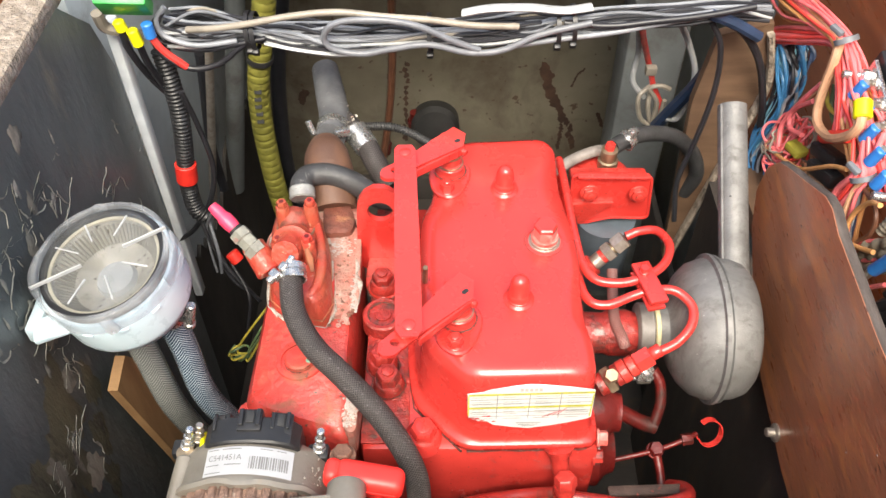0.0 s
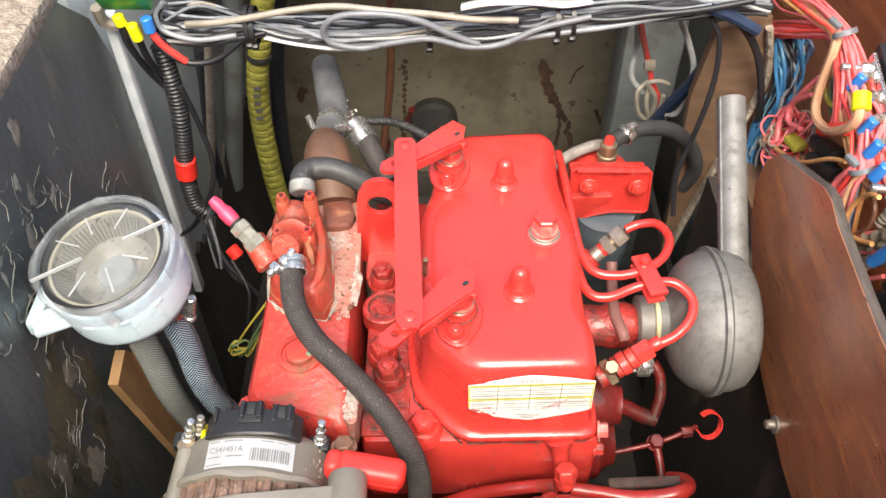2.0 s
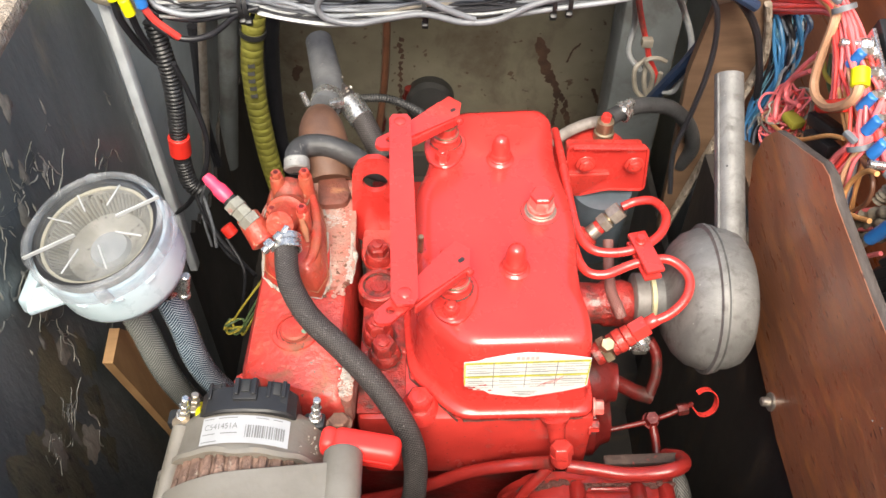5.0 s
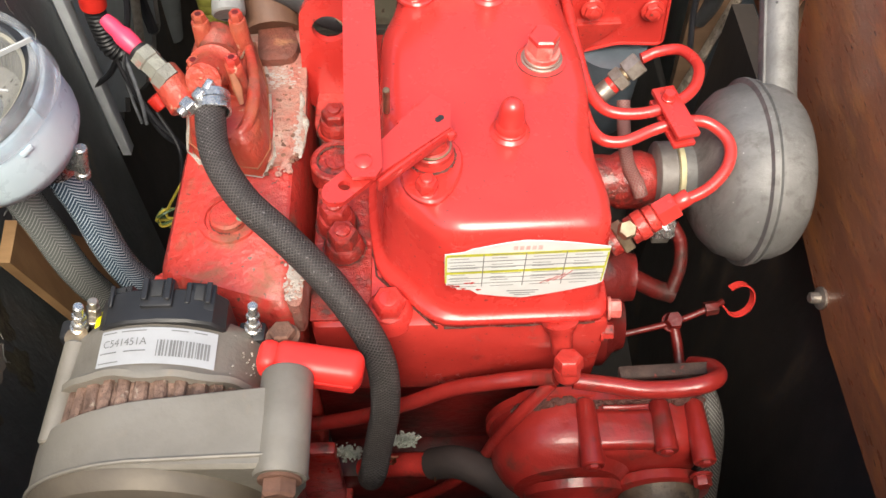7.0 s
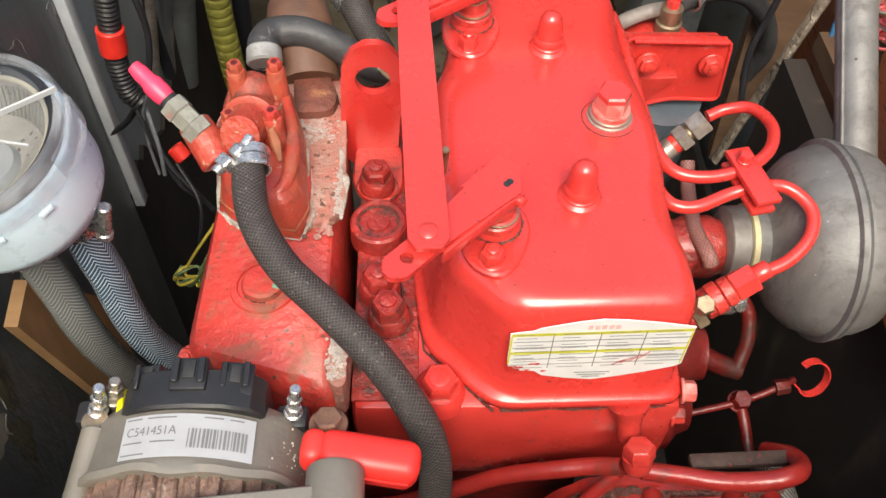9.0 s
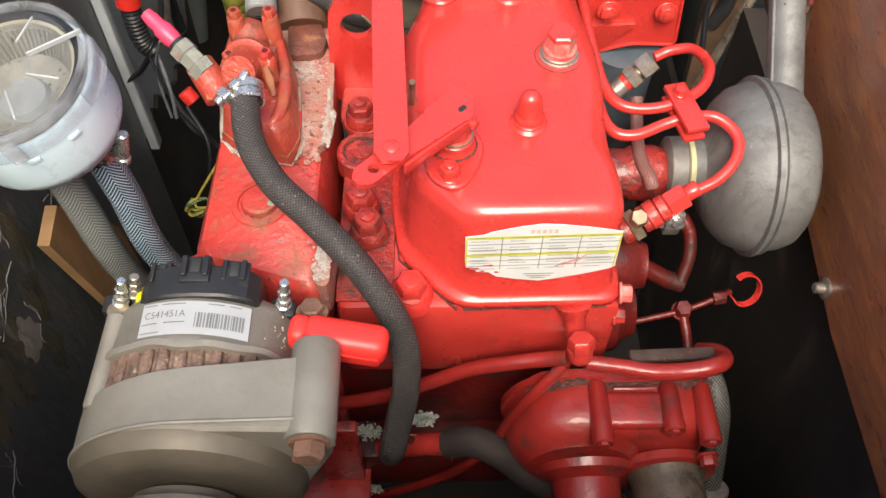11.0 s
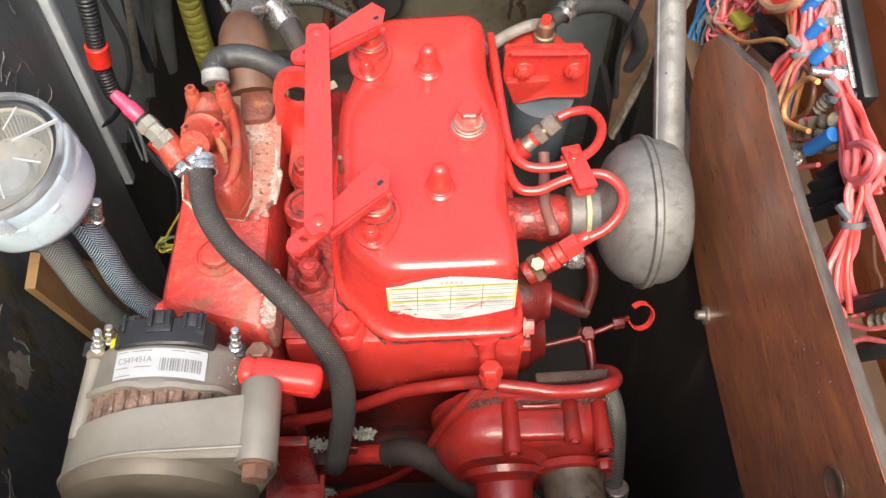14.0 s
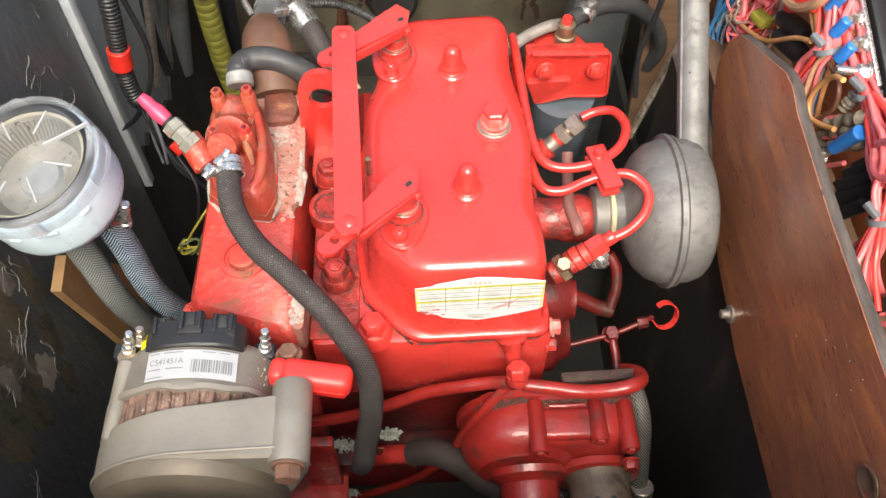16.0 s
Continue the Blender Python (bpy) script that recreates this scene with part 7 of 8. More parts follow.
# corrugated conduit with red tape
conduit = thing("cable_conduit", "black corrugated cable conduit bound with red tape", "conduit")
CP = [(-0.2924, 0.7450, 0.4831), (-0.2893, 0.7400, 0.4548), (-0.2870, 0.7350, 0.4214), (-0.2885, 0.7300, 0.3862), (-0.2953, 0.7280, 0.3376), (-0.2985, 0.7260, 0.3037), (-0.2962, 0.7220, 0.2739), (-0.2874, 0.7200, 0.2624)]
part("sleeve", tube(B(), CP, 0.0098, 14, 6, ribs=0.0007, rib_pitch=0.0046), BLACK_PLASTIC, conduit)
part("tape", rod(B(), (-0.2947, 0.7270, 0.3420), (-0.2978, 0.7265, 0.3160), 0.0124, edge=0.001), TAPE_RED, conduit, "wrap of red tape")
part("tape", rod(B(), (-0.2457, 0.6600, 0.2641), (-0.2376, 0.6550, 0.2539), 0.0080, edge=0.001), TAPE_RED, conduit, "wrap of red tape")
for pts, r, key in (([(-0.2874, 0.7200, 0.2624), (-0.2772, 0.7000, 0.2339), (-0.2623, 0.6800, 0.2150), (-0.2363, 0.6600, 0.1962), (-0.2192, 0.6400, 0.1992)], 0.0024, "black"),
                    ([(-0.2939, 0.7200, 0.2702), (-0.2817, 0.7000, 0.2389), (-0.2607, 0.6800, 0.1937), (-0.2338, 0.6600, 0.1907)], 0.0022, "black"),
                    ([(-0.2774, 0.7300, 0.4404), (-0.2712, 0.7350, 0.3901), (-0.2667, 0.7350, 0.3312), (-0.2786, 0.7300, 0.2812), (-0.3095, 0.7350, 0.2269), (-0.3356, 0.7400, 0.2007)], 0.0032, "black"),
                    ([(-0.2843, 0.7200, 0.2673), (-0.2718, 0.6900, 0.2347), (-0.2712, 0.6800, 0.2045)], 0.0020, "grey"),
                    ([(-0.2520, 0.6700, 0.2317), (-0.2309, 0.6400, 0.2099), (-0.2361, 0.6200, 0.1697)], 0.0020, "black"),
                    ([(-0.2689, 0.7000, 0.2923), (-0.2854, 0.7100, 0.2532), (-0.2848, 0.7000, 0.2236), (-0.2803, 0.6900, 0.1949)], 0.0016, "grey")):
    wire(pts, r, key, key + " thin wire hanging beside the conduit", "wires beside the conduit")
for k in range(4):
    g = random.Random(20 + k)
    c = Vector((-0.2291, 0.5600, 0.2054))
    wire([c + Vector((0.012 * math.cos(a + k), 0.005 * math.sin(a * 2 + k), 0.010 * math.sin(a + k))) for a in (0, 0.9, 1.9, 2.9, 3.9, 4.9)] + [Vector((-0.1640, 0.52 + 0.01 * k, 0.33))],
         0.0013, "yellow" if k % 2 else "green", "yellow and green earth wire curled in a loop", "curled earth wires")

# ---- cable loom across the bay ----
LOOM = [(-0.2765, 0.7450, 0.5081), (-0.2410, 0.7420, 0.5114), (-0.1954, 0.7400, 0.5101), (-0.1503, 0.7380, 0.5061), (-0.1051, 0.7380, 0.5021), (-0.0536, 0.7380, 0.5048), (-0.0080, 0.7380, 0.5061), (0.0432, 0.7380, 0.5075), (0.0883, 0.7380, 0.5127), (0.1218, 0.7380, 0.5167),
        (0.1779, 0.7400, 0.5206), (0.2335, 0.7420, 0.5257), (0.2839, 0.7450, 0.5289), (0.3261, 0.7500, 0.5232)]
bundle(LOOM, 60, [0.019, 0.019, 0.0105, 0.015, 0.0165, 0.0155, 0.0125, 0.015, 0.0145, 0.0115, 0.0125, 0.011, 0.009, 0.010], 0.0018,
       ["grey", "black", "silver", "black", "black", "grey", "silver", "black", "white", "grey", "black", "silver", "black", "dirty_white"], 4, "cable in the loom across the bay", "cables in the loom", 0.30, name="loom_cable")
for pts, r, key, fl in (([(-0.2527, 0.7250, 0.5200), (-0.2230, 0.7200, 0.5246), (-0.1885, 0.7180, 0.5310), (-0.1440, 0.7200, 0.5385), (-0.1003, 0.7220, 0.5410), (-0.0568, 0.7200, 0.5373), (-0.0131, 0.7200, 0.5335), (0.0308, 0.7200, 0.5272), (0.0752, 0.7220, 0.5246)], 0.0034, "dirty_white", 1),
                        ([(0.0371, 0.7160, 0.5012), (0.0089, 0.7140, 0.5144), (-0.0240, 0.7140, 0.5305), (-0.0619, 0.7140, 0.5374), (-0.1002, 0.7140, 0.5349), (-0.1158, 0.7140, 0.5209), (-0.1096, 0.7140, 0.5052), (-0.0810, 0.7140, 0.4986), (-0.0526, 0.7140, 0.5039), (-0.0133, 0.7130, 0.5099), (0.0258, 0.7140, 0.4999), (0.0596, 0.7160, 0.5012), (0.0976, 0.7180, 0.5182), (0.1462, 0.7200, 0.5297)], 0.0033, "grey", 1),
                        ([(-0.1777, 0.7280, 0.5036), (-0.1440, 0.7240, 0.4983), (-0.1045, 0.7220, 0.4943), (-0.0703, 0.7220, 0.4957), (-0.0362, 0.7240, 0.5010)], 0.0052, "white", 0.5),
                        ([(0.0198, 0.7280, 0.5359), (0.0468, 0.7240, 0.5435), (0.0847, 0.7220, 0.5453), (0.1179, 0.7240, 0.5410), (0.1455, 0.7280, 0.5422)], 0.0062, "white", 0.5),
                        ([(-0.2831, 0.7400, 0.5231), (-0.2883, 0.7350, 0.5068), (-0.2756, 0.7300, 0.4982), (-0.2409, 0.7250, 0.4963), (-0.2048, 0.7220, 0.5050), (-0.1761, 0.7240, 0.5103)], 0.0028, "black", 1),
                        ([(-0.2749, 0.7300, 0.5359), (-0.2884, 0.7280, 0.5180), (-0.2842, 0.7240, 0.4929), (-0.2582, 0.7200, 0.4779), (-0.2286, 0.7200, 0.4821), (-0.2027, 0.7220, 0.5010), (-0.1902, 0.7240, 0.5103)], 0.0032, "black", 1),
                        ([(-0.2707, 0.7300, 0.5422), (-0.2815, 0.7280, 0.5277), (-0.2753, 0.7240, 0.5129), (-0.2438, 0.7200, 0.5051), (-0.2041, 0.7220, 0.5090)], 0.0028, "silver", 1),
                        ([(0.1195, 0.7250, 0.5265), (0.1637, 0.7220, 0.5246), (0.2070, 0.7220, 0.5297), (0.2561, 0.7250, 0.5341), (0.3050, 0.7300, 0.5409)], 0.0034, "black", 1),
                        ([(0.0655, 0.7220, 0.5010), (0.1099, 0.7220, 0.5090), (0.1648, 0.7220, 0.5168), (0.2188, 0.7240, 0.5271), (0.2736, 0.7300, 0.5347)], 0.0030, "silver", 1)):
    wire(pts, r, key, key.replace("_", " ") + " cable looping out of the loom", "cables in the loom", "cable", flat=fl, seg=10, name="loom_cable")
for p, q in (((-0.1938, 0.7380, 0.5114), 0.0150), ((-0.1883, 0.7380, 0.5101), 0.0152), ((-0.0125, 0.7360, 0.5075), 0.0165), ((0.1149, 0.7360, 0.5167), 0.0150), ((0.1303, 0.7360, 0.5193), 0.0150)):
    tie = thing("cable_tie", "black nylon cable tie round the loom", "cable tie", "cable ties")
    part("strap", band(B(), p, Vector((1, 0, 0.05)), q + 0.0028, 0.0045, 0.0013, 30), BLACK_PLASTIC, tie)
    part("lock", box(B(), Vector(p) + Vector((0.0, -0.013, -0.0165)), (0.0065, 0.006, 0.008), 0.001, turned(35, 0, 0)), BLACK_PLASTIC, tie)
# green connector with its crimped leads
conn = thing("green_connector", "green plastic connector block with crimped leads", "connector")
part("shell", box(B(), (-0.3024, 0.7150, 0.5564), (0.048, 0.014, 0.034), 0.002, turned(40, 4, 4)), GREEN, conn)
part("print", box(B(), Vector((-0.2977, 0.7065, 0.5581)), (0.018, 0.0012, 0.0022), 0.0, turned(40, 4, 4)), mat("dark_green_print", (0.04, 0.22, 0.06), None, 40, 0.5, bump=0), conn)
for a, b, mt in (((-0.3125, 0.7120, 0.5387), (-0.3103, 0.7120, 0.5274), YELLOW), ((-0.3013, 0.7110, 0.5293), (-0.2984, 0.7110, 0.5113), YELLOW), ((-0.2856, 0.7120, 0.5362), (-0.2849, 0.7120, 0.5197), BLUE)):
    part("crimp", rod(B(), a, b, 0.0058, edge=0.0012, seg=14), mt, conn, "coloured crimp sleeve")
wire([(-0.2851, 0.7120, 0.5210), (-0.2772, 0.7150, 0.5019), (-0.2608, 0.7200, 0.4793)], 0.0038, "red", "red lead from the green connector", "connector leads")
wire([(-0.3110, 0.7120, 0.5286), (-0.3114, 0.7150, 0.5039), (-0.3065, 0.7300, 0.4622), (-0.2943, 0.7400, 0.4289)], 0.0038, "black", "black lead from the green connector", "connector leads")
wire([(-0.2981, 0.7110, 0.5126), (-0.2988, 0.7200, 0.4835), (-0.2956, 0.7350, 0.4439)], 0.0038, "black", "black lead from the green connector", "connector leads")
wire([(-0.3337, 0.7200, 0.5423), (-0.3324, 0.7250, 0.5233), (-0.3192, 0.7300, 0.5154), (-0.3051, 0.7400, 0.5035)], 0.0060, "dirty_white", "dirty white cable beside the green connector", "connector leads")

# hanging leads and white wires at the starboard quarter
for pts, r, key in (([(0.1977, 0.7450, 0.5212), (0.2251, 0.8400, 0.4401), (0.2446, 0.9000, 0.3713), (0.2447, 0.9000, 0.3281), (0.2640, 0.9000, 0.3008)], 0.0036, "white"), 
                    ([(0.1988, 0.7450, 0.5212), (0.2305, 0.8400, 0.4349), (0.2575, 0.9000, 0.3629), (0.2658, 0.9000, 0.3404), (0.2726, 0.9000, 0.3191), (0.2898, 0.9000, 0.2821), (0.2886, 0.9000, 0.2482)], 0.0038, "red"),
                    ([(0.2682, 0.9000, 0.3191), (0.2538, 0.8900, 0.3086), (0.2608, 0.8900, 0.2759), (0.2760, 0.8900, 0.2663), (0.2790, 0.8900, 0.2994), (0.2660, 0.8900, 0.3222), (0.2797, 0.8900, 0.3267), (0.2923, 0.8900, 0.3213)], 0.0032, "dirty_white"),
                    ([(0.2700, 0.9000, 0.3173), (0.2688, 0.8900, 0.2901), (0.2799, 0.8900, 0.2614), (0.2869, 0.8900, 0.2807), (0.2884, 0.8900, 0.3040)], 0.0032, "dirty_white"),
                    ([(0.2359, 0.7450, 0.5251), (0.2629, 0.8100, 0.4674), (0.2898, 0.8600, 0.4152), (0.3067, 0.8600, 0.3748), (0.3085, 0.8600, 0.3407), (0.3013, 0.8600, 0.3003), (0.2859, 0.8600, 0.2975)], 0.0038, "white"),
                    ([(0.2813, 0.8800, 0.2697), (0.2913, 0.8600, 0.3140), (0.3050, 0.8400, 0.3645), (0.3116, 0.8200, 0.4117)], 0.0082, "dark_blue"),
                    ([(0.2718, 0.7450, 0.5134), (0.2835, 0.7400, 0.4934), (0.2905, 0.7400, 0.4548), (0.2888, 0.7350, 0.4137), (0.2808, 0.7300, 0.3615), (0.2705, 0.7200, 0.3185), (0.2720, 0.7000, 0.2734)], 0.0030, "black"),
                    ([(0.2858, 0.7400, 0.5167), (0.3083, 0.7450, 0.5001), (0.3345, 0.7500, 0.4619), (0.3543, 0.7550, 0.4057), (0.3625, 0.7600, 0.3693)], 0.0042, "black"),
                    ([(0.2648, 0.7350, 0.5296), (0.2895, 0.7350, 0.5199), (0.3195, 0.7350, 0.5028)], 0.0060, "dark_blue")):
    wire(pts, r, key, key.replace("_", " ") + " wire hanging in the stern", "wires hanging in the stern")
part_block = single("wire_joint", box(B(), (0.2637, 0.8950, 0.3476), (0.014, 0.010, 0.012), 0.0015), wire_mat("dirty_white"), "small cream plastic wire joint", "connector")
# plywood end board with a raw edge
PB = [(0.2941, 0.7750, 0.4786), (0.3478, 0.7750, 0.4938), (0.3625, 0.7750, 0.4214), (0.3064, 0.7750, 0.1231), (0.2980, 0.7750, 0.1266), (0.2834, 0.7750, 0.3899)]
bm = B()
plate(bm, [(p[0], p[2]) for p in PB], 0.012, Matrix(((1, 0, 0, 0), (0, 0, 1, 0.775), (0, 1, 0, 0), (0, 0, 0, 1))))
eb = tagged(new("end_board"), "brown plywood end board with a pale raw edge", "board")
part("face", bm, PLY_DARK, eb)
part("raw_edge", tube(B(), [(0.3460, 0.7700, 0.4833), (0.3571, 0.7700, 0.4402), (0.3593, 0.7700, 0.4058), (0.3443, 0.7700, 0.3353), (0.3252, 0.7700, 0.2418), (0.3029, 0.7700, 0.1287)], 0.0070, 8, 3, 0.6), PLY_EDGE, eb, "pale raw plywood edge")

# ---- electrical locker behind the wooden panel ----
PAN = [(-0.099, 0.302), (0.36, 0.303), (0.45, 0.318), (0.52, 0.355), (0.572, 0.398), (0.588, 0.43), (0.584, 0.462), (0.566, 0.486), (0.545, 0.497), (0.515, 0.511),
       (0.478, 0.529), (0.462, 0.531), (0.44, 0.525), (0.35, 0.519), (0.25, 0.518), (-0.099, 0.516)]
panel = tagged(new("wooden_panel"), "worn varnished mahogany plywood panel with a rounded end", "panel")
bm = B()
mp = Matrix(((0, 0, 1, 0.300), (1, 0, 0, 0), (0, 1, 0, 0), (0, 0, 0, 1)))
plate(bm, PAN, 0.0007, mp)
part("veneer", bm, MAHOGANY, panel, "brown varnished veneer, worn orange in places")
bm = B()
mp2 = Matrix(((0, 0, 1, 0.3009), (1, 0, 0, 0), (0, 1, 0, 0), (0, 0, 0, 1)))
plate(bm, [(y + 0.0004, z + 0.0006) for y, z in PAN], 0.0080, mp2, 0.0012)
part("core", bm, mat("scuffed_plywood_edge", (0.040, 0.029, 0.025), (0.115, 0.095, 0.083), 70, 0.8, bump=0.8, bscale=260, stretch=(1, 0.25, 1), depth=0.002), panel, "scuffed grey-brown plywood edge")
bm = B()
lathe(bm, (0.2995, 0.392, 0.317), (-1, 0, 0.1), [(0, 0.0085), (0.002, 0.0085), (0.003, 0.0045), (0.009, 0.0042), (0.010, 0.003)], 18)
part("screw", bm, STEEL, panel, "plated screw and cup washer")
bm = B()
lathe(bm, (0.2995, 0.190, 0.460), (-1, 0, 0), [(0, 0.0125), (0.001, 0.0125), (0.0015, 0.0105), (0.0008, 0.0095), (0.0009, 0.0)], 26)
part("finger_hole", bm, BRASS, panel, "round brass-lined finger hole")
g = random.Random(12)
for k in range(9):
    y, z = g.uniform(0.24, 0.32), g.uniform(0.42, 0.50)
    part("paint_fleck", lathe(B(), (0.2998, y, z), (-1, 0, 0), [(0, g.uniform(0.0003, 0.0007)), (0.0003, 0.0003)], 7), PAPER, panel)

G = "wires in the electrical locker"


def lw(pts, r, key, label="wire in the electrical locker"):
    return wire(pts, r, key, key.replace("_", " ") + " " + label, G)


# pink and red feed wires over the top, through the tie and down the locker
bundle([(0.3750, 0.8499, 0.4953), (0.3750, 0.7878, 0.5093), (0.3780, 0.7296, 0.5222), (0.3800, 0.6896, 0.5285), (0.3820, 0.6617, 0.5190), (0.3830, 0.6276, 0.5060), (0.3840, 0.5939, 0.4940), (0.3850, 0.5628, 0.4811)], 34, [0.013, 0.012, 0.010, 0.008, 0.012, 0.018, 0.019, 0.018], 0.0018,
       ["pink", "red", "pink", "tan", "orange", "red", "pink"], 31, "wire tied in the electrical locker", G, 0.25)
bundle([(0.3650, 0.8506, 0.4177), (0.3700, 0.8081, 0.4534), (0.3750, 0.7493, 0.4932), (0.3800, 0.6973, 0.5245), (0.3800, 0.6677, 0.5210), (0.3780, 0.6318, 0.5092), (0.3750, 0.6083, 0.4818)], 16, [0.012, 0.011, 0.009, 0.007, 0.010, 0.014, 0.014], 0.0018,
       ["red", "pink", "red", "orange", "pink"], 32, "wire tied in the electrical locker", G, 0.25)
bundle([(0.3700, 0.8524, 0.4868), (0.3720, 0.8001, 0.4913), (0.3760, 0.7473, 0.5152), (0.3800, 0.6943, 0.5266)], 11, [0.010, 0.009, 0.008, 0.007], 0.0018, ["pink", "orange", "red", "tan"], 33, "wire tied in the electrical locker", G, 0.3)
# blue and black wires
bundle([(0.3850, 0.8075, 0.4509), (0.3850, 0.7884, 0.4419), (0.3850, 0.7661, 0.4280), (0.3800, 0.7625, 0.3997), (0.3750, 0.7608, 0.3645), (0.3700, 0.7464, 0.3297), (0.3700, 0.7350, 0.2951)], 26, [0.021, 0.019, 0.016, 0.013, 0.013, 0.015, 0.016], 0.0019,
       ["blue", "light_blue", "black", "white", "dark_blue", "light_blue", "black", "blue", "silver", "dark_blue"], 34, "wire in the electrical locker", G, 0.35)
bundle([(0.3850, 0.7984, 0.4571), (0.3850, 0.7808, 0.4473), (0.3850, 0.7723, 0.4234), (0.3800, 0.7689, 0.3947), (0.3750, 0.7717, 0.3511), (0.3700, 0.7432, 0.3148)], 10, [0.020, 0.018, 0.016, 0.013, 0.013, 0.015], 0.0024,
       ["dark_blue", "black", "light_blue", "blue", "black"], 35, "wire in the electrical locker", G, 0.35)
# nest of looped pink wires
gn = random.Random(41)
for k in range(46):
    c = Vector((0.3750, 0.7046, 0.3853)) + Vector((gn.uniform(-0.010, 0.014), gn.uniform(-0.012, 0.012), gn.uniform(-0.014, 0.014)))
    ra, rb2, ph = gn.uniform(0.010, 0.030), gn.uniform(0.008, 0.020), gn.uniform(0, 6.28)
    tl = gn.uniform(-0.6, 0.6)
    pts = []
    for i in range(9):
        a = ph + i * gn.uniform(0.55, 0.8)
        pts.append(c + Vector((gn.uniform(-0.003, 0.003) + 0.012 * math.sin(a + tl), ra * math.cos(a), rb2 * math.sin(a))))
    lw(pts, 0.0014, ("pink", "pink", "red", "tan", "dirty_white", "pink")[k % 6])
for pts, r, key in (([(0.3600, 0.6984, 0.3389), (0.3620, 0.6977, 0.3816), (0.3640, 0.7124, 0.4088), (0.3660, 0.6940, 0.4537), (0.3680, 0.6736, 0.4903)], 0.0030, "pink"),
                    ([(0.3620, 0.7063, 0.3226), (0.3630, 0.7011, 0.3662), (0.3650, 0.7158, 0.3981), (0.3670, 0.7004, 0.4413), (0.3690, 0.6764, 0.4814)], 0.0026, "tan"),
                    ([(0.3650, 0.6710, 0.4718), (0.3650, 0.7023, 0.4361), (0.3650, 0.6971, 0.4177), (0.3650, 0.6665, 0.4321)], 0.0026, "pink"),
                    ([(0.3720, 0.6785, 0.5386), (0.3680, 0.6671, 0.5214), (0.3660, 0.6631, 0.4984), (0.3640, 0.6550, 0.4741), (0.3620, 0.6373, 0.4676), (0.3620, 0.6109, 0.4761), (0.3620, 0.5861, 0.4987), (0.3640, 0.5788, 0.5146), (0.3660, 0.5841, 0.5247)], 0.0046, "tan"),
                    ([(0.3600, 0.7157, 0.3724), (0.3580, 0.6664, 0.3977), (0.3570, 0.6269, 0.4220), (0.3580, 0.5844, 0.4641), (0.3600, 0.5608, 0.4816)], 0.0022, "orange"),
                    ([(0.3800, 0.6884, 0.4792), (0.3800, 0.6659, 0.4689), (0.3800, 0.6371, 0.4782)], 0.0024, "yellow"), ([(0.3830, 0.6779, 0.4872), (0.3830, 0.6652, 0.4659), (0.3830, 0.6432, 0.4592)], 0.0024, "green")):
    lw(pts, r, key)
single("tape_wrap", rod(B(), (0.3660, 0.6291, 0.4612), (0.3660, 0.5884, 0.4967), 0.0064, edge=0.002, seg=14), TAPE_RED, "red tape wrapped round a thick cable", "tape")
crimp = single("ring_terminal", rod(B(), (0.3660, 0.5816, 0.5224), (0.3680, 0.5957, 0.5311), 0.0080, edge=0.0012, seg=18), YELLOW, "yellow insulated ring terminal", "terminal")
single("fuse_holder", box(B(), (0.3720, 0.6796, 0.4024), (0.016, 0.022, 0.010), 0.003, turned(0, 0, 20)), mat("dull_yellow_plastic", (0.42, 0.38, 0.05), None, 40, 0.5, bump=0.05), "dull yellow inline fuse holder", "fuse holder")
for p in ((0.3780, 0.6282, 0.4390), (0.3740, 0.6149, 0.4275)):
    h = thing("fuse_socket", "black plastic inline fuse socket among the wires", "fuse socket", "inline fuse sockets")
    part("body", box(B(), p, (0.016, 0.046, 0.014), 0.003, turned(-18, 0, 8)), BLACK_PLASTIC, h)
    part("rib", box(B(), Vector(p) + Vector((-0.004, -0.004, 0.007)), (0.006, 0.030, 0.003), 0.001, turned(-18, 0, 8)), BLACK_PLASTIC, h)
for p, d in (((0.3750, 0.6737, 0.5406), (0.2, -0.4, -0.5)), ((0.3720, 0.5515, 0.4798), (0.2, -0.5, -0.6)), ((0.3750, 0.3906, 0.4580), (0.1, -0.5, -0.6)), ((0.3850, 0.4940, 0.4855), (0.1, -0.4, -0.6))):
    tie = thing("cable_tie", "grey nylon cable tie round pink wires", "cable tie", "cable ties")
    part("strap", band(B(), p, Vector(d), 0.0098, 0.005, 0.0013, 24), wire_mat("grey"), tie)
    part("lock", box(B(), Vector(p) + Vector((-0.010, 0.004, 0.008)), (0.006, 0.014, 0.005), 0.001, turned(10, 0, 30)), wire_mat("grey"), tie)
# second run of pink wires below the tie
bundle([(0.3850, 0.5854, 0.4981), (0.3780, 0.5673, 0.4893), (0.3730, 0.5530, 0.4784), (0.3700, 0.5577, 0.4499), (0.3680, 0.5613, 0.4221), (0.3660, 0.5591, 0.3873)], 8, [0.014, 0.010, 0.0075, 0.010, 0.012, 0.012], 0.0028, ["pink", "red", "pink", "pink"], 51, "wire in the electrical locker", G, 0.3)
bundle([(0.3730, 0.5485, 0.4812), (0.3710, 0.5456, 0.4647), (0.3690, 0.5334, 0.4361), (0.3670, 0.5121, 0.4006), (0.3600, 0.4680, 0.3993)], 6, [0.006, 0.007, 0.008, 0.010, 0.010], 0.0022, ["pink", "tan", "orange", "silver", "dark_blue"], 52, "wire in the electrical locker", G, 0.35)
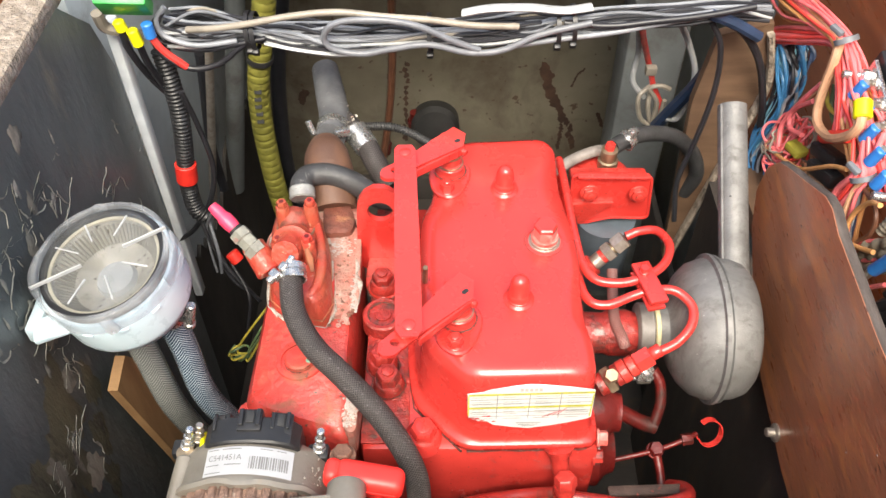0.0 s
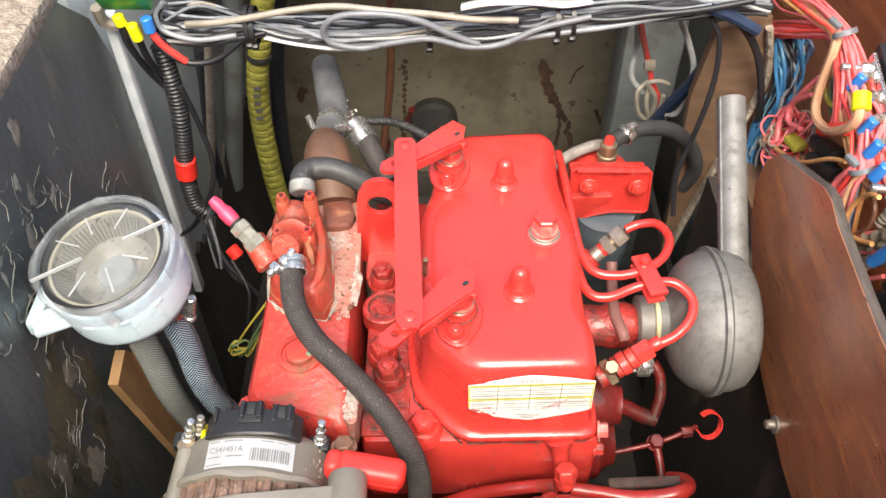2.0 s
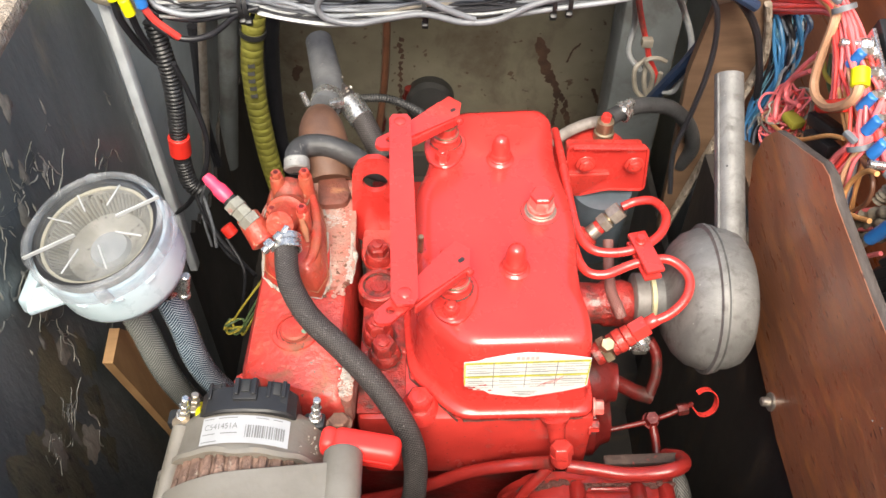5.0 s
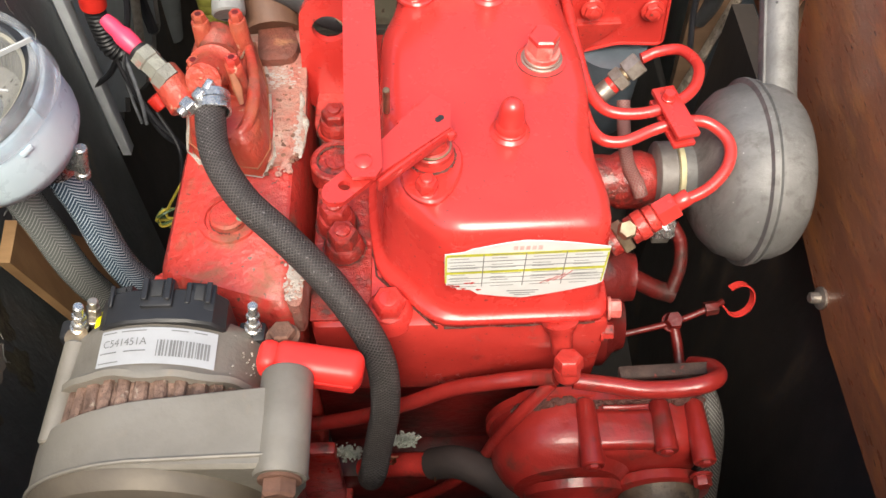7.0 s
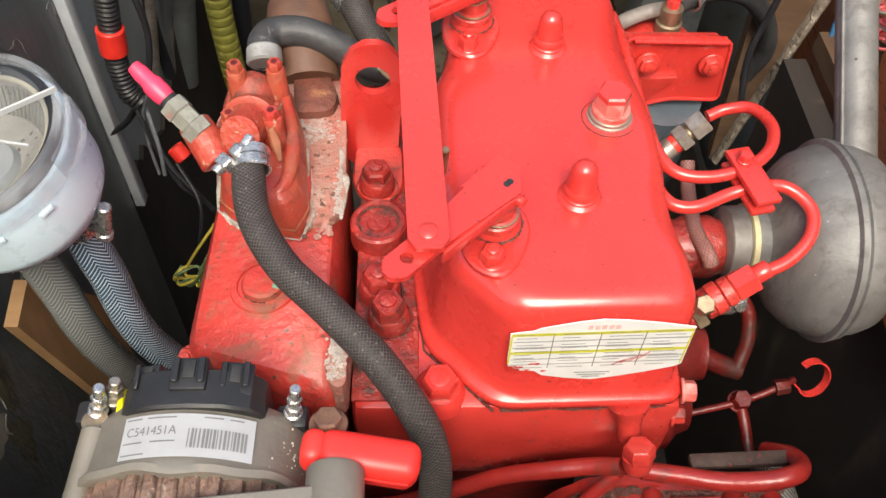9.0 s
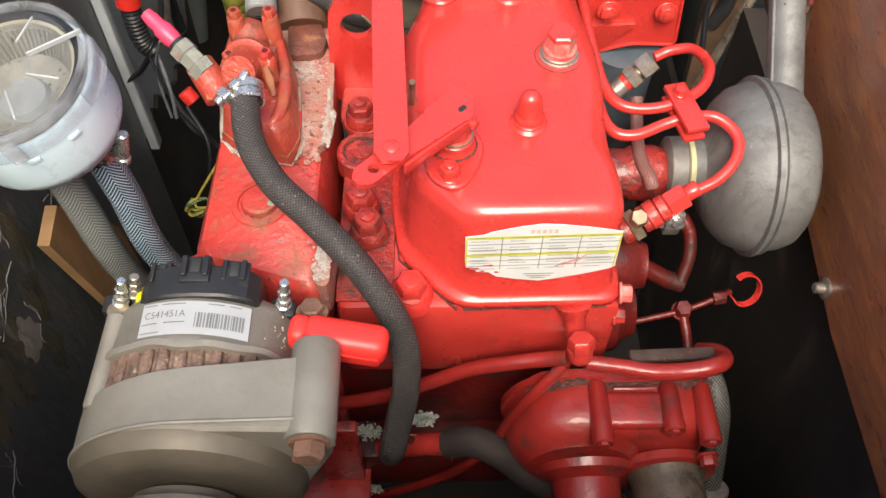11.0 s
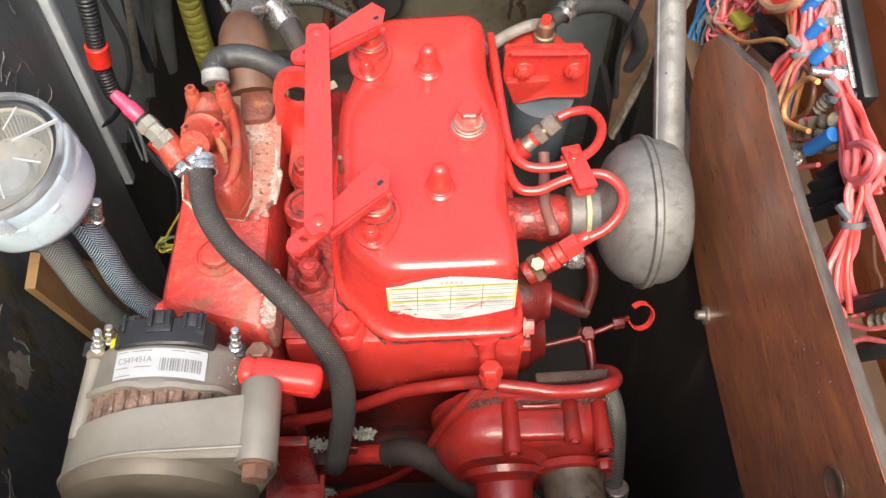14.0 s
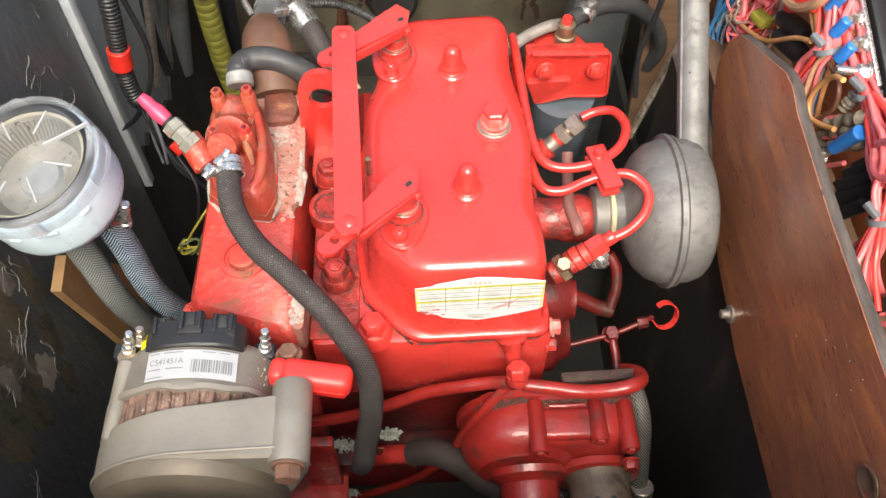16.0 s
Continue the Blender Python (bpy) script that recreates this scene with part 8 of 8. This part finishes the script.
bundle([(0.3900, 0.5855, 0.4979), (0.3900, 0.5623, 0.4871), (0.3900, 0.5302, 0.4787), (0.3860, 0.4941, 0.4854), (0.3840, 0.4627, 0.4830), (0.3840, 0.4342, 0.4754), (0.3840, 0.4104, 0.4701)], 14, [0.010, 0.011, 0.010, 0.007, 0.011, 0.014, 0.015], 0.0022, ["pink", "red", "pink"], 53, "wire in the electrical locker", G, 0.25)
bundle([(0.3860, 0.4854, 0.4910), (0.3850, 0.4594, 0.4910), (0.3840, 0.4388, 0.4945), (0.3830, 0.4233, 0.4930), (0.3800, 0.4158, 0.4801), (0.3770, 0.4056, 0.4710), (0.3740, 0.3895, 0.4596), (0.3720, 0.3795, 0.4407), (0.3700, 0.3634, 0.4255), (0.3700, 0.3323, 0.4179)],
       8, [0.007, 0.010, 0.012, 0.012, 0.011, 0.009, 0.006, 0.009, 0.012, 0.012], 0.0023, ["pink", "pink", "pink", "red"], 54, "wire in the electrical locker", G, 0.25)
for pts, r, key in (([(0.3720, 0.4365, 0.4931), (0.3710, 0.4231, 0.5109), (0.3710, 0.4064, 0.5195), (0.3710, 0.3997, 0.5105), (0.3710, 0.4030, 0.4936), (0.3710, 0.4162, 0.4800), (0.3720, 0.4291, 0.4799), (0.3730, 0.4378, 0.4863)], 0.0036, "pink"),
                    ([(0.3800, 0.4123, 0.4763), (0.3800, 0.3855, 0.4761), (0.3800, 0.3655, 0.4753), (0.3800, 0.3461, 0.4746)], 0.0036, "pink"), ([(0.3720, 0.3859, 0.4617), (0.3690, 0.3883, 0.4360), (0.3660, 0.3882, 0.4107)], 0.0032, "pink"),
                    ([(0.3660, 0.5042, 0.4925), (0.3660, 0.5183, 0.4820), (0.3650, 0.5290, 0.4612), (0.3640, 0.5297, 0.4415), (0.3640, 0.5194, 0.4333), (0.3650, 0.5014, 0.4433), (0.3660, 0.4836, 0.4570)], 0.0024, "orange"),
                    ([(0.3720, 0.5418, 0.4747), (0.3700, 0.5114, 0.4784), (0.3700, 0.5036, 0.4600), (0.3680, 0.5145, 0.4348)], 0.0022, "brown"),
                    ([(0.3900, 0.3825, 0.4507), (0.3880, 0.3620, 0.4427), (0.3880, 0.3432, 0.4403), (0.3860, 0.3270, 0.4175)], 0.0016, "brown"),
                    ([(0.3680, 0.5159, 0.4151), (0.3700, 0.4988, 0.4303), (0.3720, 0.4813, 0.4496)], 0.0022, "pink"), ([(0.3680, 0.4914, 0.4055), (0.3700, 0.4764, 0.4192), (0.3720, 0.4586, 0.4438)], 0.0022, "pink"),
                    ([(0.3680, 0.5199, 0.4254), (0.3700, 0.5109, 0.4400), (0.3720, 0.4942, 0.4597)], 0.0022, "pink"), ([(0.3700, 0.3293, 0.4102), (0.3750, 0.3152, 0.4289), (0.3800, 0.3069, 0.4493)], 0.0022, "pink"),
                    ([(0.3700, 0.3168, 0.4060), (0.3750, 0.3110, 0.4208), (0.3800, 0.2979, 0.4379)], 0.0022, "pink")):
    lw(pts, r, key)
# corroded splices and black terminal strips
gs = random.Random(61)
for a, b in (((0.3720, 0.5037, 0.4420), (0.3780, 0.4708, 0.4842)), ((0.3720, 0.5031, 0.4284), (0.3780, 0.4639, 0.4766)), ((0.3700, 0.4954, 0.4210), (0.3780, 0.4579, 0.4686)), ((0.3780, 0.3192, 0.4300), (0.3840, 0.3079, 0.4593)), ((0.3780, 0.5026, 0.4607), (0.3820, 0.5014, 0.4782))):
    a, b = Vector(a), Vector(b)
    bm = B()
    n = (b - a).length
    lathe(bm, a, b - a, [(n * i / 14, 0.0052 + 0.0018 * math.sin(i * 1.7) * gs.uniform(0.5, 1)) for i in range(15)], 12)
    single("wire_splice", bm, mat("dirty_splice", (0.26, 0.22, 0.16), (0.12, 0.09, 0.065), 90, 0.6, bump=0.5), "dirty grey-brown crimped wire splice", "splice", "corroded splices")
for a, b in (((0.3760, 0.4522, 0.4378), (0.3860, 0.4385, 0.4769)), ((0.3740, 0.4516, 0.4237), (0.3860, 0.4315, 0.4662)), ((0.3740, 0.4461, 0.4130), (0.3840, 0.4240, 0.4543)), ((0.3740, 0.4329, 0.4092), (0.3800, 0.4186, 0.4432)), ((0.3760, 0.3455, 0.4080), (0.3860, 0.3263, 0.4600)), ((0.3760, 0.3092, 0.4016), (0.3860, 0.2969, 0.4376))):
    a, b = Vector(a), Vector(b)
    h = thing("terminal_strip", "black moulded plastic fuse terminal strip", "terminal strip", "terminal strips")
    e = (b - a).normalized()
    mt3 = Matrix((e, Vector((0, 0, 1)).cross(e).normalized(), e.cross(Vector((0, 0, 1)).cross(e)).normalized())).transposed()
    part("body", box(B(), (a + b) / 2, ((b - a).length, 0.014, 0.012), 0.0025, mt3), BLACK_PLASTIC, h)
    part("clip", box(B(), a.lerp(b, 0.6) + Vector((-0.003, -0.003, 0.006)), (0.008, 0.003, 0.002), 0.0004, mt3), ZINC, h)
lug = thing("blue_terminal", "blue crimped ring terminal on a steel stud", "terminal", "blue terminals")
part("sleeve", rod(B(), (0.3670, 0.4740, 0.4440), (0.3725, 0.4610, 0.4790), 0.0056, 0.0066, edge=0.0012, seg=14), BLUE, lug)
part("tongue", rod(B(), (0.3645, 0.4780, 0.4290), (0.3670, 0.4740, 0.4450), 0.0030, 0.0042, seg=10), STEEL, lug)
part("nut", hex_head(B(), (0.3635, 0.4785, 0.4280), (-0.6, -0.3, 0.7), 0.010, 0.007, 0.007), ZINC, lug)

# bus bar with its studs, nuts and crimped leads
bus = thing("bus_bar", "metal bus bar on a black base with studs and nuts", "bus bar")
q0, q1 = Vector((0.3980, 0.6404, 0.5219)), Vector((0.3980, 0.5196, 0.4834))
e = (q1 - q0).normalized()
wv = Vector((1, 0, 0)).cross(e).normalized()
mt3 = Matrix((e, wv, e.cross(wv))).transposed()
mid = (q0 + q1) / 2
nb = (q1 - q0).length
part("bar", box(B(), mid, (nb + 0.03, 0.016, 0.004), 0.001, mt3), ZINC, bus)
part("base", box(B(), mid + Vector((0.012, 0, 0)) + wv * 0.010, (nb + 0.05, 0.040, 0.014), 0.003, mt3), BLACK_PLASTIC, bus, "black moulded base")
part("carpet_strip", box(B(), mid + Vector((0.004, 0, 0)) + wv * 0.020, (nb + 0.04, 0.010, 0.008), 0.003, mt3), RUBBER_GREY, bus)
for c in (q0, q1):
    bm = B()
    rod(bm, c, c + Vector((-0.030, 0.004, 0.002)), 0.0040, edge=0.0008, seg=14)
    hex_head(bm, c + Vector((-0.004, 0, 0)), (-1, 0.1, 0.05), 0.0135, 0.008, 0.0095)
    part("bolt", bm, ZINC, bus)
for k in range(5):
    c = q0.lerp(q1, 0.053 + 0.184 * k)
    bm = B()
    hex_head(bm, c + Vector((-0.002, 0, 0)), (-1, 0, 0.2), 0.0115, 0.006, 0.0080, 0.004)
    part("stud_nut", bm, ZINC, bus)
    t = thing("blue_terminal", "blue crimped ring terminal on the bus bar", "terminal", "blue terminals")
    a, b = c + Vector((-0.018, -0.0105, 0.0095)), c + Vector((-0.022, -0.0070, -0.0095))
    part("sleeve", rod(B(), a, b, 0.0050, 0.0056, edge=0.0012, seg=14), BLUE, t)
    part("tongue", rod(B(), c + Vector((-0.003, 0, 0)), a, 0.0036, seg=10), STEEL, t)
